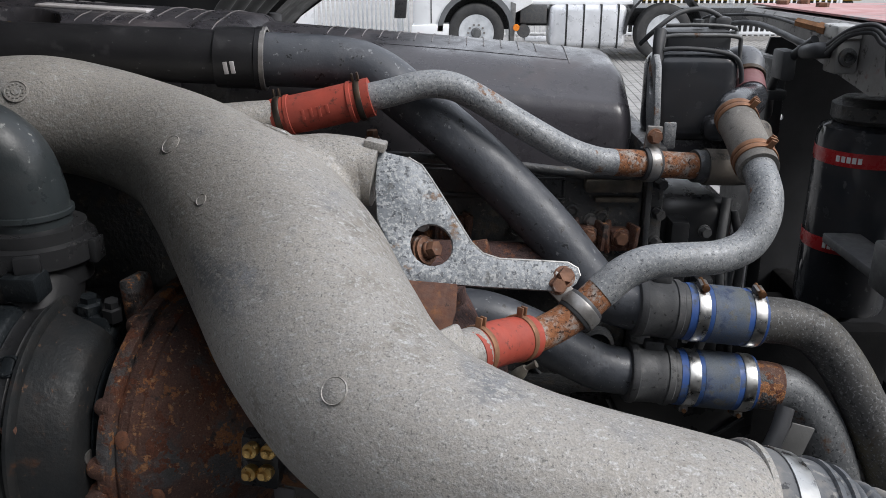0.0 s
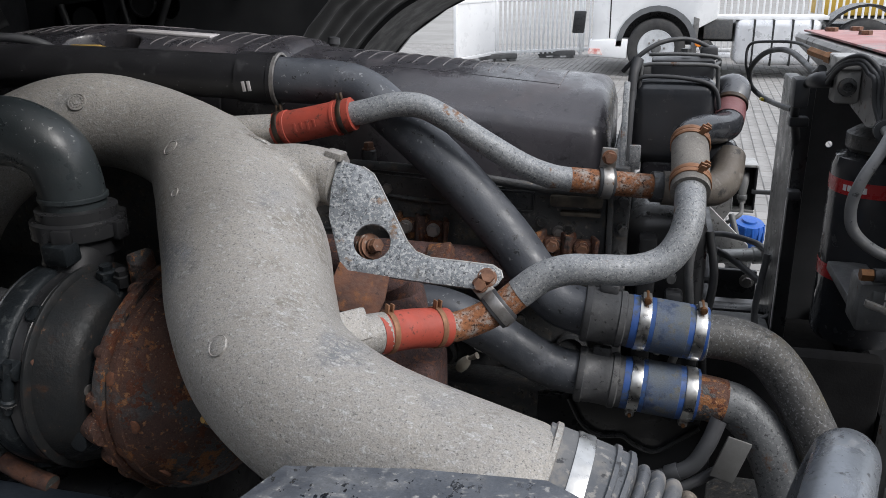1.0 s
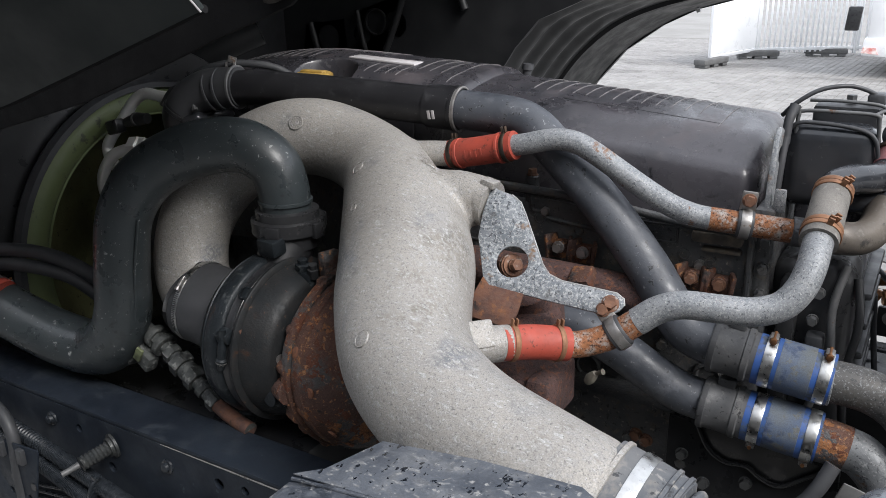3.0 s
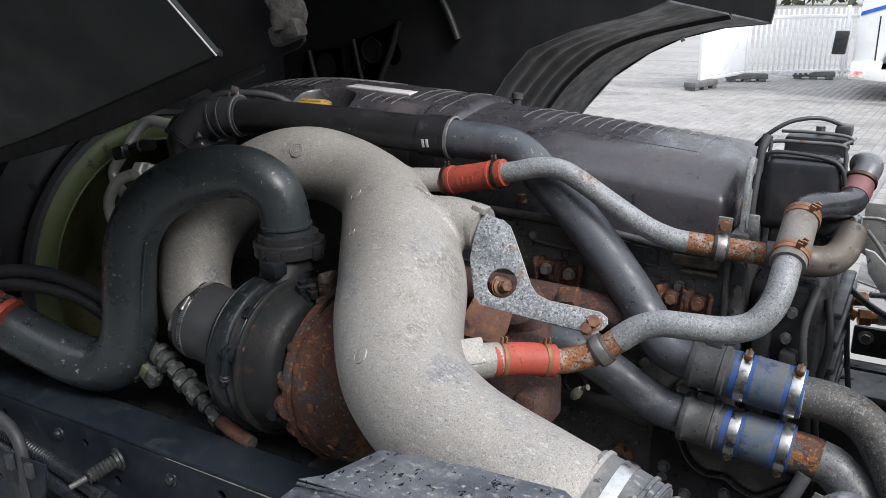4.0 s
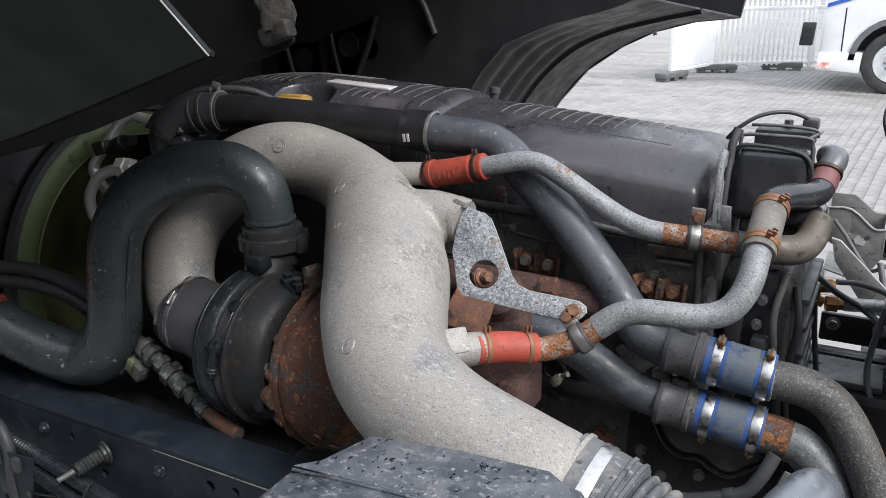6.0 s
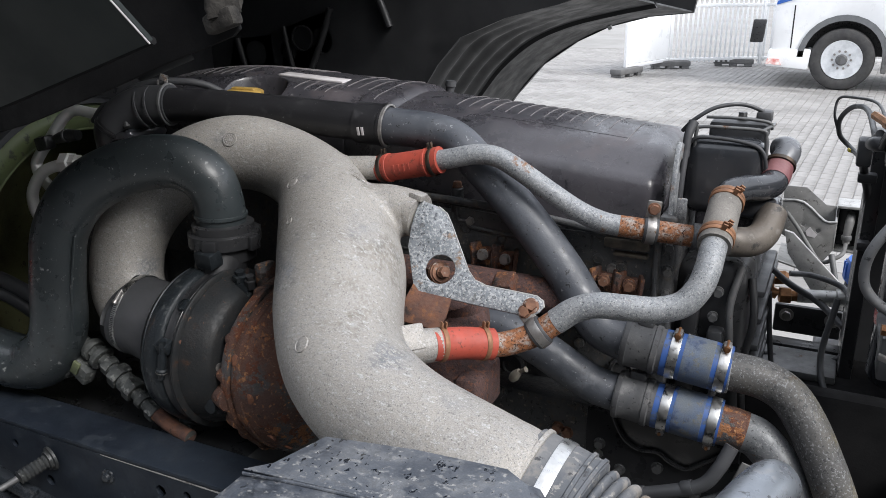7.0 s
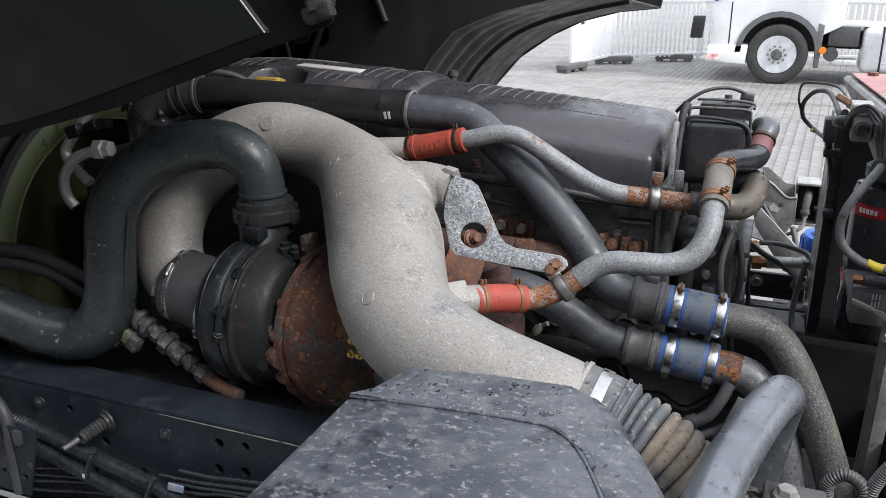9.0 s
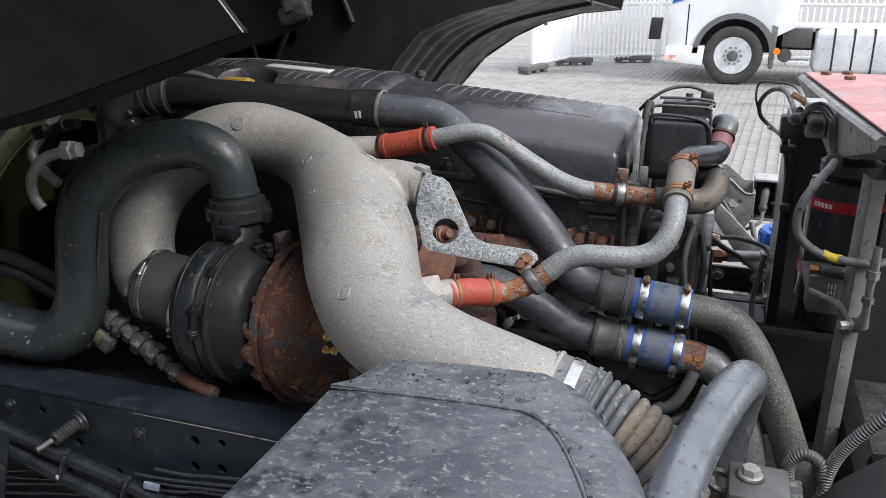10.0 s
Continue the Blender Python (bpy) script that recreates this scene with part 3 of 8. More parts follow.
for k in range(4):
    part("spring_washer", ring_band(nut_at - n_side * (0.0036 * k), n_side, 0.006, 0.0022, 0.0105 if k % 2 else 0.0085, 22), M_BOLT, nut)
part("rusty_stem", lathe([(-0.05, 0.009), (0.004, 0.009)], nut_at, n_side, 14), M_RUST, nut)


# ---- clamps and clips ----
def spring_clamp(at, axis, r, parent, material, turn=0.0):
    """A flat spring hose clamp with two ears."""
    d = Vector(axis).normalized()
    c = part("hose_clamp", ring_band(at, d, r, 0.007, 0.0016), material, parent)
    up = Matrix.Rotation(turn, 3, d) @ (Vector((0, 0, 1)) - d * d.z).normalized()
    bm = bmesh.new()
    for k in (-1, 1):
        block((-0.0035, -0.0012, -0.002), (0.0035, 0.0012, 0.010), 0.0008, frame_of(Vector(at) + up * r + d * 0.003 * k, d.cross(up), d), bm)
    part("clamp_ear", bm, material, c)
    return c


def worm_clamp(at, axis, r, parent, turn=0.0, width=0.014):
    """A screw hose clamp: band, screw housing and screw."""
    d = Vector(axis).normalized()
    c = part("band_clamp", ring_band(at, d, r, width, 0.0012, 44), M_STEEL, parent, "bright steel screw clamp")
    up = Matrix.Rotation(turn, 3, d) @ (Vector((0, 0, 1)) - d * d.z).normalized()
    s = d.cross(up)
    p = Vector(at) + up * (r + 0.005)
    part("screw_housing", block((-0.008, -width * 0.40, -0.005), (0.008, width * 0.40, 0.0025), 0.0015, frame_of(p, s, d)), M_WORNSTEEL, c)
    bm = lathe([(-0.011, 0), (-0.011, 0.0026), (0.009, 0.0026), (0.009, 0.0046), (0.014, 0.0046), (0.0145, 0.0034), (0.0145, 0)], p + up * 0.0005, s, 12)
    part("clamp_screw", bm, M_WORNSTEEL if r > 0.06 else M_BRASS, c)
    return c


def lined_clip(name, at, axis, r, bolt_to, parent_label, material=None):
    """A rubber-lined pipe clip with its steel strap and fixing tab."""
    t = thing(name, parent_label, "pipe clip", at)
    d = Vector(axis).normalized()
    part("rubber_lining", ring_band(at, d, r, 0.021, 0.004), M_RUBBER, t)
    part("strap", ring_band(at, d, r + 0.0038, 0.013, 0.0014), material or M_WORNSTEEL, t)
    way = Vector(bolt_to) - Vector(at)
    way = (way - d * way.dot(d))
    u = way.normalized()
    part("tab", block((-0.0105, -0.0022, r), (0.0105, 0.0022, way.length + 0.012), 0.002, Matrix.Translation(at) @ Matrix((d, u.cross(d), u)).transposed().to_4x4()), M_WORNSTEEL, t)
    head = Vector(at) + u * way.length
    part("bolt", bolt_mesh(head + u.cross(d) * -0.002, -(u.cross(d)) if (u.cross(d)).y > 0 else u.cross(d), 0.0078, 0.008), M_BOLT, t, "rusted hexagon bolt")
    return t


# ---- upper vent pipe ----
up = thing("vent_pipe", "thin corroded zinc-plated vent pipe with a red hose end", "engine pipe", (0.1, 0.95, 1.5))
UP = [(-0.085, 0.941, 1.590), (-0.050, 0.943, 1.597), (-0.010, 0.949, 1.606), (0.022, 0.954, 1.604), (0.052, 0.957, 1.590), (0.105, 0.960, 1.558), (0.155, 0.962, 1.530), (0.190, 0.966, 1.517), (0.215, 0.972, 1.512)]
part("pipe", tube(UP, 0.0158, 24, 8), M_ZINC, up)
part("rusty_end", tube([(0.214, 0.972, 1.5122), (0.262, 0.985, 1.507), (0.332, 1.005, 1.499)], 0.0161, 24, 6), M_RUSTYZINC, up, "rust-orange pipe end")
part("collar", ring_band((0.325, 1.003, 1.500), (0.96, 0.27, -0.1), 0.016, 0.020, 0.004), M_BLOCK, up)
hose = thing("red_hose", "short red silicone hose with spring clamps", "hose", (-0.12, 0.94, 1.57))
part("hose_body", tube([(-0.176, 0.940, 1.570), (-0.125, 0.941, 1.580), (-0.066, 0.941, 1.594)], [0.0215, 0.0218, 0.0215], 30, 8), M_RED, hose)
ax = (0.97, 0.0, 0.21)
part("end_ridge", ring_band((-0.088, 0.941, 1.588), ax, 0.0213, 0.005, 0.0022), M_RED, hose)
part("end_ridge", ring_band((-0.158, 0.941, 1.573), ax, 0.0213, 0.005, 0.0022), M_RED, hose)
for k in range(4):
    part("mould_mark", block((-0.0022, -0.0004, -0.006 + 0.002 * (k % 2)), (0.0022, 0.0004, 0.006), 0.0003, frame_of((-0.140 + 0.009 * k, 0.9195, 1.577 + 0.002 * k), (0.97, 0, 0.21), (0, 1, 0))), M_RED, hose)
M_DARKCLAMP = mat("dark_spring_steel", (0.05, 0.045, 0.04), 0.45, 0.8, (0.09, 0.06, 0.04), 60, bump=((200, 0.2),))
M_RUSTCLAMP = mat("rust_brown_clamp", (0.26, 0.13, 0.07), 0.6, 0.4, (0.18, 0.09, 0.05), 60, bump=((250, 0.3),))
spring_clamp((-0.168, 0.940, 1.5715), ax, 0.0216, hose, M_DARKCLAMP, -0.3)
spring_clamp((-0.078, 0.941, 1.590), ax, 0.0216, hose, M_DARKCLAMP, 0.1)
lined_clip("pipe_clip", (0.258, 0.984, 1.5075), (0.95, 0.27, -0.1), 0.0162, (0.262, 0.985, 1.541), "rubber-lined steel clip with a rusty bolt")

# ---- lower vent pipe ----
lo = thing("vent_pipe", "bent corroded zinc pipe with rusty patches rising to a grey hose", "engine pipe", (0.25, 0.82, 1.4))
part("rusty_end", tube([(0.085, 0.742, 1.390), (0.115, 0.770, 1.386), (0.150, 0.788, 1.399), (0.178, 0.800, 1.420)], 0.0172, 24, 8), M_RUSTYZINC, lo, "rust-pitted pipe end")
LO = [(0.176, 0.799, 1.4185), (0.200, 0.806, 1.437), (0.228, 0.812, 1.447), (0.265, 0.820, 1.447), (0.305, 0.832, 1.446), (0.335, 0.843, 1.455), (0.352, 0.855, 1.475), (0.359, 0.870, 1.497), (0.360, 0.893, 1.515), (0.360, 0.925, 1.529)]
part("pipe", tube(LO, 0.0178, 24, 8), M_ZINC, lo)
hose = thing("red_hose", "short red silicone hose with rusty spring clamps", "hose", (0.07, 0.73, 1.37))
part("hose_body", tube([(0.040, 0.690, 1.403), (0.068, 0.725, 1.397), (0.100, 0.757, 1.388)], 0.0222, 30, 8), M_RED, hose)
ax = (0.65, 0.74, -0.16)
spring_clamp((0.049, 0.702, 1.401), ax, 0.0222, hose, M_RUSTCLAMP)
spring_clamp((0.090, 0.748, 1.391), ax, 0.0222, hose, M_RUSTCLAMP)
lined_clip("pipe_clip", (0.155, 0.791, 1.402), (0.72, 0.35, 0.60), 0.0175, (0.140, 0.802, 1.433), "black rubber-lined clip holding the rusty pipe")

# ---- breather hose and elbow ----
gh = thing("fabric_hose", "short grey fabric hose with copper-brown clamps", "hose", (0.36, 0.95, 1.5))
part("hose_body", tube([(0.360, 0.905, 1.5205), (0.360, 0.955, 1.543), (0.359, 1.005, 1.563)], 0.0228, 28, 6), M_FABRIC, gh)
ax = (0, 0.92, 0.39)
for y, z, tn in ((0.918, 1.5262, 0.4), (0.992, 1.558, 0.5)):
    spring_clamp((0.360, y, z), ax, 0.0230, gh, M_RUSTCLAMP, tn)
    spring_clamp((0.360, y + 0.008, z + 0.003), ax, 0.0228, gh, M_RUSTCLAMP, tn + 0.2)
elbow = thing("breather_elbow", "shiny black plastic breather elbow with a faded red cuff", "engine pipe", (0.4, 1.05, 1.5))
part("elbow_body", tube([(0.358, 0.998, 1.557), (0.361, 1.018, 1.567), (0.377, 1.044, 1.569), (0.396, 1.070, 1.566), (0.410, 1.096, 1.566), (0.414, 1.116, 1.573)], 0.0200, 24, 8), M_GLOSSBLACK, elbow)
part("red_cuff", tube([(0.4125, 1.108, 1.570), (0.415, 1.124, 1.578), (0.416, 1.138, 1.588)], 0.0208, 24, 6), mat("faded_red_plastic", (0.20, 0.085, 0.085), 0.5, 0, (0.15, 0.06, 0.065), 20), elbow, "faded dark red cuff")
part("hose_end", tube([(0.416, 1.136, 1.586), (0.424, 1.158, 1.604), (0.420, 1.174, 1.607), (0.412, 1.186, 1.603)], 0.0192, 24, 6), mat("grey_sheen_hose", (0.12, 0.125, 0.135), 0.32, 0.1, (0.08, 0.084, 0.092), 20), elbow)
part("ring", ring_band((0.416, 1.138, 1.588), (0.1, 0.75, 0.6), 0.0205, 0.007, 0.003), M_DARKCLAMP, elbow)
part("lower_shell", block((0.350, 1.075, 1.512), (0.428, 1.135, 1.545), 0.012, seg=3), M_GLOSSBLACK, elbow)
tee = thing("breather_pipe", "dull brown-grey pipe bend under the separator", "engine pipe", (0.4, 1.0, 1.45))
part("pipe", tube([(0.330, 1.004, 1.499), (0.372, 1.010, 1.497), (0.397, 1.030, 1.495), (0.411, 1.056, 1.503), (0.416, 1.09, 1.525)], 0.0222, 24, 8), mat("brown_grey_pipe", (0.125, 0.108, 0.090), 0.55, 0.2, (0.085, 0.074, 0.065), 20, layers=[((0.22, 0.20, 0.175), 80, 0.57, 0.66, 0.8, 0.0), ((0.04, 0.036, 0.033), 50, 0.58, 0.67, 0.6, 0.0)], bump=((240, 0.4),)), tee)

# ---- black coolant pipes ----
cp = thing("coolant_pipe", "long black painted coolant pipe crossing the engine side", "engine pipe", (0, 0.97, 1.4))
CP = [(-0.690, 0.962, 1.640), (-0.608, 0.976, 1.643), (-0.509, 0.987, 1.641), (-0.408, 0.996, 1.637), (-0.220, 1.009, 1.628), (-0.113, 1.012, 1.622), (-0.070, 1.008, 1.611), (-0.030, 0.998, 1.584), (0.060, 0.975, 1.512), (0.134, 0.955, 1.440), (0.176, 0.942, 1.390), (0.205, 0.936, 1.360), (0.238, 0.934, 1.347), (0.270, 0.933, 1.342)]
part("front_run", tube(CP[:5], 0.0315, 32, 8), M_DARKRUN, cp, "black plastic front run")
part("pipe", tube(CP[4:], 0.0313, 32, 8), M_PIPE, cp)
part("joint_sleeve", lathe([(-0.028, 0.033), (-0.027, 0.0355), (0.018, 0.0355), (0.019, 0.037), (0.026, 0.037), (0.027, 0.033)], (-0.225, 1.0085, 1.6285), (1, 0.07, -0.05), 36), M_DARKRUN, cp)
part("sleeve_ring", ring_band((-0.198, 1.010, 1.627), (1, 0.07, -0.05), 0.0335, 0.006, 0.0035), M_WORNSTEEL, cp, "thin bright ring")
bm = bmesh.new()
for k in (0, 1):
    block((-0.007, -0.006, 0), (0.007, -0.001, 0.0012), 0.0003, frame_of((-0.232, 0.9735, 1.6215), (0.1, 0.1, -1), (1, 0, 0)) @ Matrix.Translation((0, k * 0.008, 0.0)), bm)
part("stamp_mark", bm, M_LABEL, cp, "two pale stamped bars")
part("hose_cuff", tube([(-0.640, 0.972, 1.6425), (-0.700, 0.958, 1.638), (-0.735, 0.945, 1.622), (-0.755, 0.935, 1.600)], [0.0365, 0.0375, 0.037, 0.036], 28, 6), M_RUBBER, cp)
part("cuff_ring", ring_band((-0.645, 0.971, 1.6425), (0.97, 0.2, 0.05), 0.0365, 0.005, 0.0035), M_STRUT, cp)
for k in range(2):
    part("cuff_rib", ring_band((-0.672 - 0.020 * k, 0.961 - 0.004 * k, 1.639 - 0.004 * k), (0.92, 0.26, 0.2 + 0.08 * k), 0.0372, 0.005, 0.002), M_RUBBER, cp)
part("cuff_screw", lathe([(-0.010, 0.004), (0.008, 0.004), (0.009, 0.006), (0.014, 0.006)], (-0.712, 0.922, 1.615), (0.5, -0.3, -0.8), 8), M_STRUT, cp)
cp2 = thing("coolant_pipe", "lower black painted coolant pipe leaving the engine block", "engine pipe", (0.1, 0.9, 1.2))
part("pipe", tube([(-0.06, 0.905, 1.345), (0.00, 0.905, 1.348), (0.060, 0.905, 1.345), (0.115, 0.908, 1.322), (0.165, 0.914, 1.292), (0.205, 0.920, 1.270), (0.250, 0.925, 1.260)], 0.029, 30, 8), M_PIPE, cp2)

# ---- blue hose joints ----
for y0, z0, y1, z1, dx in ((0.934, 1.3385, 0.939, 1.3265, 0.0), (0.926, 1.2545, 0.929, 1.244, -0.004)):
    d = Vector((0.094, y1 - y0, z1 - z0)).normalized()
    c0 = Vector((0.304 + dx, y0, z0))
    j = thing("coupling_collar", "black plastic coolant coupling with rings", "coupling", c0, "coolant couplings")
    part("collar_body", lathe([(-0.064, 0.031), (-0.063, 0.0358), (-0.060, 0.0372), (-0.055, 0.0372), (-0.053, 0.0355), (-0.044, 0.0350), (-0.043, 0.0346), (-0.028, 0.0346), (-0.027, 0.0350), (-0.020, 0.0350), (-0.019, 0.0368), (-0.012, 0.0368), (-0.010, 0.034), (0.004, 0.034)], c0, d, 48), M_DUSTYRUBBER, j)
    part("collar_lug", block((-0.012, -0.006, 0.033), (0.012, 0.006, 0.046), 0.003, frame_of(c0 - d * 0.036, d, (0, 1, 0))), M_DUSTYRUBBER, j)
    h = thing("blue_hose", "dusty blue silicone hose joint with two steel clamps", "hose", c0, "blue hose joints")
    part("hose_body", lathe([(-0.004, 0.033), (-0.004, 0.0346), (0.020, 0.0346), (0.022, 0.0350), (0.071, 0.0350), (0.073, 0.0346), (0.091, 0.0346), (0.091, 0.033)], c0, d, 44), M_BLUE, h)
    part("faded_middle", lathe([(0.024, 0.0344), (0.025, 0.0353), (0.066, 0.0353), (0.067, 0.0344)], c0, d, 44), M_BLUEGREY, h, "dust-greyed middle stretch")
    bm = bmesh.new()
    for a in (0.02, 0.55):
        for k in range(3):
            up0 = Matrix.Rotation(-0.95 - a * 0.3, 3, d) @ Vector((0, 0, 1))
            block((0, -0.0012, 0), (0.010 - 0.002 * k, 0.0012, 0.0004), 0, frame_of(c0 + d * (0.030 + 0.004 * k) + up0 * 0.0353, d.cross(up0), d), bm)
    part("print_bars", bm, M_LABEL, h, "unreadable pale print")
    up_turn = 0.15 if dx == 0 else 2.9
    worm_clamp(c0 + d * 0.012, d, 0.0347, h, up_turn)
    worm_clamp(c0 + d * 0.0805, d, 0.0347, h, up_turn)

# ---- steel coolant pipes behind the joints ----
M_DIRTYZINC = mat("dull_dirty_zinc", (0.13, 0.135, 0.14), 0.5, 0.25, (0.095, 0.10, 0.105), 20, layers=[((0.24, 0.245, 0.245), 300, 0.54, 0.61, 0.7, 0.1), ((0.05, 0.053, 0.057), 180, 0.56, 0.63, 0.6, 0.1), ((0.15, 0.075, 0.035), 22, 0.60, 0.68, 0.85, 0.0)], bump=((260, 0.4),))
sp = thing("steel_coolant_pipe", "weathered grey steel coolant pipe curving down", "engine pipe", (0.5, 0.9, 1.0))
part("pipe", tube([(0.375, 0.938, 1.325), (0.412, 0.943, 1.323), (0.447, 0.948, 1.315), (0.478, 0.946, 1.298), (0.505, 0.936, 1.266), (0.529, 0.924, 1.225), (0.552, 0.913, 1.179), (0.587, 0.904, 1.091), (0.619, 0.895, 0.982), (0.64, 0.89, 0.90)], 0.0283, 32, 8), mat("dirty_zinc_pipe", (0.062, 0.062, 0.062), 0.6, 0.1, (0.088, 0.083, 0.074), 9, layers=[((0.17, 0.145, 0.090), 9, 0.52, 0.66, 0.85, 0.0), ((0.24, 0.245, 0.25), 300, 0.55, 0.60, 0.7, 0.1), ((0.09, 0.055, 0.033), 16, 0.58, 0.68, 0.85, 0.0), ((0.035, 0.036, 0.038), 160, 0.56, 0.63, 0.6, 0.0)], bump=((240, 0.4),)), sp)
part("hose_bead", ring_band((0.392, 0.940, 1.324), (0.99, 0.1, -0.06), 0.0285, 0.006, 0.003), M_ZINC, sp)
sp2 = thing("steel_coolant_pipe", "rust-ended grey steel coolant pipe bending down", "engine pipe", (0.45, 0.9, 1.0))
part("rusty_end", tube([(0.370, 0.928, 1.243), (0.400, 0.932, 1.241), (0.424, 0.934, 1.236)], 0.0298, 30, 6), M_RUST, sp2, "orange-rusted pipe end")
part("pipe", tube([(0.422, 0.934, 1.2365), (0.446, 0.933, 1.228), (0.476, 0.925, 1.198), (0.501, 0.912, 1.143), (0.519, 0.897, 1.069), (0.537, 0.883, 0.948)], 0.0294, 30, 8), M_DIRTYZINC, sp2)
part("tab_plate", block((-0.016, -0.002, -0.03), (0.016, 0.002, 0.03), 0.002, frame_of((0.435, 0.880, 1.185), (0.9, 0.1, -0.3), (0.2, -1, 0))), M_GREYPAINT, sp2)

# ---- valve cover ----
cover = thing("valve_cover", "long black plastic engine valve cover with raised ribs", "engine cover", (-0.25, 1.2, 1.5))


CROWN = [(1.046, -0.135), (1.050, -0.085), (1.054, -0.065), (1.062, -0.050), (1.078, -0.040), (1.125, -0.014), (1.17, -0.006), (1.232, 0.0), (1.29, -0.004), (1.335, -0.014), (1.365, -0.036), (1.385, -0.070), (1.390, -0.135)]


CROWN_Y, CROWN_Z = zip(*[(float(p[0]), float(p[1])) for p in curve_through([(y, z, 0) for y, z in CROWN], 5)])


TOP_X = (-0.88, -0.79, -0.72, -0.64, -0.55, -0.39, -0.24, -0.15, 0.045, 0.27)
TOP_Z = (1.649, 1.667, 1.676, 1.679, 1.676, 1.667, 1.652, 1.645, 1.630, 1.609)


def cover_top(x):
    return float(np.interp(x, TOP_X, TOP_Z))


def cover_body(x0, x1, raise_, well=None, n=90, grow=0.0, fine=5):
    """A rounded cover, its crowned section carried along the sloping engine, with rounded ends."""
    bm = bmesh.new()
    prof = curve_through([(y, z, 0) for y, z in CROWN], fine)
    rings = []
    for i in range(n + 1):
        t = i / n
        x = x0 + (x1 - x0) * t
        e = min(t, 1 - t) * (x1 - x0)
        k = min(1.0, e / 0.026)
        s = math.sqrt(max(0.0, 1 - (1 - k) ** 2))
        ring = []
        for y, z, _ in prof:
            zz = cover_top(x) + raise_ * min(1.0, (z + 0.135) / 0.09) + z - (1 - s) * 0.032 * max(0.0, (z + 0.135) / 0.135)
            yy = y + (1 - s) * 0.034 * (1.22 - y) / 0.17 + grow * (y - 1.22) / 0.17
            if well is not None:
                d = math.hypot(x - well[0], yy - well[1]) / well[2]
                e_ = min(1.0, max(0.0, (d - 0.80) / 0.20))
                zz -= 0.055 * (1 - e_ * e_ * (3 - 2 * e_))
            ring.append(bm.verts.new((x, yy, zz)))
        rings.append(ring)
    for a, b in zip(rings, rings[1:]):
        for k in range(len(a) - 1):
            bm.faces.new((a[k], a[k + 1], b[k + 1], b[k]))
    bm.faces.new(rings[0])
    bm.faces.new(rings[-1][::-1])
    bmesh.ops.recalc_face_normals(bm, faces=bm.faces)
    return bm


part("rear_section", cover_body(-0.300, 0.256, 0.0), M_COVER, cover)
part("front_section", cover_body(-0.860, -0.295, 0.006, (-0.552, 1.104, 0.068), 320, 0.0, 22), M_COVER, cover)
part("step_ridge", cover_body(-0.335, -0.235, 0.010, None, 40), M_COVER, cover)
part("parting_line", sweep(bmesh.new(), [(x / 100, 1.150, cover_top(x / 100) + float(np.interp(1.150, CROWN_Y, CROWN_Z)) + 0.0001, 0.0006) for x in range(-8, 19, 2)], 6), M_BLACKMETAL, cover)
bm = block((-0.84, 1.030, -0.010), (0.262, 1.40, 0.010), 0.004)
for v in bm.verts:
    v.co.z += cover_top(v.co.x) - 0.137
part("lower_flange", bm, M_COVER, cover)
# Ribs are drawn in a paler grey than the cover.
M_RIB = mat("pale_rib_edge", (0.17, 0.16, 0.16), 0.5, 0, (0.075, 0.070, 0.072), 30, bump=())


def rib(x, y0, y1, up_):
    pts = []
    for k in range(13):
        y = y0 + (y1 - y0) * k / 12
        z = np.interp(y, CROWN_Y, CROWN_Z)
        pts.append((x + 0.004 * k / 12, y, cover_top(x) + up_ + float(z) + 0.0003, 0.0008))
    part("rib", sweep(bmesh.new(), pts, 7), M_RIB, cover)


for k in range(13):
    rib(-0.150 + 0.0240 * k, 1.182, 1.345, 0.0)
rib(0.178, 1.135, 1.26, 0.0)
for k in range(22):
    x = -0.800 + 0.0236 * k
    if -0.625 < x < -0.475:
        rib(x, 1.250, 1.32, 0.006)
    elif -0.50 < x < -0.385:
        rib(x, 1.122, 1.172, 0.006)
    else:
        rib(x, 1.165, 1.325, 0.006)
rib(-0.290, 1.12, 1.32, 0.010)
bm = block((-0.545, 1.176, -0.0025), (-0.393, 1.226, 0.0015), 0.001)
for v in bm.verts:
    v.co.z += cover_top(v.co.x) + 0.0035
part("name_plate", bm, M_LABEL, cover, "pale worn sticker strip")
cap = thing("oil_filler_cap", "yellow ribbed oil filler cap in the valve cover", "oil cap", (-0.56, 1.10, 1.65))
bm = bmesh.new()
prof = []
for k in range(48):
    a = 2 * math.pi * k / 48
    prof.append((a, 0.037 if k % 4 < 2 else 0.0345))
CX, CY, CZ = -0.560, 1.085, cover_top(-0.56) - 0.019
lo_r = [bm.verts.new((CX + r * math.cos(a), CY + r * math.sin(a), CZ - 0.042)) for a, r in prof]
hi_r = [bm.verts.new((CX + r * math.cos(a), CY + r * math.sin(a), CZ + 0.000)) for a, r in prof]
in_r = [bm.verts.new((CX + 0.030 * math.cos(a), CY + 0.030 * math.sin(a), CZ + 0.003)) for a, r in prof]
for a, b in ((lo_r, hi_r), (hi_r, in_r)):
    for k in range(48):
        bm.faces.new((a[k], a[(k + 1) % 48], b[(k + 1) % 48], b[k]))
bm.faces.new(in_r)
part("cap_body", bm, M_GOLD, cap)
part("grip_bar", block((CX - 0.027, CY - 0.008, CZ + 0.001), (CX + 0.027, CY + 0.008, CZ + 0.007), 0.003), M_GOLD, cap)
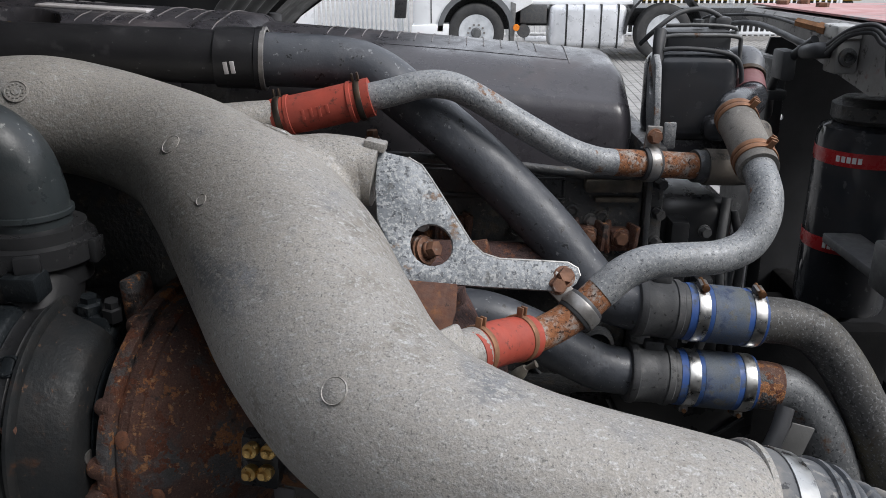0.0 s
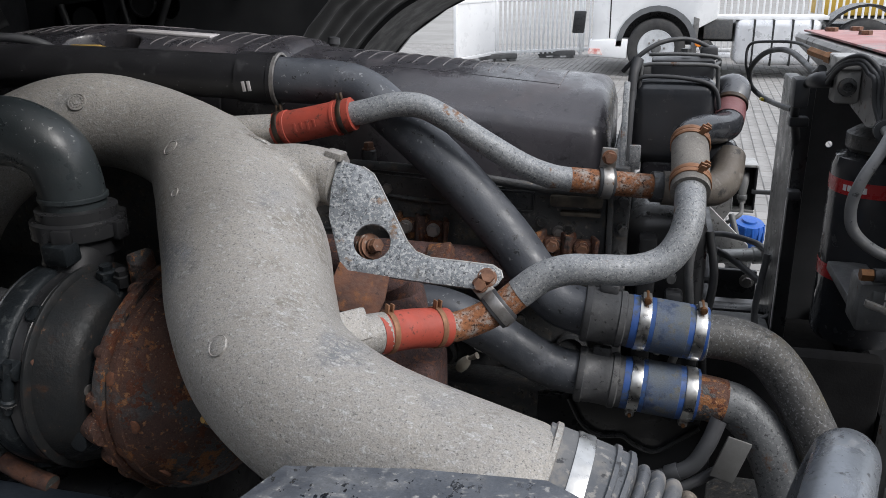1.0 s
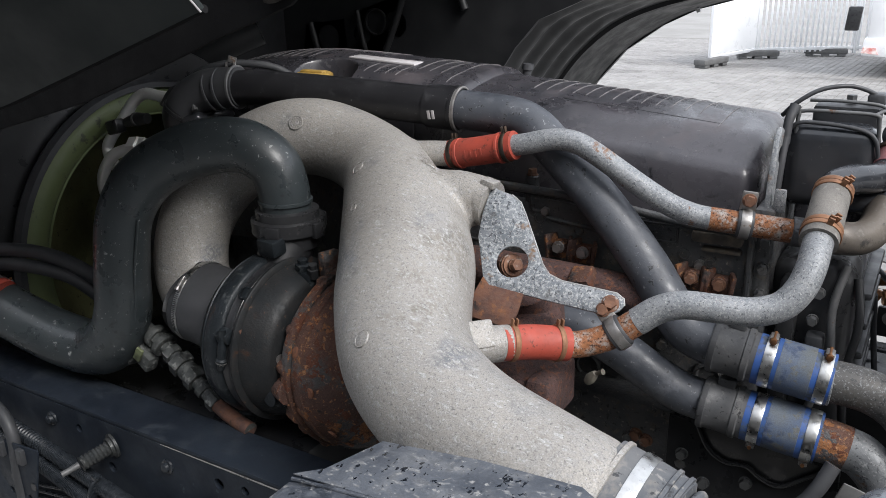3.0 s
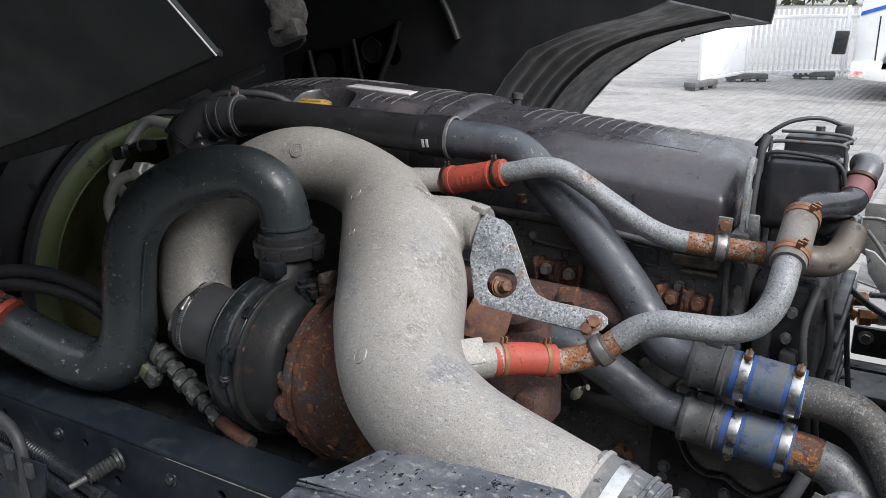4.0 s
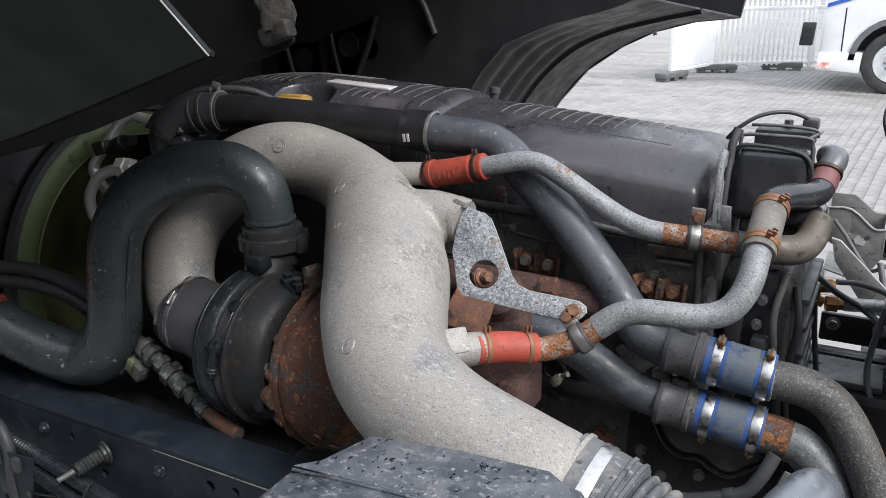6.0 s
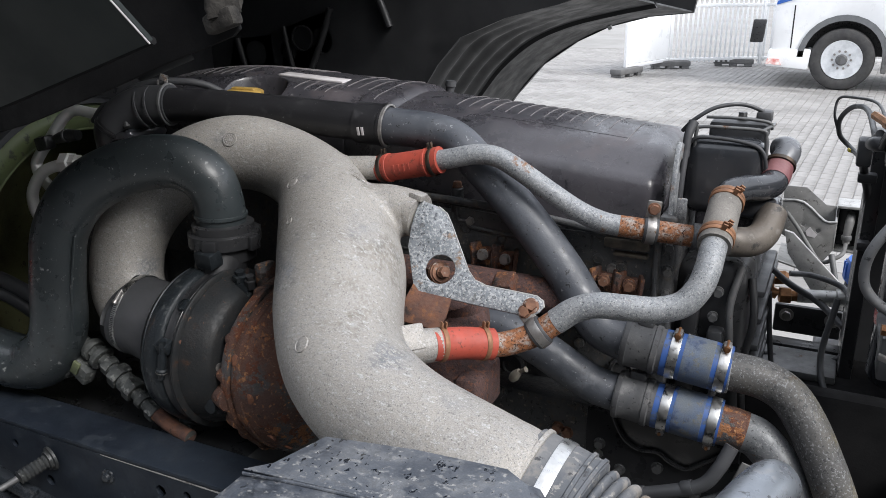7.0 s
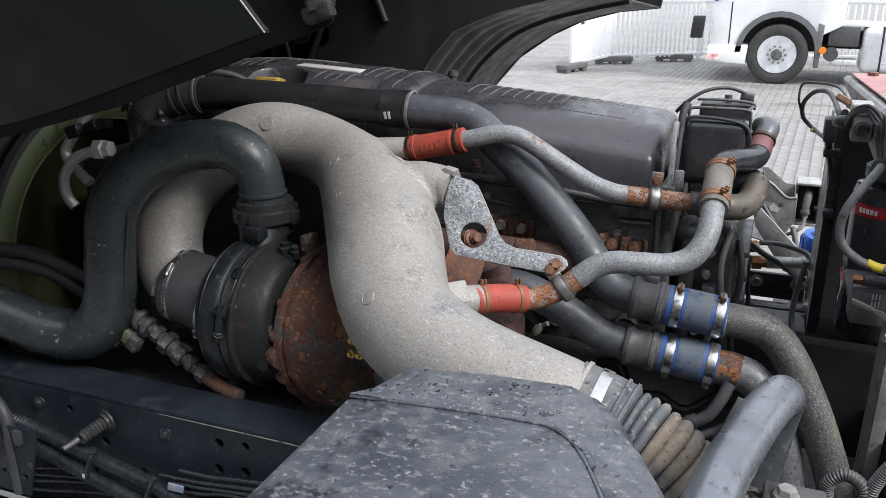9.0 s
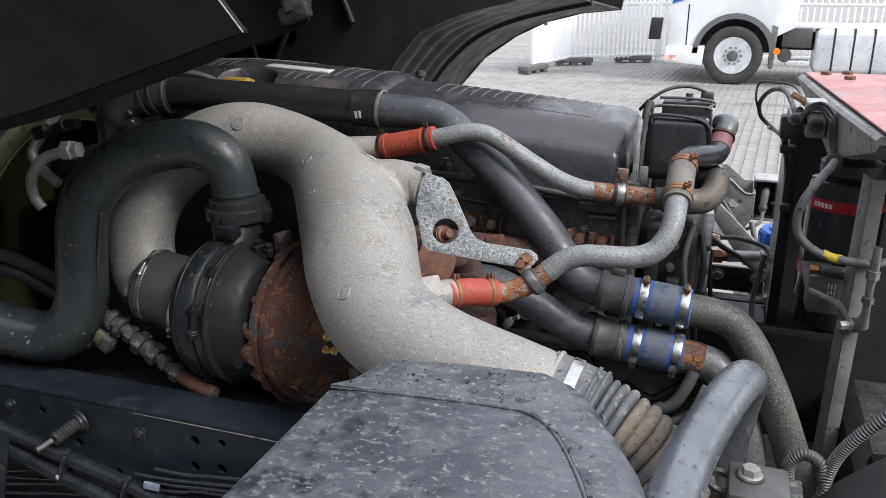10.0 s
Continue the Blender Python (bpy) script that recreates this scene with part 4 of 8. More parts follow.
kn = thing("lifting_stud", "small black and brass stud standing on the valve cover", "stud", (-0.271, 1.40, 1.60))
part("stud_body", lathe([(0, 0.012), (0.02, 0.012), (0.022, 0.009), (0.045, 0.009), (0.047, 0.012), (0.058, 0.011), (0.06, 0)], (-0.275, 1.405, 1.595), (0.12, 0.03, 1), 18), M_RUBBER, kn)
part("brass_ring", ring_band((-0.273, 1.406, 1.612), (0.12, 0.03, 1), 0.012, 0.008, 0.002), M_BRASS, kn)

# ---- engine block and head ----
engine = thing("engine_block", "dark dirty cast-iron engine block and head", "engine", (-0.2, 1.2, 0.5))
part("head", block((-0.80, 1.012, 1.33), (0.262, 1.42, 1.489), 0.006), M_BLOCK, engine)
part("crankcase", block((-0.80, 1.045, 0.62), (0.262, 1.42, 1.332), 0.01), M_BLOCK, engine)
part("head_ledge", tube([(-0.34, 1.004, 1.520), (-0.063, 1.002, 1.512), (0.0, 1.002, 1.509), (0.081, 1.002, 1.502), (0.168, 1.002, 1.492), (0.255, 1.002, 1.486)], [0.0065] * 6, 12, 5), M_BLOCK, engine)
# Black strip drawn under the head ledge to stand for its shadow.
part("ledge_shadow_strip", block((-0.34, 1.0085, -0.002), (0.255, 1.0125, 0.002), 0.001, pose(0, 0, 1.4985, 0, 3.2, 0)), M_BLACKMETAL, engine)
def frame_ring(x0, x1, z0, z1, w=0.007, deep=0.010):
    """A raised rectangular rim on the side of the head."""
    bm = bmesh.new()
    for lo_, hi_ in (((x0, z1 - w), (x1, z1)), ((x0, z0), (x1, z0 + w)), ((x0, z0 + w), (x0 + w, z1 - w)), ((x1 - w, z0 + w), (x1, z1 - w))):
        block((lo_[0], 1.014 - deep, lo_[1]), (hi_[0], 1.014, hi_[1]), 0.002, None, bm)
    part("cast_frame", bm, M_BLOCK, engine)


for x0, x1, z0, z1 in ((-0.30, -0.115, 1.41, 1.475), (0.099, 0.164, 1.454, 1.484)):
    frame_ring(x0, x1, z0, z1, 0.004, 0.005)
for x, z, r in ((-0.057, 1.464, 0.0066), (0.009, 1.453, 0.0058), (0.174, 1.441, 0.0058), (0.212, 1.433, 0.0056), (-0.13, 1.39, 0.007), (0.105, 1.415, 0.007), (0.238, 1.39, 0.006)):
    part("drilled_hole", lathe([(0, r * 1.6), (0.003, r * 1.5), (0.004, r), (-0.012, r), (-0.012, 0)], (x, 1.0125, z), (0, -1, 0), 18), M_BLOCK, engine)
for x, z in ((0.198, 1.428), (0.226, 1.472), (-0.045, 1.478)):
    part("head_bolt", bolt_mesh((x, 1.0125, z), (0, -1, 0), 0.0075, 0.009), M_WORNSTEEL, engine)
part("casting_web", tube([(-0.071, 1.010, 1.500), (-0.070, 1.010, 1.486), (-0.067, 1.010, 1.477), (-0.052, 1.010, 1.4765), (-0.042, 1.010, 1.468), (0.001, 1.010, 1.463), (0.06, 1.010, 1.460)], 0.0038, 10, 5), M_BLOCK, engine)
part("raised_face", slab([(-0.069, 1.478), (-0.050, 1.4775), (-0.041, 1.469), (0.001, 1.464), (0.090, 1.459), (0.095, 1.488), (-0.069, 1.499)], 0.004, frame_of((0, 1.0135, 0), (1, 0, 0), (0, 0, 1)), bevel=0.001), M_BLOCK, engine)
part("dusty_ledge", block((0.186, 0.992, 1.468), (0.256, 1.014, 1.485), 0.005), M_GRIMEBROWN, engine, "brown dust-caked ledge")
part("dusty_ledge", block((0.200, 1.000, 1.454), (0.254, 1.014, 1.460), 0.002), M_GRIMEBROWN, engine)
part("head_rib", block((0.262, 1.0, 1.38), (0.270, 1.03, 1.49), 0.003), M_BLOCK, engine)
for z in (1.475, 1.436, 1.397):
    part("side_bolt", bolt_mesh((0.281, 1.020, z), (0.2, -1, 0), 0.007, 0.016, 1.2), M_BLOCK, engine)
part("cover_bolt", bolt_mesh((-0.075, 1.022, 1.530), (0, 0, 1), 0.0075, 0.010), M_BOLT, engine, "rusty cover bolt")
part("bolt_pillar", lathe([(0, 0.011), (0.04, 0.011), (0.042, 0.009)], (-0.075, 1.022, 1.488), (0, 0, 1), 14), M_BLOCK, engine)
part("end_plate", block((0.262, 1.02, 0.75), (0.290, 1.42, 1.52), 0.006), M_BLOCK, engine)
part("lower_step", block((-0.1, 0.98, 0.6), (0.28, 1.05, 1.20), 0.012), M_BLOCK, engine)
random.seed(7)
for k in range(16):
    x, z = random.uniform(-0.02, 0.24), random.uniform(1.05, 1.29)
    part("block_bolt", bolt_mesh((x, 1.044 if z > 1.2 else 0.979, z), (0, -1, 0), 0.009, 0.010), M_BOLT if k % 3 == 0 else M_BLOCK, engine)
for k in range(5):
    x = -0.04 + 0.065 * k
    part("side_cover", lathe([(0, 0.024), (0.012, 0.023), (0.014, 0.018), (0.010, 0.016), (0.010, 0)], (x, 1.044 if k % 2 else 1.04, 1.245 - 0.03 * (k % 2)), (0, -1, 0), 22), M_BLOCK, engine)

# ---- exhaust manifold ----
man = thing("exhaust_manifold", "rusty brown cast-iron exhaust manifold along the engine head", "manifold", (0, 0.95, 1.3))
part("log", tube([(-0.30, 0.945, 1.395), (-0.10, 0.945, 1.395), (0.06, 0.950, 1.392), (0.14, 0.955, 1.388), (0.19, 0.965, 1.385)], [0.029, 0.029, 0.028, 0.027, 0.025], 26, 6), M_MANIFOLD, man)
part("outlet", tube([(-0.03, 0.935, 1.385), (0.00, 0.86, 1.36), (0.02, 0.80, 1.315), (0.00, 0.76, 1.27), (-0.08, 0.74, 1.26)], [0.045, 0.05, 0.052, 0.055, 0.06], 26, 6), M_MANIFOLD, man)
part("outlet_flange", block((0.050, 0.735, 1.265), (0.085, 0.835, 1.335), 0.010, Matrix.Translation((0.0, 0, 0))), M_MANIFOLD, man)
part("sleeve", lathe([(-0.03, 0.030), (-0.028, 0.036), (0.02, 0.036), (0.022, 0.030)], (0.005, 0.850, 1.385), (0.1, 0.3, -1), 26), M_MANIFOLD, man)
for x, z in ((-0.013, 1.430), (0.027, 1.427), (0.192, 1.416), (0.232, 1.413)):
    ear = part("flange_ear", block((x - 0.012, 0.990, z - 0.020), (x + 0.012, 1.012, z + 0.008), 0.004), M_RUST, man)
    for dx_, h_, tilt in ((-0.0145, 0.018, -8), (0.0150, 0.015, 7)):
        part("ear_wall", block((-0.0032, -0.013, -0.020), (0.0032, 0.012, h_), 0.0022, pose(x + dx_, 0.995, z, 0, tilt, 3 * tilt)), M_RUST, ear)
    part("washer", lathe([(0, 0.0115), (0.002, 0.0115), (0.0025, 0.010)], (x, 0.990, z), (0.05, -1, 0.05), 20), M_RUST, man)
    part("bolt", bolt_mesh((x, 0.9875, z), (0.05, -1, 0.05), 0.0082, 0.010, 1.2), M_BOLT if x > 0.1 else M_WORNSTEEL, man)
part("heat_tab", block((-0.004, -0.016, -0.014), (0.03, 0.016, 0.014), 0.003, frame_of((0.04, 0.93, 1.405), (0.9, -0.1, 0.2), (0, 0.8, 0.5))), M_RUST, man)
M_GRIME_PALE = mat("dusty_pale_metal", (0.24, 0.22, 0.18), 0.7, 0.2, (0.15, 0.135, 0.11), 60, bump=((240, 0.4),))
fit_ = thing("drain_tap", "small dull metal drain tap with a pale lever", "valve", (0.13, 0.86, 1.27))
part("tap_body", lathe([(0, 0.006), (0.008, 0.008), (0.016, 0.007), (0.024, 0.004)], (0.094, 0.852, 1.288), (0.5, -0.2, 0.7), 14), M_GRIME_PALE, fit_)
part("lever", tube([(0.103, 0.848, 1.302), (0.111, 0.846, 1.308), (0.119, 0.844, 1.313)], [0.0028, 0.003, 0.0045], 10), M_GRIME_PALE, fit_)

# ---- turbocharger ----
M_BRASSBRIGHT = mat("bright_brass", (0.62, 0.42, 0.16), 0.35, 0.9, (0.45, 0.28, 0.10), 60, bump=())
M_RUSTSPOT = mat("orange_rust_flake", (0.21, 0.085, 0.042), 0.9, 0.0, (0.12, 0.055, 0.035), 120, bump=((260, 0.8),))
M_PLATE = mat("rust_stained_iron", (0.014, 0.016, 0.0175), 0.5, 0.2, (0.021, 0.021, 0.021), 24, layers=[((0.070, 0.031, 0.015), 22, 0.58, 0.70, 0.9, 0.0), ((0.13, 0.08, 0.055), 140, 0.63, 0.68, 0.9, 0.0)], bump=((200, 0.6),), spec=0.25)
turbo = thing("turbocharger", "dark cast turbocharger with a rust-covered turbine housing", "turbocharger", (-0.35, 0.735, 1.2))
AX, AY, AZ = -0.390, 0.750, 1.2965
CN = Vector((1, -0.03, 0.01)).normalized()
HUB = (AX, AY, AZ)
part("compressor_housing", lathe([(-0.078, 0.058), (-0.076, 0.072), (-0.068, 0.086), (-0.056, 0.107), (-0.042, 0.121), (-0.026, 0.129), (-0.010, 0.1315), (0.000, 0.1300), (0.004, 0.1265), (0.006, 0.118), (0.030, 0.118), (0.030, 0.05)], HUB, CN, 80), M_TURBO, turbo)
part("volute_seam", lathe([(-0.0335, 0.1255), (-0.032, 0.1282), (-0.030, 0.1290), (-0.0285, 0.1272)], HUB, CN, 80, None, True), M_TURBO, turbo)
vb_ = part("v_band", lathe([(0.0055, 0.117), (0.006, 0.1235), (0.009, 0.1265), (0.012, 0.1250), (0.022, 0.1250), (0.025, 0.1265), (0.028, 0.1235), (0.0285, 0.117)], HUB, CN, 80, None, True), M_BLACKMETAL, turbo)
part("band_slot", block((-0.006, -0.011, -0.003), (0.006, 0.011, 0.002), 0.002, frame_of((-0.3715, 0.6725, 1.397), (1, 0, 0), (0, 0.77, 0.62))), M_TURBO, vb_)
part("band_rim", ring_band((-0.3715, 0.6715, 1.398), (0.0, -0.62, 0.77), 0.0085, 0.003, 0.0016, 20), M_TURBO, vb_)
part("band_screw", lathe([(-0.030, 0.0050), (-0.004, 0.0050), (-0.002, 0.0065), (0.020, 0.0065), (0.022, 0.0090), (0.028, 0.0090), (0.030, 0.0055), (0.040, 0.0050), (0.041, 0)], (-0.379, 0.622, 1.330), (-0.22, 0.03, -1), 12), M_TURBO, vb_)
part("screw_head", bolt_mesh((-0.3845, 0.6235, 1.305), (-0.22, 0.03, -1), 0.0065, 0.006, 1.5), M_WORNSTEEL, vb_, "worn bright screw head")
part("band_trunnion", block((-0.011, -0.010, -0.009), (0.011, 0.010, 0.009), 0.003, frame_of((-0.378, 0.630, 1.344), (1, 0, 0), (0, 0.95, 0.3))), M_TURBO, vb_)
part("band_trunnion", block((-0.008, -0.006, -0.006), (0.010, 0.006, 0.006), 0.003, frame_of((-0.365, 0.643, 1.350), (1, 0, 0), (0, 0.95, 0.3))), M_CRUST, vb_, "rusted trunnion")
part("back_plate", lathe([(0.029, 0.06), (0.0295, 0.1285), (0.031, 0.1310), (0.0345, 0.1310), (0.0365, 0.1285), (0.038, 0.122), (0.050, 0.1185), (0.068, 0.1120), (0.078, 0.1055), (0.084, 0.097), (0.086, 0.06)], HUB, CN, 80), M_PLATE, turbo, "rust-stained back plate")
for k_, (z0_, r_) in enumerate(((0.086, 0.082), (0.093, 0.079), (0.100, 0.083))):
    part("oil_ring", lathe([(z0_, r_ - 0.02), (z0_, r_), (z0_ + 0.002, r_ + 0.0025), (z0_ + 0.004, r_), (z0_ + 0.005, r_ - 0.02)], HUB, CN, 56), M_BLACKMETAL if k_ % 2 else M_TURBO, turbo)
part("centre_body", lathe([(0.080, 0.055), (0.100, 0.070), (0.112, 0.066), (0.125, 0.060), (0.15, 0.055)], HUB, (1, 0.12, -0.03), 40), M_BLOCK, turbo)
part("volute_end", lathe([(0, 0.0), (0.0, 0.018), (0.010, 0.018), (0.012, 0.010), (0.02, 0.009), (0.021, 0)], (AX - 0.02, AY - 0.055, AZ - 0.116), (0.2, -0.5, -0.8), 16), M_TURBO, turbo)
part("top_lug", block((-0.018, -0.014, -0.014), (0.018, 0.014, 0.012), 0.003, frame_of((-0.384, 0.748, 1.446), (1, -0.1, 0), (0.1, 0.97, 0.1))), M_TURBO, turbo)
part("oil_port", block((-0.016, -0.018, -0.030), (0.016, 0.018, 0.020), 0.005, frame_of((-0.322, 0.760, 1.394), (1, 0, 0), (0, 1, 0))), M_TURBO, turbo)
part("port_union", lathe([(0, 0.012), (0.012, 0.012), (0.014, 0.008), (0.020, 0.008), (0.021, 0)], (-0.330, 0.755, 1.412), (0.1, -0.1, 1), 6), M_TURBO, turbo)
part("port_union", lathe([(0, 0.010), (0.014, 0.010), (0.015, 0.007), (0.022, 0.007), (0.023, 0)], (-0.306, 0.752, 1.408), (0.1, -0.2, 1), 6), M_BLACKMETAL, turbo)
part("lower_port", lathe([(-0.030, 0.022), (0.0, 0.020), (0.004, 0.0135), (0.016, 0.0125), (0.018, 0.0)], (-0.318, 0.662, 1.248), (-0.1, -1, 0.05), 18), M_TURBO, turbo)
TN = Vector((1, -0.30, 0.02)).normalized()
TB = Vector((-0.2495, 0.7995, 1.2785))
TU = (Vector((0, 0, 1)) - TN * TN.z).normalized()
TS = TU.cross(TN)
part("turbine_flange", lathe([(-0.008, 0.06), (-0.007, 0.150), (-0.004, 0.1555), (0.004, 0.157), (0.010, 0.155), (0.011, 0.06)], TB, TN, 72), M_RUST, turbo, "rusty flange ring")
part("turbine_housing", lathe([(0.010, 0.06), (0.010, 0.147), (0.016, 0.150), (0.034, 0.147), (0.053, 0.136), (0.070, 0.117), (0.086, 0.090), (0.098, 0.070), (0.115, 0.061), (0.18, 0.06)], TB, TN, 72), M_RUST, turbo, "rust-flaked turbine housing")
part("housing_step", lathe([(0.0245, 0.1450), (0.025, 0.1505), (0.034, 0.1490), (0.036, 0.1420)], TB, TN, 72, None, True), M_RUST, turbo)
random.seed(31)
for k in range(9):
    a = radians(165 + 18 * k + random.uniform(-5, 5))
    d_ = math.cos(a) * TS + math.sin(a) * TU
    z_ = random.uniform(0.014, 0.060)
    r_ = float(np.interp(z_, (0.016, 0.034, 0.053, 0.070), (0.150, 0.147, 0.136, 0.117)))
    part("rust_blister", lathe([(-0.003, 0.0085), (0.0004, 0.0085), (0.0012, 0.007), (0.0008, 0.0), ], TB + TN * z_ + d_ * r_, d_, 14), M_RUSTSPOT, turbo, "pale ring of flaking rust")
for a, s_, deep in ((172, 1.0, 0.016), (186, 1.7, 0.026), (203, 1.1, 0.018), (214, 1.0, 0.012), (150, 0.9, 0.012), (232, 1.1, 0.014), (118, 1.0, 0.012)):
    d_ = math.cos(radians(a)) * TS + math.sin(radians(a)) * TU
    part("flange_lug", lathe([(-deep, 0), (-deep, 0.008 * s_), (-deep + 0.004, 0.0105 * s_), (0.0, 0.012 * s_), (0.006, 0.012 * s_)], TB + d_ * 0.1475, TN, 12), M_RUST, turbo)
for a in (168, 207):
    d_ = math.cos(radians(a)) * TS + math.sin(radians(a)) * TU
    part("flange_nut", bolt_mesh(TB - TN * 0.014 + d_ * 0.150, -TN, 0.006, 0.008, 1.2), M_WORNSTEEL, turbo)
part("top_ear", block((-0.008, -0.017, -0.02), (0.009, 0.017, 0.026), 0.006, frame_of((-0.283, 0.762, 1.424), (1, -0.3, 0.1), (0.3, 0.95, 0))), M_RUST, turbo)
oc = thing("oil_drain_flange", "dark oil drain flange with small brass bolts and a printed tag", "fitting", (-0.17, 0.72, 1.25))
part("plate", block((-0.016, -0.020, -0.030), (0.022, 0.0, 0.026), 0.004, frame_of((-0.158, 0.706, 1.290), (1, -0.1, -0.1), (0.1, 1, 0))), M_BLACKMETAL, oc)
for x_, z_ in ((-0.161, 1.306), (-0.164, 1.281), (-0.149, 1.281), (-0.144, 1.305)):
    b_ = part("brass_bolt", lathe([(0, 0.0072), (0.004, 0.0078), (0.009, 0.0075), (0.010, 0.004), (0.0145, 0.004), (0.015, 0)], (x_, 0.686, z_), (-0.3, -1, 0.1), 12), M_BRASSBRIGHT, oc, "small bright brass bolt")
    part("bolt_clip", block((x_ - 0.005, 0.6855, z_ - 0.010), (x_ + 0.010, 0.6885, z_ + 0.010), 0.001), M_BLACKMETAL, b_)
tag = part("tag", block((-0.012, -0.0015, -0.022), (0.012, 0.0015, 0.022), 0.0008, frame_of((-0.150, 0.748, 1.196), (0.95, -0.25, 0), (0.25, 0.95, 0.1))), M_LABEL, oc, "pale printed tag")
for k in range(6):
    part("print_bar", block((-0.009, -0.0022, -0.0008), (0.009 - 0.003 * (k % 3), -0.0014, 0.0008), 0, frame_of((-0.150, 0.748, 1.212 - 0.006 * k), (0.95, -0.25, 0), (0.25, 0.95, 0.1))), M_BLACKMETAL, tag)
part("outlet_elbow", tube([(-0.392, 0.772, 1.400), (-0.394, 0.796, 1.440), (-0.397, 0.804, 1.480)], [0.040, 0.043, 0.043], 30, 6), M_BLACKMETAL, turbo)
inh = thing("inlet_hose", "black rubber inlet hose with a steel screw clamp", "hose", (-0.53, 0.735, 1.3))
part("hose_body", sweep(bmesh.new(), curve_through([(-0.549, 0.7345, 1.3290, 0.0640), (-0.547, 0.7346, 1.3286, 0.0672), (-0.525, 0.737, 1.3245, 0.0675), (-0.500, 0.740, 1.3185, 0.0685), (-0.480, 0.743, 1.3120, 0.0725), (-0.466, 0.745, 1.3070, 0.0735), (-0.452, 0.747, 1.3010, 0.0700)], 5), 52), M_RUBBER, inh)
HN = Vector((1, 0.095, -0.15)).normalized()
worm_clamp((-0.539, 0.7354, 1.3276), HN, 0.0676, inh, 0.75, 0.009)
worm_clamp((-0.474, 0.744, 1.3100), (1, 0.1, -0.3), 0.0735, inh, 2.2, 0.008)
hs_ = HN.cross(Vector((0, 0, 1))).normalized()
hu_ = hs_.cross(HN)
for k in range(30):
    a = -0.35 + k * 0.045
    out = math.cos(a) * hs_ + math.sin(a) * hu_
    part("band_slot", block((-0.0028, -0.0006, -0.0005), (0.0028, 0.0006, 0.0005), 0, frame_of(Vector((-0.5395, 0.7354, 1.3277)) + 0.0691 * out, HN, HN.cross(out))), M_BLACKMETAL, inh)
part("bead", ring_band((-0.463, 0.7455, 1.3055), (1, 0.1, -0.35), 0.0735, 0.006, 0.003), M_BLACKMETAL, inh)

# ---- charge-air hose ----
ch = thing("charge_air_pipe", "thick matt black S-shaped charge-air pipe", "engine pipe", (-0.62, 0.7, 1.2))
CH = [(-0.914, 0.604, 1.296), (-0.858, 0.622, 1.266), (-0.801, 0.642, 1.240), (-0.739, 0.658, 1.230), (-0.684, 0.661, 1.254), (-0.649, 0.663, 1.315), (-0.637, 0.666, 1.397), (-0.629, 0.680, 1.480), (-0.595, 0.708, 1.543), (-0.534, 0.751, 1.580), (-0.468, 0.785, 1.587), (-0.420, 0.800, 1.564), (-0.403, 0.805, 1.525), (-0.400, 0.805, 1.475)]
part("pipe", tube(CH, [0.0445, 0.0455, 0.0470, 0.0477, 0.0476, 0.0458, 0.0438, 0.0438, 0.0452, 0.0446, 0.0432, 0.0418, 0.0405, 0.0400], 40, 8), M_HOSE, ch)
part("seam", tube([(p[0] + 0.0445, p[1] - 0.012, p[2]) for p in CH[4:8]], 0.0018, 8, 6), M_HOSE, ch)
part("end_bead", ring_band((-0.400, 0.805, 1.502), (0, 0, 1), 0.0398, 0.006, 0.003), M_HOSE, ch)
for at_, w_ in (((-0.742, 0.622, 1.254), 0.013), ((-0.708, 0.622, 1.258), 0.007)):
    part("scuff", block((-w_, -0.002, -0.0010), (w_, 0.002, 0.0010), 0.0008, frame_of(at_, (1, 0.15, -0.02), (0, 0.6, 0.7))), M_SILVER, ch, "pale scuff mark")
col = thing("hose_coupling", "black plastic quick coupling on the turbocharger outlet", "coupling", (-0.397, 0.804, 1.44))
part("ring_body", lathe([(-0.035, 0.045), (-0.034, 0.050), (-0.012, 0.050), (-0.010, 0.058), (0.010, 0.058), (0.012, 0.050), (0.024, 0.050), (0.025, 0.045)], (-0.397, 0.804, 1.465), (0, 0, 1), 40), M_BLACKMETAL, col)
for a in (0.3, 1.6, 2.8, 4.4):
    part("latch", block((-0.012, -0.004, -0.012), (0.012, 0.006, 0.012), 0.002, Matrix.Translation((-0.397, 0.804, 1.462)) @ Matrix.Rotation(a, 4, "Z") @ Matrix.Translation((0, -0.060, 0))), M_BLACKMETAL, col)
rh = thing("red_hose", "large ribbed red silicone charge-air hose", "hose", (-0.93, 0.58, 1.27))
bm = sweep(bmesh.new(), [(-0.897 - 0.0025 * k, 0.592 - 0.0009 * k, 1.2976 + 0.0012 * k, 0.0515 + (0.0025 if 12 < k and k % 8 < 4 else 0)) for k in range(70)], 36)
part("hose_body", bm, M_RED, rh)
worm_clamp((-0.912, 0.5866, 1.3048), (-0.86, -0.31, 0.41), 0.0520, rh, 1.2, 0.012)

# ---- oil separator ----
sep = thing("oil_separator", "dark plastic oil separator box with a wire bail on top", "separator", (0.34, 1.15, 1.5))
bm = block((0.278, 1.100, 1.505), (0.398, 1.160, 1.627), 0.024, seg=6)
part("box", bm, M_GLOSSBLACK, sep)
part("lip", tube([(0.2785, 1.112, 1.570), (0.279, 1.109, 1.600), (0.286, 1.105, 1.620), (0.300, 1.104, 1.6285), (0.340, 1.104, 1.628), (0.376, 1.104, 1.6225), (0.392, 1.105, 1.612), (0.3985, 1.108, 1.590), (0.400, 1.112, 1.560)], 0.0030, 10, 6), M_RUBBER, sep, "raised seam of the lid")
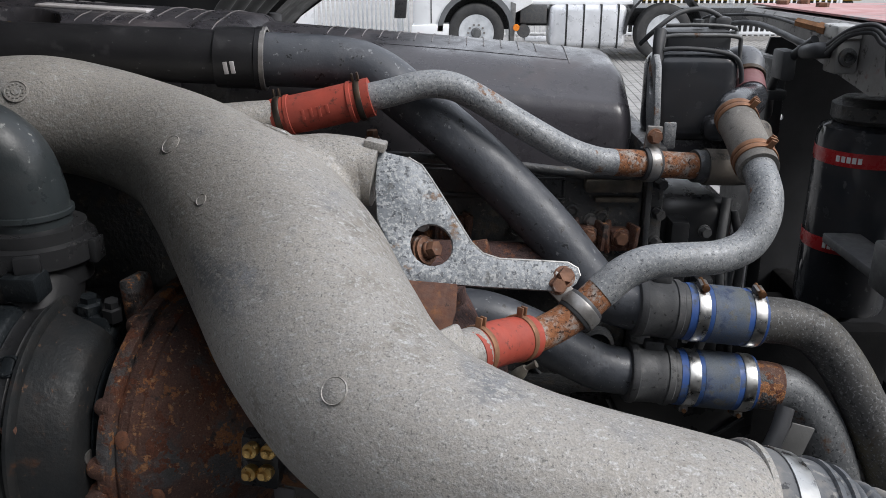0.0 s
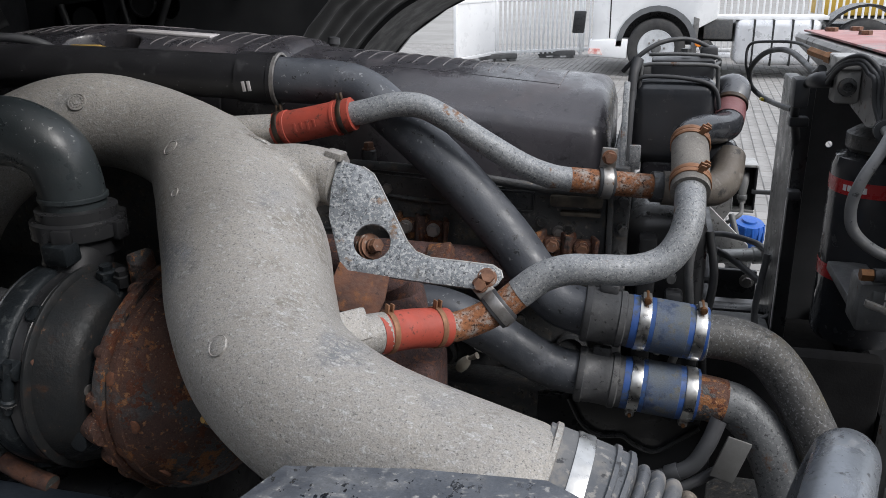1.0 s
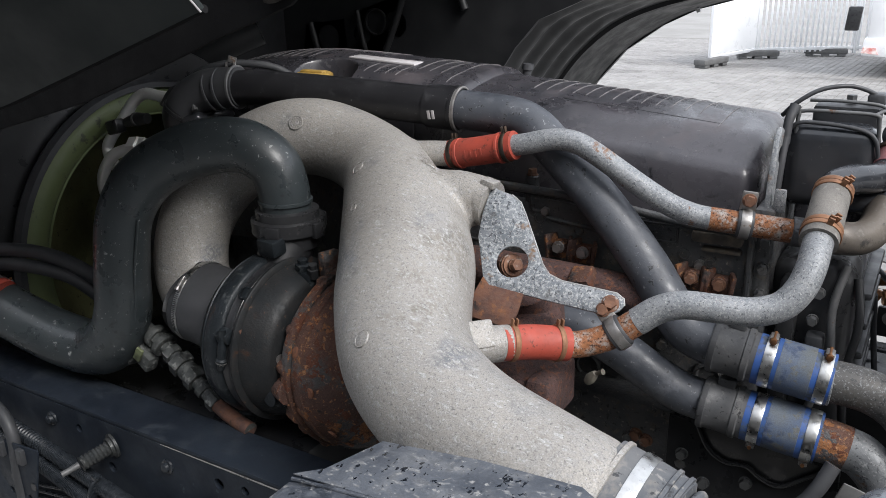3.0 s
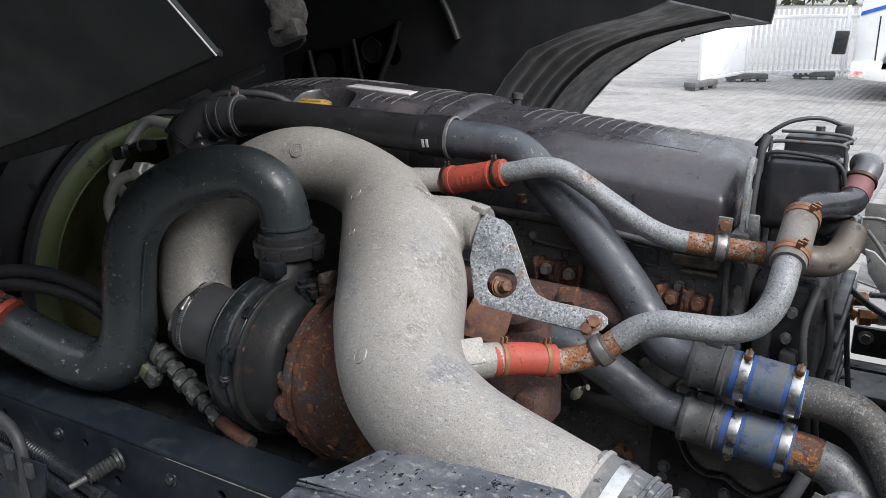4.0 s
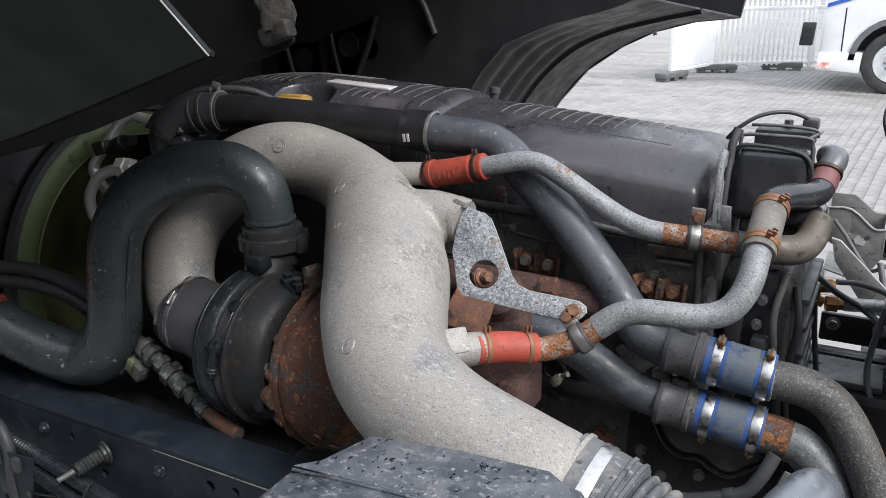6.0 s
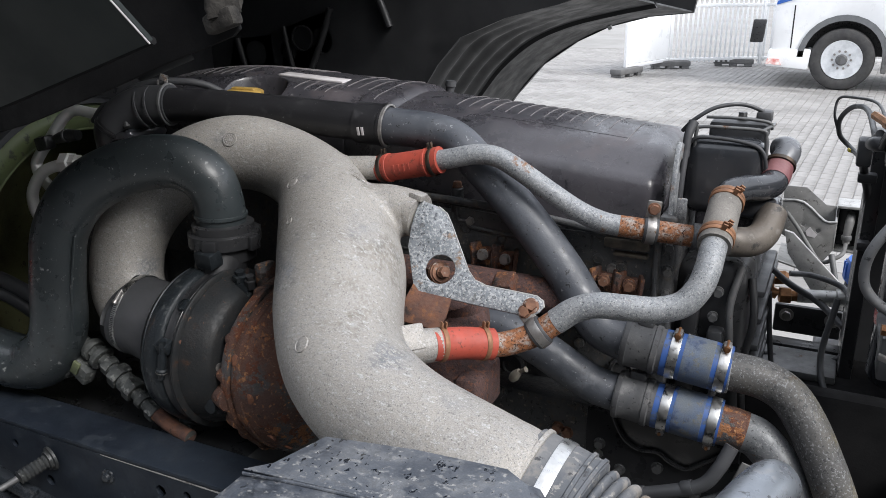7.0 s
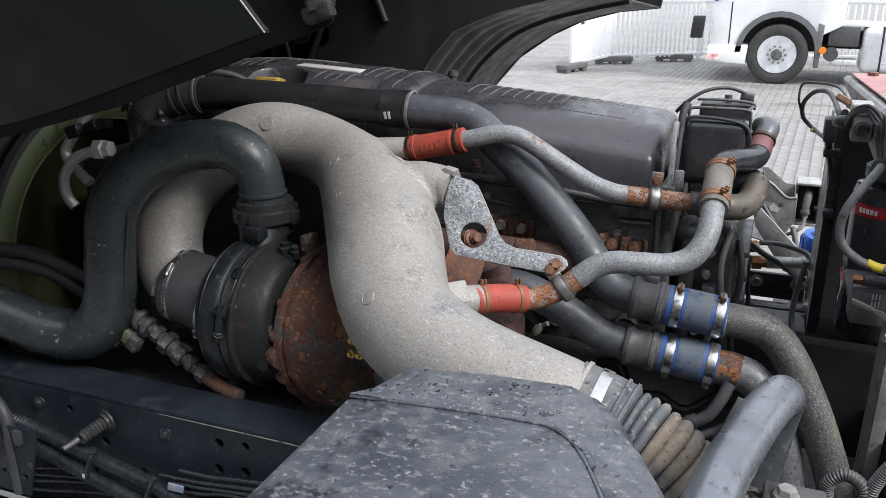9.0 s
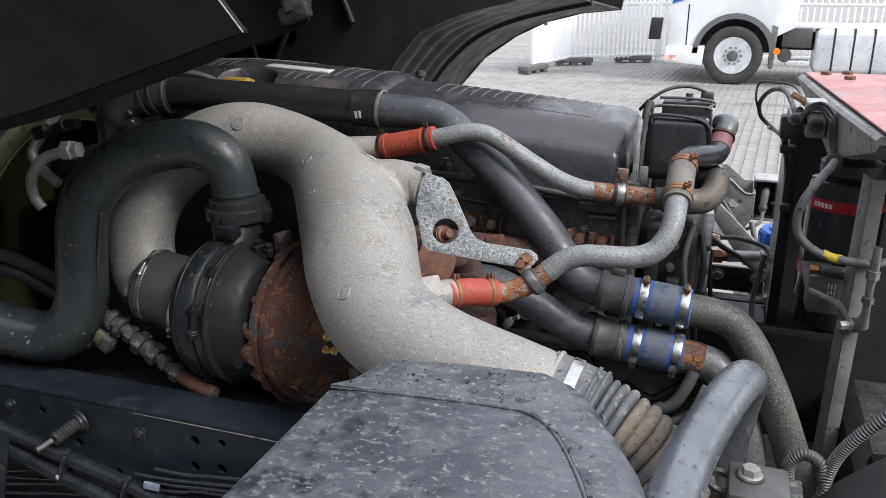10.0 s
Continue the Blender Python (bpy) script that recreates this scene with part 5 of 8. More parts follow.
part("foot", block((0.30, 1.11, 1.47), (0.42, 1.22, 1.515), 0.012, seg=3), M_COVER, sep)
part("rear_body", block((0.312, 1.150, 1.515), (0.392, 1.225, 1.622), 0.014, seg=3), M_RUBBER, sep)
part("lid", block((0.306, 1.142, 1.618), (0.392, 1.205, 1.648), 0.006), M_RUBBER, sep)
part("wire_bail", tube([(0.292, 1.108, 1.600), (0.293, 1.106, 1.636), (0.300, 1.108, 1.644), (0.345, 1.108, 1.645), (0.388, 1.112, 1.643), (0.394, 1.114, 1.632), (0.396, 1.120, 1.59)], 0.0028, 10, 6), M_STRUT, sep)
part("wire_bail", tube([(0.388, 1.112, 1.643), (0.398, 1.150, 1.645), (0.398, 1.20, 1.640)], 0.0025, 10, 5), M_STRUT, sep)
part("wire_bail", tube([(0.302, 1.135, 1.655), (0.345, 1.135, 1.656), (0.392, 1.14, 1.652), (0.398, 1.15, 1.64)], 0.0025, 10, 5), M_STRUT, sep)
part("lid_bolt", bolt_mesh((0.352, 1.165, 1.651), (0, 0, 1), 0.007, 0.010), M_STRUT, sep)
part("lid_clip", block((0.372, 1.16, 1.645), (0.395, 1.19, 1.664), 0.004), M_RUBBER, sep)
plate_m = frame_of((0.2725, 1.045, 1.5), (0, 1, 0), (0, 0, 1))
lug = thing("lifting_plate", "corroded grey steel lifting plate with an oval hole", "bracket", (0.27, 1.06, 1.4))
part("plate", slab([(-0.020, -0.10), (0.006, -0.10), (0.012, 0.0), (0.040, 0.055), (0.048, 0.100), (0.040, 0.120), (0.022, 0.126), (0.006, 0.114), (-0.010, 0.05)], 0.008, plate_m, holes=[(0.024, 0.088, 0.011)], bevel=0.0015), M_ZINC, lug)
part("tab", block((0.285, 1.030, 1.515), (0.300, 1.036, 1.548), 0.002), M_ZINC, lug)
cable = thing("sensor_cable", "thin black cable loop with a plug over the separator", "cable", (0.3, 1.1, 1.5))
part("cable", tube([(0.268, 1.13, 1.632), (0.286, 1.12, 1.652), (0.315, 1.13, 1.671), (0.350, 1.15, 1.675), (0.378, 1.165, 1.665), (0.388, 1.17, 1.654)], 0.0032, 10, 8), M_RUBBER, cable)
part("plug", tube([(0.283, 1.085, 1.60), (0.283, 1.092, 1.630), (0.288, 1.105, 1.651)], [0.006, 0.0065, 0.008], 14, 5), M_RUBBER, cable)
part("conduit", tube([(0.283, 1.085, 1.61), (0.282, 1.072, 1.57), (0.281, 1.06, 1.50)], 0.0055, 12, 5), M_RUBBER, cable)

# ---- chassis rail ----
rail = thing("chassis_rail", "dark blue-grey steel chassis rail with punched holes", "chassis rail", (-0.3, 0.6, 0.9), kind="")
HOLES = [(-0.695, 1.125), (-0.621, 1.073), (-0.369, 1.127), (-0.316, 1.133), (-0.375, 1.076), (-0.321, 1.082), (-0.268, 1.085), (-0.84, 1.07), (-0.93, 1.12), (-0.54, 1.03), (-0.45, 1.02)]
WEB = [(-1.9, 0.90), (1.3, 0.90), (1.3, 1.158), (-1.9, 1.158)]
part("web", slab(WEB, 0.008, frame_of((0, 0.584, 0), (1, 0, 0), (0, 0, 1)), holes=[(x, z, 0.0095 if k % 3 else 0.0075) for k, (x, z) in enumerate(HOLES)], bevel=0), M_RAIL, rail)
part("top_flange", block((-1.9, 0.576, 1.158), (1.3, 0.660, 1.167), 0.003), M_RAIL, rail)
part("bottom_flange", block((-1.9, 0.576, 0.892), (1.3, 0.656, 0.900), 0.003), M_RAIL, rail)
part("under_tray", block((-1.9, 0.50, 0.80), (0.0, 0.57, 0.888), 0.004), M_SHADEFELT, rail)
part("inner_liner", block((-1.9, 0.600, 0.91), (1.3, 0.606, 1.15), 0.0), M_BLACKMETAL, rail)
for x, z in ((-0.766, 1.124), (-0.479, 1.122)):
    part("rivet", lathe([(0, 0.0125), (0.003, 0.012), (0.004, 0.008), (0.009, 0.007), (0.011, 0.004), (0.011, 0)], (x, 0.576, z), (0, -1, 0), 18), M_CONDUIT, rail)
part("edge_scratch", sweep(bmesh.new(), [(-0.49 + 0.0095 * q, 0.5758, 1.1578, 0.0005 + 0.0009 * min(1.0, q / 16) * (0.75 + 0.25 * math.sin(q * 2.1))) for q in range(31)], 6), M_DUSTSTEEL, rail, "bare worn top edge")
M_GRIME_DARK = mat("dark_grimy_steel", (0.035, 0.038, 0.04), 0.45, 0.4, (0.06, 0.062, 0.06), 60, layers=[((0.17, 0.175, 0.175), 120, 0.60, 0.66, 0.6, 0.2)], bump=((220, 0.6),))
st = thing("cable_stud", "corroded threaded cable stud on the chassis rail", "fitting", (-0.62, 0.55, 1.1))
part("washer", lathe([(0, 0.021), (0.004, 0.021), (0.005, 0.016), (0.010, 0.016), (0.011, 0)], (-0.607, 0.576, 1.120), (-0.25, -1, -0.12), 22), M_GRIME_DARK, st)
bm = sweep(bmesh.new(), [(-0.609 - 0.0008 * k, 0.568 - 0.0030 * k, 1.119 - 0.0006 * k, 0.0105 + (0.002 if k % 2 else 0)) for k in range(16)], 18)
part("thread", bm, M_GRIME_DARK, st)
part("pin", tube([(-0.622, 0.52, 1.110), (-0.626, 0.508, 1.107), (-0.631, 0.494, 1.104)], [0.0055, 0.0050, 0.0050], 12), M_STRUT, st)

# ---- looms on the rail ----
def conduit(pts, r, label, group="wiring looms"):
    c = thing("wiring_conduit", label, "cable conduit", pts[0], group)
    path = curve_through([(*p, r) for p in pts], 1)
    length = sum((Vector(b[:3]) - Vector(a[:3])).length for a, b in zip(path, path[1:]))
    fine = curve_through([(*p, r) for p in pts], max(4, int(length / 0.0011 / (len(pts) - 1))))
    rows = [(*p[:3], r * (1.0 if k % 4 < 2 else 0.87)) for k, p in enumerate(fine)]
    part("conduit", sweep(bmesh.new(), rows, 14), M_CONDUIT if group == "wiring looms" else M_STRUT, c)
    return c


c1 = conduit([(-1.0, 0.545, 1.118), (-0.88, 0.545, 1.108), (-0.742, 0.545, 1.085), (-0.678, 0.545, 1.072), (-0.602, 0.545, 1.056), (-0.523, 0.545, 1.040), (-0.456, 0.545, 1.021), (-0.38, 0.545, 0.995), (-0.28, 0.545, 0.95)], 0.0135, "ribbed black wiring conduit tied along the chassis rail")
c2 = conduit([(-1.0, 0.535, 1.10), (-0.86, 0.535, 1.080), (-0.743, 0.535, 1.057), (-0.675, 0.535, 1.038), (-0.608, 0.535, 1.020), (-0.537, 0.535, 1.003), (-0.45, 0.535, 0.975), (-0.35, 0.535, 0.94)], 0.0135, "ribbed black wiring conduit under another on the rail")
for x, z in ((-0.622, 1.046), (-0.497, 1.018)):
    t_ = part("cable_tie", slab([(0.0165 * math.cos(a), 0.031 * math.sin(a)) for a in [k * math.pi / 12 for k in range(24)]], 0.005, frame_of((x, 0.5385, z), (0, 1, 0), (0.25, 0, 1)), bevel=0.001), M_CONDUIT, c1, "black cable tie round both conduits")
    part("tie_head", block((-0.006, -0.005, 0.0), (0.006, 0.005, 0.008), 0.001, pose(x + 0.011, 0.536, z + 0.031, 0, 14, 0)), M_CONDUIT, t_)
    # Pale chip on the tie, a glint put in as colour.
    part("tie_glint", block((-0.0026, -0.001, -0.004), (0.0026, 0.001, 0.004), 0.0005, pose(x - 0.002, 0.5185, z - 0.010, 0, 14, 0)), M_LABEL, t_)
random.seed(11)
RUNS = [[(-0.486, 1.049), (-0.409, 1.054), (-0.316, 1.066), (-0.2, 1.08)], [(-0.458, 1.040), (-0.40, 1.044), (-0.358, 1.050), (-0.2, 1.068)], [(-0.442, 1.069), (-0.38, 1.071), (-0.333, 1.078), (-0.2, 1.095)], [(-0.436, 1.027), (-0.39, 1.034), (-0.348, 1.044), (-0.2, 1.055)], [(-0.43, 1.016), (-0.38, 1.022), (-0.34, 1.030), (-0.2, 1.04)],
        [(-0.95, 0.965), (-0.785, 0.993), (-0.717, 1.009), (-0.64, 1.020)], [(-0.95, 0.950), (-0.789, 0.978), (-0.672, 1.000), (-0.60, 1.010)], [(-0.95, 0.935), (-0.796, 0.962), (-0.673, 0.990), (-0.59, 1.000)], [(-0.95, 0.92), (-0.78, 0.945), (-0.66, 0.972), (-0.58, 0.985)]]
for k, run in enumerate(RUNS):
    w = thing("cable", "thin grey-black cable running along the chassis rail", "cable", (run[0][0], 0.55, run[0][1]), "rail cables")
    part("wire", tube([(x, 0.556 if k < 5 else 0.553, z) for x, z in run], 0.0034, 10, 6), M_CONDUIT, w)
tg = thing("cable_tag", "small crumpled blue-white cable tag", "tag", (-0.44, 0.545, 1.04))
part("tag", block((-0.014, -0.002, -0.007), (0.014, 0.002, 0.007), 0.001, pose(-0.442, 0.542, 1.043, 0, 12, 15)), mat("faded_blue_tag", (0.14, 0.19, 0.26), 0.5, 0, (0.24, 0.27, 0.30), 60, bump=()), tg)
bp = thing("loom_bracket", "dark steel loom bracket plate with slots", "bracket", (-0.78, 0.5, 1.0))
part("plate", slab([(-0.86, 0.98), (-0.735, 0.98), (-0.690, 1.126), (-0.86, 1.112)], 0.004, frame_of((0, 0.500, 0), (1, 0, 0), (0, 0, 1)), holes=[(-0.74, 1.02, 0.006), (-0.79, 1.02, 0.006), (-0.835, 1.06, 0.006)]), M_RAIL, bp)
for x in (-0.735, -0.79):
    part("slot_hole", lathe([(0, 0.0065), (0.0015, 0.0065), (0.0015, 0)], (x + 0.015, 0.4955, 1.05), (0, -1, 0), 14), M_BLACKMETAL, bp)
    part("clip", block((x - 0.008, 0.488, 1.09), (x + 0.008, 0.503, 1.118), 0.002), M_RUBBER, bp)
ho = thing("brake_hose", "black rubber hose bending down beside the chassis rail", "hose", (-0.8, 0.5, 1.1))
part("hose", tube([(-0.98, 0.52, 1.165), (-0.87, 0.515, 1.172), (-0.80, 0.51, 1.160), (-0.770, 0.505, 1.125), (-0.765, 0.50, 1.06), (-0.765, 0.50, 0.98)], 0.0105, 16, 8), M_RUBBER, ho)

# ---- oil and coolant lines behind the charge pipe ----
ol = thing("oil_line", "grimy oil feed line with hexagon fittings", "engine pipe", (-0.55, 0.68, 1.2))
M_GRIME = mat("grimy_metal", (0.075, 0.080, 0.076), 0.65, 0.2, (0.03, 0.033, 0.033), 45, layers=[((0.20, 0.205, 0.195), 110, 0.55, 0.62, 0.8, 0.1), ((0.015, 0.016, 0.017), 70, 0.56, 0.64, 0.5, 0.0)], bump=((200, 0.9), (70, 0.6)))
OIL = [(-0.661, 0.690, 1.292), (-0.611, 0.687, 1.271), (-0.582, 0.684, 1.257), (-0.540, 0.680, 1.233), (-0.509, 0.676, 1.217), (-0.471, 0.672, 1.194), (-0.433, 0.668, 1.178), (-0.382, 0.662, 1.169)]
part("line", tube(OIL, 0.0115, 16, 6), M_GRIME, ol)
run = curve_through([(*q, 0) for q in OIL], 8)
for k, r, h, seg in ((9, 0.0200, 0.007, 22), (12, 0.0150, 0.009, 6), (15, 0.0215, 0.006, 22), (19, 0.0165, 0.008, 6), (23, 0.0220, 0.010, 6), (27, 0.0170, 0.008, 18), (31, 0.0205, 0.010, 6), (36, 0.0150, 0.007, 22), (41, 0.0165, 0.009, 6)):
    dl = (Vector(run[k + 1][:3]) - Vector(run[k - 1][:3])).normalized()
    part("fitting", lathe([(-h, 0.011), (-h * 0.95, r * 0.94), (-h * 0.7, r), (h * 0.7, r), (h * 0.95, r * 0.94), (h, 0.011)], run[k][:3], dl, seg), M_GRIME, ol)
part("grimy_block", block((-0.030, -0.012, -0.018), (0.024, 0.012, 0.016), 0.006, frame_of((-0.622, 0.672, 1.236), (0.8, -0.1, -0.45), (0.1, 1, 0))), M_GRIME, ol)
part("block_union", lathe([(-0.012, 0.010), (-0.010, 0.015), (0.010, 0.015), (0.012, 0.010)], (-0.652, 0.668, 1.232), (0.8, -0.1, -0.4), 6), M_GRIME, ol)
part("paint_dab", block((-0.007, -0.002, -0.013), (0.007, 0.004, 0.013), 0.002, frame_of((-0.618, 0.657, 1.246), (0.8, 0.1, -0.5), (0, -1, 0))), mat("pale_green_paint", (0.13, 0.15, 0.075), 0.7, 0, (0.07, 0.08, 0.045), 60), ol, "pale green paint dab")
part("rusty_tube", tube([(-0.471, 0.672, 1.194), (-0.433, 0.668, 1.178), (-0.382, 0.662, 1.169)], 0.0122, 14, 4), M_CRUST, ol, "rusty tube end")

# ---- plastic air duct in the foreground ----
duct = thing("air_duct", "dust-stained black plastic air intake duct with water spots", "air duct", (0.2, 0.2, 1.15))


def ring_shape(inset, z):
    pts = [(0.022, -0.20), (0.022, 0.323), (0.046, 0.333), (0.066, 0.402), (0.16, 0.420), (0.262, 0.432), (0.290, 0.426), (0.315, 0.398), (0.345, 0.345), (0.385, 0.270), (0.412, 0.19), (0.425, 0.08), (0.430, -0.20)]
    c = Vector((0.2, 0.1))
    out = []
    for x, y in pts:
        v = Vector((x, y)) - c
        out.append((*(c + v * (1 - inset / max(v.length, 0.05))), z))
    return out


bm = bmesh.new()
levels = [(-0.012, 1.14), (-0.004, 1.25), (0.0, 1.395), (0.002, 1.412), (0.007, 1.424), (0.016, 1.431), (0.030, 1.434)]
rings = [[bm.verts.new(p) for p in ring_shape(i, z)] for i, z in levels]
for a, b in zip(rings, rings[1:]):
    for k in range(len(a)):
        bm.faces.new((a[k], a[(k + 1) % len(a)], b[(k + 1) % len(b)], b[k]))
bm.faces.new(rings[-1])
bm.faces.new(rings[0][::-1])
part("shell", bm, M_DUSTBOX, duct, angle=50)
SEAM = [(0.034, 0.312, 1.4345), (0.12, 0.322, 1.4350), (0.22, 0.330, 1.4350), (0.262, 0.325, 1.4345), (0.295, 0.292, 1.434), (0.33, 0.225, 1.434), (0.36, 0.14, 1.434), (0.38, 0.0, 1.434)]
BACK = [(0.030, 0.318), (0.050, 0.338), (0.069, 0.398), (0.16, 0.415), (0.255, 0.422), (0.281, 0.406), (0.296, 0.378), (0.325, 0.328), (0.358, 0.258), (0.380, 0.184), (0.391, 0.08), (0.395, -0.18),
        (0.386, -0.18), (0.382, 0.0), (0.363, 0.142), (0.333, 0.228), (0.298, 0.295), (0.265, 0.329), (0.22, 0.334), (0.12, 0.326)]
part("raised_ledge", slab(BACK, 0.0016, Matrix.Translation((0, 0, 1.4332)), bevel=0.0006), M_SPOTTED, duct, "rim with dark water spots and dust")
part("moulded_seam", tube(SEAM, 0.0017, 8, 8), M_DUSTBOX, duct)
part("side_flange", block((0.008, -0.20, 1.386), (0.026, 0.318, 1.398), 0.003), M_DUSTBOX, duct)

# ---- intake bellows ----
bel = thing("intake_bellows", "dusty beige rubber intake bellows with a grey cuff", "hose", (0.35, 0.53, 1.2))
CL = curve_through([(0.222, 0.529, 1.330, 0), (0.285, 0.526, 1.311, 0), (0.345, 0.515, 1.284, 0), (0.400, 0.505, 1.225, 0), (0.440, 0.495, 1.150, 0), (0.465, 0.49, 1.05, 0)], 48)
part("cuff", sweep(bmesh.new(), [(*p[:3], 0.0785) for p in CL[0:54:3]] + [(*CL[54][:3], 0.070)], 48), M_GREYBEL, bel, "grey ribbed rubber cuff")
part("edge_bead", ring_band(CL[6][:3], Vector(CL[12][:3] - CL[0][:3]), 0.0770, 0.006, 0.004, 48), M_CAST, bel)
part("steel_band", ring_band(CL[24][:3], Vector(CL[30][:3] - CL[18][:3]), 0.0790, 0.015, 0.0012, 48), M_STEEL, bel, "bright flat steel band")
for k in (41, 48):
    part("cuff_rib", ring_band(CL[k][:3], Vector(CL[k + 3][:3] - CL[k - 3][:3]), 0.0775, 0.005, 0.004, 48), M_GREYBEL, bel)
rows = []
fold = lambda k: 0.0690 + 0.0075 * abs(math.sin((k - 54) * math.pi / 8)) ** 0.5
wob = random.Random(17)
lift = {n: wob.uniform(-0.0016, 0.0016) for n in range(40)}
for k in range(54, 79):
    rows.append((*CL[k][:3], fold(k) + lift[(k - 54) // 8]))
part("grey_folds", sweep(bmesh.new(), rows, 48), M_GREYBEL, bel, "grey dust-streaked first folds")
rows = [(*CL[k][:3], fold(k) + lift[(k - 54) // 8]) for k in range(78, len(CL))]
part("bellows", sweep(bmesh.new(), rows, 48), M_BELLOWS, bel)

# ---- aluminium charge pipe in the foreground ----
mp = thing("aluminium_pipe", "dull aluminium charge-air pipe bending over", "engine pipe", (0.45, 0.5, 1.2))
part("pipe", tube([(0.380, 0.02, 1.371), (0.404, 0.217, 1.386), (0.422, 0.349, 1.395), (0.443, 0.440, 1.400), (0.463, 0.509, 1.403), (0.477, 0.556, 1.397), (0.480, 0.586, 1.371), (0.472, 0.600, 1.312), (0.455, 0.606, 1.172)], [0.0272, 0.0268, 0.0263, 0.0257, 0.0252, 0.0252, 0.0256, 0.0265, 0.0272], 36, 8), M_ALUPIPE, mp)

# ---- cab mount with big bolt, tyre, right foreground ----
cm = thing("cab_mount", "dirty black rubber and steel mount with a large bolt", "mount", (0.5, 0.5, 1.2))
part("base", block((0.470, 0.455, 1.215), (0.540, 0.532, 1.298), 0.005), M_STRUT, cm)
part("washer", lathe([(0, 0.017), (0.002, 0.017), (0.003, 0.015), (0.003, 0)], (0.495, 0.500, 1.298), (0, 0, 1), 26), M_GRIME, cm)
part("bolt", bolt_mesh((0.495, 0.500, 1.300), (0, 0, 1), 0.0112, 0.011, 1.3), M_SILVER, cm, "large pale hexagon bolt")
part("side_ring", ring_band((0.462, 0.500, 1.284), (0.3, -0.2, 1), 0.013, 0.006, 0.007, 28), M_GRIME, cm)
part("ear", block((0.530, 0.470, 1.280), (0.556, 0.53, 1.287), 0.003), M_GRIME, cm)
fd = thing("mudguard", "black plastic mudguard with raised rings beside the chassis", "mudguard", (1.1, 0.6, 0.78))
part("shell", lathe([(-0.30, 0.66), (-0.30, 0.675), (0.0, 0.675), (0.01, 0.668), (0.012, 0.50), (0.004, 0.50), (0.002, 0.66)], (1.10, 0.60, 0.79), (0, 1, 0), 110, None, True), M_TYRE, fd)
for r in (0.645, 0.62, 0.60):
    part("raised_ring", ring_band((1.10, 0.5985, 0.79), (0, 1, 0), r, 0.008, 0.006, 110), M_TYRE, fd)
part("inner_face", lathe([(0.0, 0.60), (0.004, 0.66), (0.008, 0.66), (0.010, 0.60)], (1.10, 0.588, 0.79), (0, 1, 0), 90, None, True), M_TYRE, fd)
gb = thing("gearbox", "dark grimy gearbox housing behind the engine", "gearbox", (0.7, 1.2, 0.8))
part("housing", block((0.38, 0.98, 0.45), (1.7, 1.45, 1.02), 0.06, seg=4), M_BLOCK, gb)
# Black sheets added to fill the gaps behind the pipes with deep shade.
part("bell_flange", block((0.405, 1.10, 0.55), (0.66, 1.14, 1.235), 0.012), M_SHADEFELT, gb)
part("side_bulkhead", block((0.665, 0.72, 0.45), (1.7, 0.75, 1.22), 0.01), M_SHADEFELT, gb)
part("rear_bulkhead", block((0.66, 0.75, 0.45), (0.70, 1.60, 1.15), 0.01), M_SHADEFELT, gb)
for pts in ([(0.560, 0.60, 1.20), (0.548, 0.60, 1.245), (0.548, 0.60, 1.268), (0.565, 0.60, 1.282), (0.585, 0.60, 1.270), (0.592, 0.60, 1.24)], [(0.590, 0.60, 1.20), (0.595, 0.60, 1.262), (0.612, 0.60, 1.306), (0.648, 0.60, 1.352), (0.70, 0.60, 1.40)]):
    conduit(pts, 0.0085, "ribbed grey conduit by the mudguard", "grey conduits")

# ---- right-hand stand: plate, filter, valves ----
bpl = thing("steel_stand", "black painted steel panel behind the filter", "panel", (0.8, 1.55, 0.8))
part("panel", slab([(0.575, 0.75), (1.5, 0.75), (1.5, 1.60), (0.60, 1.60), (0.575, 1.50)], 0.006, frame_of((0, 1.575, 0), (1, 0, 0), (0, 0, 1)), holes=[(0.636, 1.454, 0.006), (0.72, 1.28, 0.006)], bevel=0), M_RUBBER, bpl)
part("edge_channel", block((0.548, 1.40, 0.75), (0.572, 1.60, 1.58), 0.004), M_BLACKMETAL, bpl)
part("bright_edge", block((0.5475, 1.405, 1.02), (0.5495, 1.412, 1.50), 0.0), M_LABEL, bpl, "bare worn edge")
fl = thing("oil_filter", "black spin-on filter can with red printed bands", "filter", (0.66, 1.27, 1.2))
FC = Vector((0.655, 1.275, 0))
part("can", lathe([(1.20, 0.05), (1.205, 0.066), (1.215, 0.070), (1.482, 0.070), (1.496, 0.066), (1.503, 0.05), (1.503, 0.0)], FC, (0, 0, 1), 56), M_GLOSSBLACK, fl)
for z in (1.455, 1.318):
    b = part("red_band", ring_band(FC + Vector((0, 0, z)), (0, 0, 1), 0.0702, 0.022, 0.0005, 56), M_REDBAND, fl, "red printed band")
    for a0 in (-2.50, -1.25):
        for k in range(5):
            a = a0 + k * 0.11
            part("print_bar", block((-0.0028, -0.0003, -0.0045), (0.0028, 0.0003, 0.0045), 0, Matrix.Translation(FC + Vector((0.0711 * math.cos(a), 0.0711 * math.sin(a), z))) @ Matrix.Rotation(a + math.pi / 2, 4, "Z")), M_WHITEINK, b)
part("head", lathe([(1.500, 0.045), (1.51, 0.055), (1.53, 0.055), (1.54, 0.04)], FC, (0, 0, 1), 32), M_BLOCK, fl)
fl2 = copy_thing(fl, Matrix.Translation((0.85, 1.30, 1.2)))
tagged(fl2, "black filter can with red bands beside its twin")
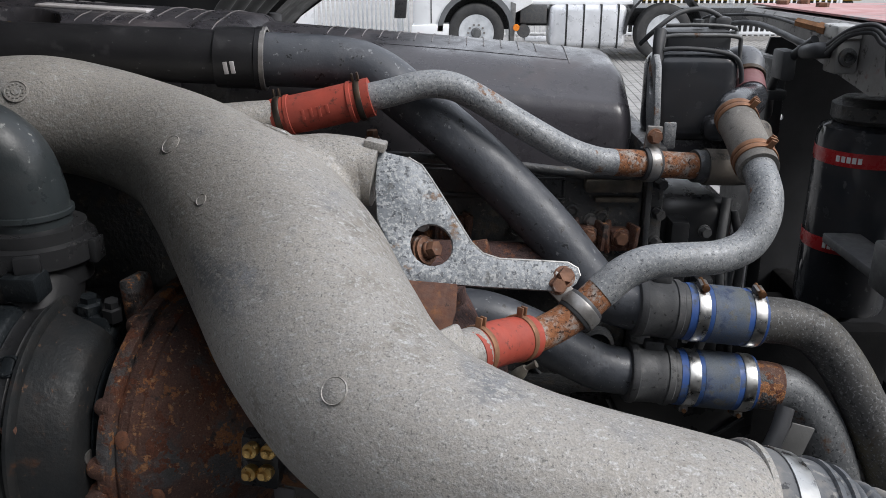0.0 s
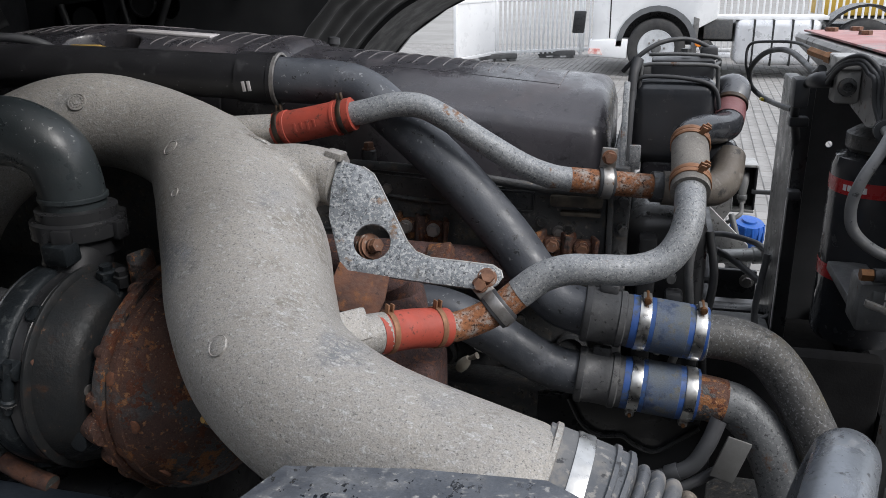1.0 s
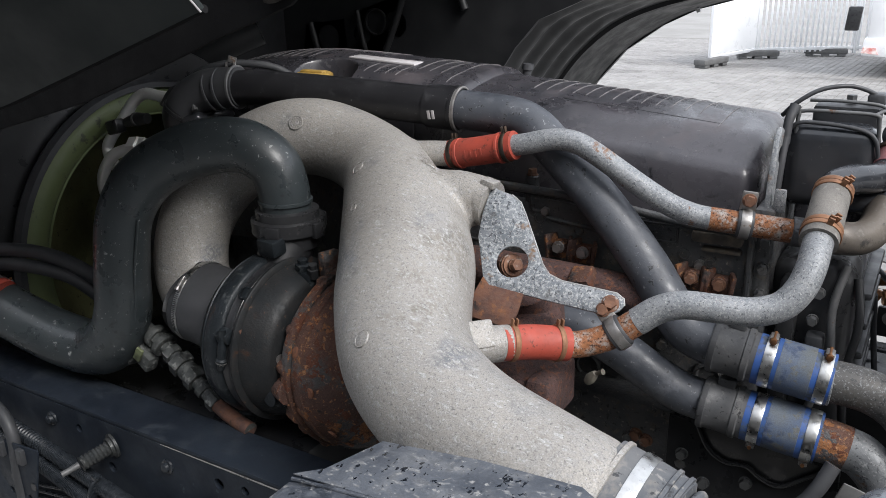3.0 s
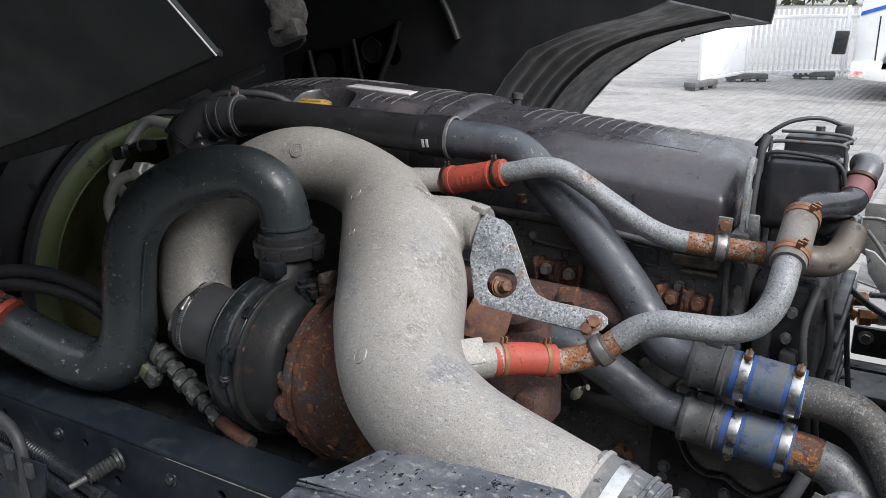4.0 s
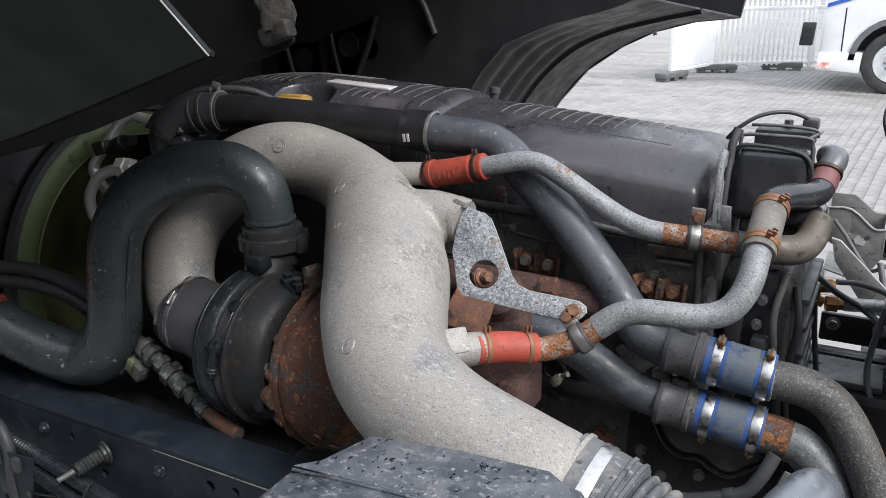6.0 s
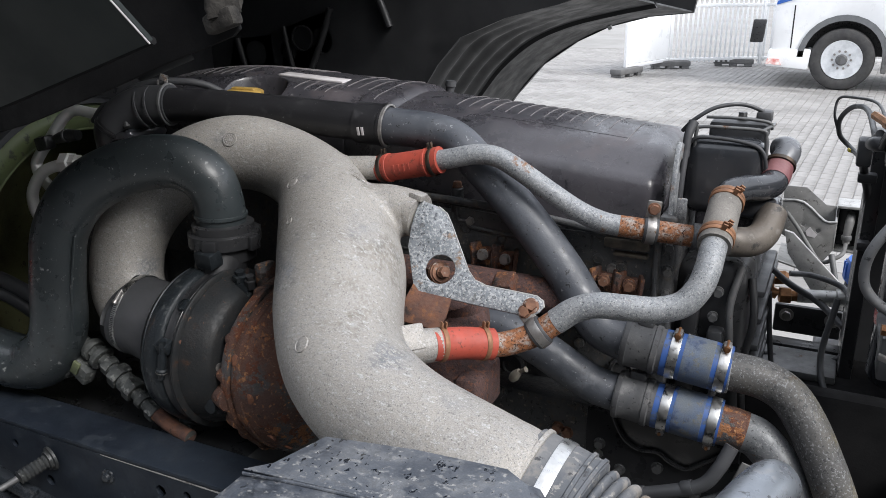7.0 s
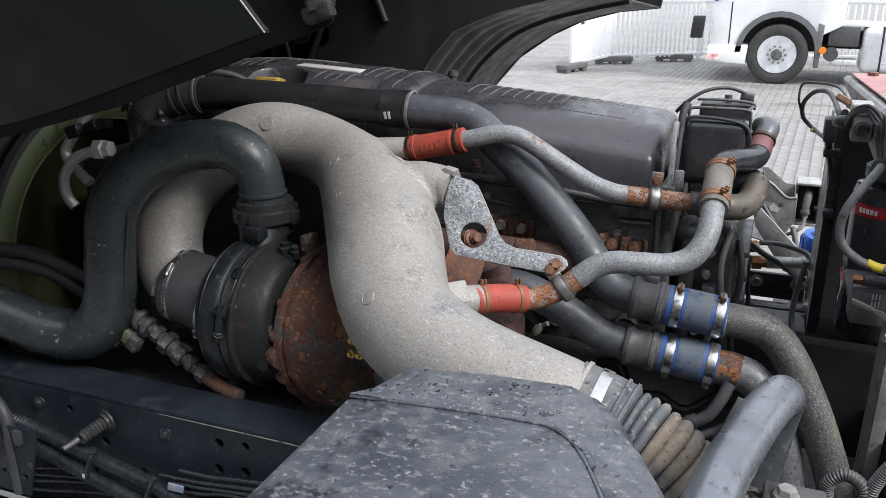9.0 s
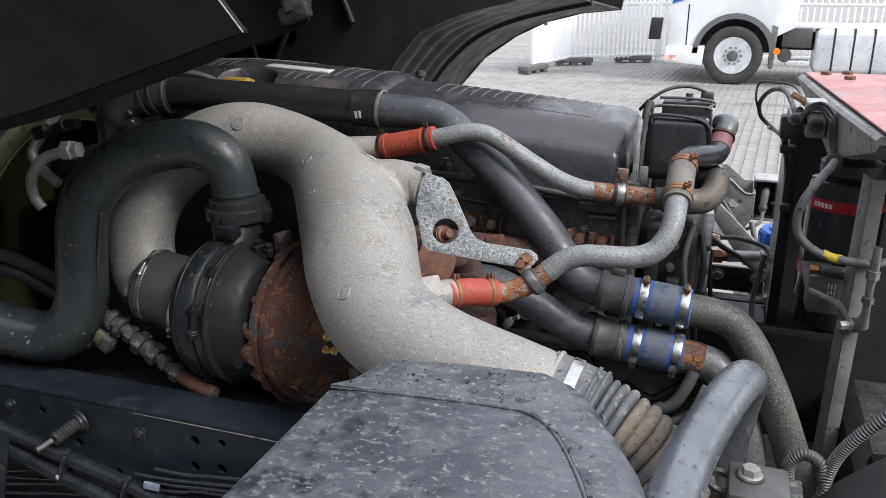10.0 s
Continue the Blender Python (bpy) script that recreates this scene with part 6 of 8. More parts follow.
beam = thing("cross_beam", "grey cross-beam with a faded red painted top", "beam", (0.7, 1.4, 1.5))
bm = bmesh.new()
rows = []
for y, x, low in ((1.62, 0.562, 1.630), (1.42, 0.576, 1.604), (1.18, 0.596, 1.556), (1.10, 0.604, 1.572), (0.88, 0.628, 1.638)):
    rows.append([bm.verts.new(p) for p in ((x + 0.006, y, 1.650), (x, y, 1.644), (x + 0.002, y, 1.636 if y > 1.6 else 1.628), (x + 0.006, y, low), (0.95, y, low), (0.95, y, 1.650))])
for a, c in zip(rows, rows[1:]):
    for k in range(6):
        bm.faces.new((a[k], a[(k + 1) % 6], c[(k + 1) % 6], c[k]))
bm.faces.new(rows[0])
bm.faces.new(rows[-1][::-1])
bmesh.ops.recalc_face_normals(bm, faces=bm.faces)
part("beam_body", bm, mat("worn_pale_grey_paint", (0.30, 0.295, 0.29), 0.55, 0.1, (0.21, 0.205, 0.20), 14, layers=[((0.11, 0.10, 0.095), 50, 0.56, 0.66, 0.7, 0.1), ((0.34, 0.20, 0.19), 9, 0.60, 0.66, 0.6, 0.0)], bump=((150, 0.3),)), beam, angle=25)
part("red_top", slab([(0.575, -1.612), (0.855, -1.612), (0.93, -0.87), (0.640, -0.87)], 0.003, Matrix.Translation((0, 0, 1.654)) @ Matrix.Diagonal((1, -1, 1, 1)), bevel=0), M_REDPAINT, beam, "faded pinkish red paint")
for x, y in ((0.615, 1.575), (0.660, 1.595), (0.655, 1.50)):
    part("bolt", bolt_mesh((x, y, 1.654), (0, 0, 1), 0.011, 0.010, 1.35), M_BOLT, beam)
vb = thing("valve_block", "pale aluminium valve block with hose unions", "valve", (0.58, 1.18, 1.5))
part("body", block((0.556, 1.205, 1.630), (0.592, 1.26, 1.649), 0.003), M_SILVER, vb)
part("lower_body", block((0.561, 1.21, 1.582), (0.594, 1.25, 1.632), 0.004), M_DUSTSTEEL, vb)
part("port", lathe([(0, 0.013), (0.004, 0.012), (0.005, 0.007), (0.001, 0.006), (0.001, 0)], (0.577, 1.2095, 1.606), (0, -1, 0), 24), M_BLOCK, vb)
part("union", lathe([(0, 0.009), (0.014, 0.009), (0.016, 0.007), (0.06, 0.007), (0.062, 0)], (0.562, 1.25, 1.640), (-0.35, 0.85, 0.10), 6), M_BRASS, vb)
part("dark_union", tube([(0.562, 1.23, 1.612), (0.548, 1.24, 1.612), (0.540, 1.27, 1.606)], [0.010, 0.012, 0.010], 14), M_RUBBER, vb)


def cable_run(name, label, pts, r, m=None, cat="cable", group=""):
    c = thing(name, label, cat, pts[0], group)
    part("run", tube(pts, r, 14, 8), m or M_RUBBER, c)
    return c


hl = cable_run("air_hose", "grey-black rubber air hose with a yellow tape band", [(0.604, 1.10, 1.566), (0.592, 1.02, 1.575), (0.572, 0.97, 1.562), (0.552, 0.95, 1.533), (0.545, 0.95, 1.503), (0.550, 0.95, 1.474), (0.572, 0.95, 1.452), (0.604, 0.95, 1.440), (0.672, 0.96, 1.434), (0.74, 1.08, 1.43), (0.80, 1.245, 1.43)], 0.0068, M_DUSTHOSE, "hose")
part("tape_band", tube([(0.589, 0.95, 1.4455), (0.604, 0.95, 1.440), (0.618, 0.9515, 1.4378)], 0.0075, 16, 4), M_YELLOW, hl, "yellow tape band")
part("hose_union", lathe([(-0.014, 0.009), (-0.013, 0.0135), (-0.004, 0.0135), (-0.003, 0.0115), (0.004, 0.0115), (0.005, 0.0135), (0.012, 0.0135), (0.014, 0.008)], (0.602, 1.085, 1.568), (0.15, 0.9, -0.1), 18), M_RUBBER, hl)
cable_run("black_cable", "black cable loop with a yellow tag beside the beam", [(0.545, 1.26, 1.615), (0.532, 1.45, 1.632), (0.508, 1.55, 1.622), (0.489, 1.60, 1.590), (0.492, 1.62, 1.556), (0.512, 1.62, 1.534), (0.530, 1.55, 1.530), (0.545, 1.45, 1.535)], 0.0048, group="cables")
ct = cable_run("black_cable", "thin black cable loop beside the beam", [(0.560, 1.26, 1.635), (0.546, 1.45, 1.645), (0.506, 1.55, 1.640), (0.482, 1.60, 1.630), (0.478, 1.60, 1.60), (0.486, 1.61, 1.57)], 0.0026, group="cables")
part("yellow_tag", block((-0.010, -0.006, -0.003), (0.010, 0.006, 0.003), 0.001, frame_of((0.520, 1.60, 1.528), (1, 0.2, -0.3), (0, 1, 0))), M_YELLOW, ct)
for k in range(3):
    cable_run("black_cable", "black cable loops over the pale valve block", [(0.552, 1.22, 1.622 - 0.006 * k), (0.560, 1.18, 1.645 - 0.004 * k), (0.576, 1.15, 1.655 - 0.005 * k), (0.592 - 0.003 * k, 1.14, 1.645 - 0.006 * k), (0.602 - 0.005 * k, 1.13, 1.625), (0.606 - 0.005 * k, 1.13, 1.596), (0.603, 1.12, 1.572), (0.606, 1.10, 1.555)], 0.0034, M_DUSTYRUBBER if k == 1 else M_RUBBER, group="cables")
lt = cable_run("wiring_bunch", "bunch of black plugs and cables on the panel edge", [(0.550, 1.26, 1.625), (0.540, 1.30, 1.60), (0.534, 1.34, 1.57), (0.540, 1.38, 1.53), (0.553, 1.41, 1.47), (0.555, 1.42, 1.30), (0.552, 1.42, 1.1)], 0.007)
part("plug", block((0.522, 1.30, 1.560), (0.545, 1.345, 1.605), 0.005), M_RUBBER, lt)
part("plug", block((0.530, 1.36, 1.520), (0.560, 1.385, 1.536), 0.003), M_RUBBER, lt)
part("plug", block((0.545, 1.38, 1.392), (0.566, 1.41, 1.408), 0.003), M_RUBBER, lt)
cable_run("black_cable", "black cable hanging in a loop below the valves", [(0.53, 1.42, 1.28), (0.515, 1.38, 1.17), (0.54, 1.32, 1.12), (0.60, 1.28, 1.13), (0.68, 1.25, 1.2)], 0.006, group="cables")
sb = thing("steel_strut", "dirty grey steel strut beside the filters", "strut", (0.64, 0.95, 1.2))
part("bar", block((-0.011, -0.004, -0.40), (0.011, 0.004, 0.14), 0.002, pose(0.652, 0.958, 1.43, 0, 1.0, 12)), M_DUSTSTEEL, sb)
part("side_fold", block((-0.011, -0.004, -0.40), (-0.0085, 0.040, 0.14), 0.001, pose(0.652, 0.958, 1.43, 0, 1.0, 12)), M_DUSTSTEEL, sb)
part("bracket_arm", slab([(0.578, 1.384), (0.599, 1.377), (0.626, 1.366), (0.642, 1.346), (0.648, 1.326), (0.641, 1.326), (0.636, 1.342), (0.622, 1.358), (0.597, 1.369), (0.577, 1.376)], 0.008, frame_of((0, 0.958, 0), (1, 0, 0), (0, 0, 1)), bevel=0.001), M_WORNSTEEL, sb)
part("bolt", bolt_mesh((0.646, 0.944, 1.332), (-0.9, -0.45, 0), 0.0075, 0.020, 1.3), M_SILVER, sb)
part("bushing", lathe([(0, 0.010), (0.002, 0.013), (0.010, 0.013), (0.012, 0.010)], (0.648, 0.944, 1.332), (0.9, 0.3, 0), 22), mat("amber_rubber", (0.22, 0.17, 0.08), 0.5, 0, (0.15, 0.11, 0.05), 30), sb)
rod = part("link_rod", tube([(0.664, 0.93, 1.47), (0.663, 0.93, 1.43), (0.662, 0.93, 1.40), (0.662, 0.93, 1.36), (0.660, 0.94, 1.335)], [0.006, 0.0075, 0.006, 0.0065, 0.012], 14, 5), M_WORNSTEEL, sb)
part("link_nut", lathe([(-0.008, 0.006), (-0.007, 0.010), (0.007, 0.010), (0.008, 0.006)], (0.663, 0.93, 1.425), (0, 0, 1), 6), M_WORNSTEEL, rod)
part("link_nut", lathe([(-0.006, 0.006), (-0.005, 0.009), (0.005, 0.009), (0.006, 0.006)], (0.662, 0.93, 1.382), (0, 0, 1), 6), M_WORNSTEEL, rod)
sol = thing("solenoid_valve", "black solenoid valve with a brass union and pale print", "valve", (0.61, 1.02, 1.36))
part("body", block((0.582, 1.0, 1.322), (0.648, 1.06, 1.388), 0.005), M_STRUT, sol)
part("coil", lathe([(-0.022, 0.024), (-0.020, 0.027), (0.020, 0.027), (0.022, 0.022)], (0.615, 1.025, 1.366), (1, 0.1, 0), 26), M_STRUT, sol)
part("union", lathe([(0, 0.0085), (0.014, 0.0085), (0.016, 0.0065), (0.06, 0.0065)], (0.579, 1.0, 1.400), (1, 0.05, 0.0), 6), M_BRASS, sol)
part("grey_tube", tube([(0.594, 1.0, 1.400), (0.62, 1.004, 1.399), (0.66, 1.01, 1.396)], 0.009, 14, 4), M_DUSTYRUBBER, sol)
for k in range(2):
    for j in range(3):
        part("print_bar", block((0.611 + 0.005 * j, 0.9975, 1.356 + 0.013 * k), (0.613 + 0.005 * j, 0.9990, 1.366 + 0.013 * k), 0), M_LABEL, sol)
part("mount_foot", block((0.585, 1.05, 1.330), (0.640, 1.215, 1.345), 0.003), M_DUSTYRUBBER, sol)

# ---- behind the engine: brackets, fittings, lamp ----
al = thing("channel_bracket", "bare aluminium open channel bracket behind the engine", "bracket", (0.45, 1.93, 1.2))
WALL = [(0.380, 1.331), (0.434, 1.331), (0.486, 1.289), (0.513, 1.289), (0.514, 1.217), (0.498, 1.190), (0.474, 1.181), (0.412, 1.234), (0.380, 1.250)]
part("near_wall", slab(WALL, 0.004, frame_of((0, 1.934, 0), (1, 0, 0), (0, 0, 1)), holes=[(0.475, 1.262, 0.006), (0.440, 1.275, 0.005)]), M_DUSTSTEEL, al)
part("far_wall", slab(WALL, 0.004, frame_of((0, 2.09, 0), (1, 0, 0), (0, 0, 1))), M_DUSTSTEEL, al)
part("edge_lip", tube([(x, 1.930, z) for x, z in WALL[:4]], 0.003, 8, 3), M_SILVER, al, "bright worn edge")
part("end_wall", block((0.510, 1.930, 1.217), (0.515, 2.09, 1.289), 0.001), M_SILVER, al)
part("floor", slab([(0.380, 1.931), (0.475, 1.931), (0.475, 2.087), (0.380, 2.087)], 0.004, Matrix.Translation((0, 0, 1.185)) @ Matrix.Rotation(radians(14), 4, "Y") @ Matrix.Translation((0, 0, 0.08)), bevel=0), M_DUSTSTEEL, al)
part("paint_patch", slab([(0.447, 1.258), (0.456, 1.270), (0.474, 1.252), (0.470, 1.244), (0.452, 1.247)], 0.001, frame_of((0, 1.9295, 0), (1, 0, 0), (0, 0, 1)), bevel=0), M_LABEL, al, "pale scuffed patch")
part("tie_arm", block((0.375, 1.385, 1.205), (0.402, 1.76, 1.235), 0.003), M_STRUT, al)
part("support_strut", slab([(0.405, 1.290), (0.425, 1.285), (0.545, 1.170), (0.552, 1.110), (0.500, 1.120), (0.418, 1.235)], 0.012, frame_of((0, 1.82, 0), (1, 0, 0), (0, 0, 1))), M_SILVER, al, "pale aluminium support")
part("thin_rod", tube([(0.512, 1.90, 1.215), (0.526, 1.87, 1.17), (0.545, 1.84, 1.10)], 0.007, 12, 4), M_STRUT, al)
lp = thing("plug_box", "open silver-rimmed plug box with a grey connector", "connector", (0.54, 1.98, 1.2))
part("box", block((0.516, 2.010, 1.208), (0.566, 2.055, 1.312), 0.005), M_BLACKMETAL, lp)
for a_, b_ in (((0.511, 1.312), (0.571, 1.319)), ((0.511, 1.200), (0.571, 1.207)), ((0.511, 1.207), (0.516, 1.312)), ((0.566, 1.207), (0.571, 1.312))):
    part("rim", block((a_[0], 1.975, a_[1]), (b_[0], 2.058, b_[1]), 0.002), M_SILVER if a_[1] > 1.3 or b_[1] < 1.21 else M_BLACKMETAL, lp)
part("plug", tube([(0.546, 2.008, 1.292), (0.543, 1.985, 1.278), (0.540, 1.975, 1.245), (0.541, 1.972, 1.225)], [0.010, 0.011, 0.009, 0.008], 14), M_GREYPAINT, lp)
part("plug_collar", ring_band((0.540, 1.974, 1.240), (0.03, -0.05, -1), 0.009, 0.012, 0.003, 18), M_STRUT, lp)
part("side_latch", block((0.560, 1.972, 1.248), (0.612, 1.984, 1.258), 0.002), M_RUBBER, lp)
cable_run("grey_cable", "grey cable looping from the plug box", [(0.541, 1.97, 1.225), (0.535, 1.92, 1.213), (0.514, 1.905, 1.200), (0.498, 1.905, 1.192), (0.482, 1.905, 1.198), (0.452, 1.91, 1.237), (0.429, 1.91, 1.271), (0.400, 1.90, 1.31)], 0.005, M_GREYPAINT)
br = thing("brass_unions", "tarnished brass pipe unions with a steel tube", "fitting", (0.42, 1.6, 1.2))
part("union", lathe([(-0.018, 0.012), (-0.016, 0.018), (0.006, 0.018), (0.008, 0.013), (0.02, 0.013)], (0.436, 1.60, 1.207), (1, 0.2, 0), 6), M_BRASS, br)
part("union", lathe([(-0.018, 0.011), (-0.016, 0.016), (0.006, 0.016), (0.012, 0.010)], (0.422, 1.60, 1.246), (1, 0.2, 0.1), 6), M_BRASS, br)
part("elbow", tube([(0.408, 1.60, 1.247), (0.398, 1.60, 1.236), (0.399, 1.60, 1.215), (0.416, 1.60, 1.206)], 0.0115, 14), M_BRASS, br)
part("steel_tube", lathe([(0, 0.0145), (0.075, 0.0145), (0.077, 0.018), (0.095, 0.018), (0.097, 0.015), (0.13, 0.015)], (0.455, 1.604, 1.208), (1, 0.15, 0.05), 18), M_SILVER, br)
bc = thing("fluid_cap", "bright blue plastic filler cap on a black tank", "cap", (0.50, 1.75, 1.2))
part("cap", lathe([(-0.06, 0.030), (-0.036, 0.030), (-0.035, 0.043), (-0.030, 0.045), (0.018, 0.044), (0.028, 0.040), (0.030, 0.022), (0.036, 0.020), (0.037, 0)], (0.5985, 2.285, 1.062), (0.1, -0.2, 1), 28), M_BLUECAP, bc)
for k in range(14):
    a = k * math.pi / 7
    part("grip_rib", block((-0.003, -0.003, -0.028), (0.003, 0.003, 0.020), 0.001, Matrix.Translation((0.5985 + 0.0445 * math.cos(a), 2.285 + 0.0445 * math.sin(a), 1.062)) @ Matrix.Rotation(a, 4, "Z")), M_BLUECAP, bc)
part("neck", lathe([(-0.24, 0.034), (-0.05, 0.034), (-0.048, 0.028)], (0.5985, 2.285, 1.062), (0.1, -0.2, 1), 22), M_RUBBER, bc)
part("tank", block((0.50, 2.22, 0.46), (0.68, 2.46, 0.85), 0.03, seg=4), M_RUBBER, bc, "black plastic fluid tank")
part("tank_arm", block((0.555, 1.45, 0.66), (0.605, 2.23, 0.72), 0.006), M_BLACKMETAL, bc)
for k, (pts, r) in enumerate((([(0.435, 1.62, 1.25), (0.48, 1.64, 1.245), (0.54, 1.62, 1.235), (0.56, 1.55, 1.23)], 0.006), ([(0.40, 1.55, 1.28), (0.44, 1.58, 1.24), (0.50, 1.60, 1.20), (0.55, 1.56, 1.17)], 0.007),
                           ([(0.36, 1.40, 1.15), (0.42, 1.42, 1.145), (0.50, 1.44, 1.12), (0.55, 1.45, 1.15)], 0.006), ([(0.415, 1.30, 1.32), (0.425, 1.32, 1.22), (0.45, 1.30, 1.10), (0.50, 1.25, 1.0), (0.54, 1.22, 0.95)], 0.005))):
    cable_run("engine_cable", "black cable crossing behind the engine", pts, r, group="engine cables")
fr = thing("rear_bracket", "black steel bracket rail with bolts behind the engine", "bracket", (0.48, 1.6, 1.1))
part("rail", block((0.30, 1.50, 1.118), (0.57, 1.54, 1.138), 0.005), M_BLACKMETAL, fr)
part("bar", block((0.30, 1.36, 1.130), (0.545, 1.47, 1.146), 0.004), M_STRUT, fr)
# Black block added to fill the gap below the bar with shade.
part("cross_member", block((0.41, 1.33, 0.80), (0.655, 1.50, 1.130), 0.006), M_SHADEFELT, fr)
part("plate", block((0.412, 1.650, 1.100), (0.550, 1.664, 1.166), 0.005), M_BLACKMETAL, fr)
for x in (0.438, 0.530):
    part("bolt", bolt_mesh((x, 1.650, 1.143), (0, -1, 0), 0.0105, 0.010, 1.45), M_WORNSTEEL, fr)
eb = thing("rear_engine_cover", "dark ribbed rear engine casing with plugs", "engine cover", (0.35, 1.2, 1.0))
part("casing", block((0.285, 1.06, 0.80), (0.40, 1.40, 1.44), 0.03, seg=4), M_BLACKMETAL, eb)
for k in range(7):
    part("rib", block((0.395, 1.10 + 0.005 * k, 1.10 + 0.045 * k), (0.418, 1.36, 1.112 + 0.045 * k), 0.004), M_RUBBER, eb)
part("plug_housing", block((0.305, 1.03, 1.22), (0.33, 1.07, 1.42), 0.006), M_BLACKMETAL, eb)
part("plug_housing", block((0.345, 1.035, 1.29), (0.37, 1.07, 1.34), 0.006), M_RUBBER, eb)

for z, y in ((1.40, 1.055), (1.36, 1.05), (1.25, 1.05), (1.18, 1.055)):
    part("casing_bolt", bolt_mesh((0.335 + 0.1 * (z - 1.2), y, z), (0.1, -1, 0), 0.007, 0.012), M_STRUT, eb)
part("pipe_run", tube([(0.40, 1.08, 1.42), (0.41, 1.06, 1.36), (0.402, 1.05, 1.28), (0.41, 1.06, 1.18)], 0.006, 12, 6), M_BLACKMETAL, eb)
part("pipe_run", tube([(0.385, 1.07, 1.44), (0.375, 1.045, 1.38), (0.38, 1.045, 1.30), (0.36, 1.05, 1.22)], 0.006, 12, 6), M_STRUT, eb)

# ---- scalloped guard below the joints ----
gd = thing("scalloped_guard", "black steel guard with a scalloped lower edge", "guard", (0.33, 0.9, 1.1))
edge = curve_through([(0.225, 1.205, 0), (0.244, 1.168, 0), (0.269, 1.152, 0), (0.300, 1.154, 0), (0.319, 1.142, 0), (0.346, 1.136, 0), (0.374, 1.157, 0), (0.401, 1.179, 0)], 5)
out = [(float(edge[-1][0]) + 0.01, 1.245), (float(edge[0][0]), 1.275)] + [(float(p[0]), float(p[1])) for p in edge]
part("guard", slab(out, 0.006, frame_of((0, 0.966, 0), (1, 0, 0), (0, 0, 1)), bevel=0.0012), M_BLACKMETAL, gd)
part("lower_lip", tube([(float(p[0]), 0.958, float(p[1])) for p in edge], 0.0035, 8, 1), M_BLACKMETAL, gd)
part("back_plate", block((0.18, 0.970, 0.75), (0.42, 0.985, 1.20), 0.004), M_BLACKMETAL, gd)
for x, z in ((0.205, 1.17), (0.24, 1.13), (0.30, 1.15), (0.36, 1.12)):
    part("bolt", bolt_mesh((x, 0.969, z - 0.03), (0, -1, 0), 0.008, 0.010), M_STRUT, gd)
hz2 = cable_run("wiring_hose", "black taped loom below the guard", [(0.22, 0.83, 1.125), (0.282, 0.84, 1.146), (0.337, 0.84, 1.168), (0.382, 0.845, 1.188), (0.402, 0.855, 1.215), (0.415, 0.87, 1.245)], 0.010)
for p, a in (((0.300, 0.84, 1.153), (1, 0, 0.4)), ((0.365, 0.843, 1.180), (1, 0, 0.5))):
    part("tape_wrap", ring_band(p, a, 0.0098, 0.016, 0.0015, 18), M_RUBBER, hz2)
cable_run("wiring_hose", "thin black loom behind the guard", [(0.24, 0.86, 1.10), (0.30, 0.87, 1.11), (0.37, 0.88, 1.13), (0.43, 0.90, 1.16)], 0.007)

# ---- fan shroud at the front of the engine ----
# Darker olive for the dish, with the shade inside the shroud in its colour.
M_DARKDISH = mat("shaded_grimy_dish", (0.125, 0.128, 0.062), 0.7, 0, (0.082, 0.084, 0.042), 9, spec=0.25, layers=[((0.06, 0.055, 0.035), 60, 0.60, 0.68, 0.8, 0.0)], bump=((160, 0.4),))
fan = thing("fan_shroud", "olive-green fan shroud ring with a black rubber seal", "fan shroud", (-1.0, 1.05, 1.0))
FA, FX = (-1.0, 1.05, 1.27), (1, 0, 0)
part("rubber_seal", lathe([(-0.02, 0.338), (-0.016, 0.352), (-0.002, 0.358), (0.010, 0.352), (0.012, 0.341), (-0.002, 0.336)], FA, FX, 96, None, True), M_RUBBER, fan)
part("outer_ring", lathe([(-0.12, 0.30), (-0.02, 0.336), (0.0, 0.337), (0.009, 0.326), (0.011, 0.312), (0.008, 0.297), (0.002, 0.288), (0.003, 0.284), (-0.004, 0.281), (-0.012, 0.284), (-0.12, 0.288)], FA, FX, 96, None, True), M_OLIVE, fan)
part("dish", lathe([(-0.15, 0.0), (-0.14, 0.15), (-0.10, 0.24), (-0.062, 0.283), (-0.16, 0.29)], FA, FX, 64), M_DARKDISH, fan, "grimy inner dish, coloured darker for its shade")
part("rear_shell", lathe([(-0.03, 0.325), (-0.024, 0.345), (-0.028, 0.36), (-0.034, 0.395), (-0.034, 0.43), (-0.045, 0.434), (-0.06, 0.43), (-0.06, 0.325)], FA, FX, 96, None, True), M_BLACKMETAL, fan, "black outer shell")
part("shell_plug", lathe([(-0.004, 0.021), (0.003, 0.020), (0.006, 0.016), (0.007, 0.0)], (-1.034, 0.665, 1.395), FX, 28), M_RUBBER, fan, "round black rubber plug")
part("back_panel", block((-1.20, 0.45, 0.75), (-1.17, 1.75, 1.75), 0.01), M_CABIN, fan)

# ---- air-conditioning pipes and pump at the front ----
ac = thing("refrigerant_pipe", "bent bare aluminium refrigerant pipes with a large nut", "pipe", (-0.85, 0.9, 1.4))
part("pipe", tube([(-0.858, 0.900, 1.524), (-0.894, 0.893, 1.516), (-0.923, 0.888, 1.501), (-0.948, 0.885, 1.471), (-0.957, 0.885, 1.446), (-0.955, 0.887, 1.418), (-0.940, 0.890, 1.397)], 0.0115, 18, 8), M_BAREALU, ac)
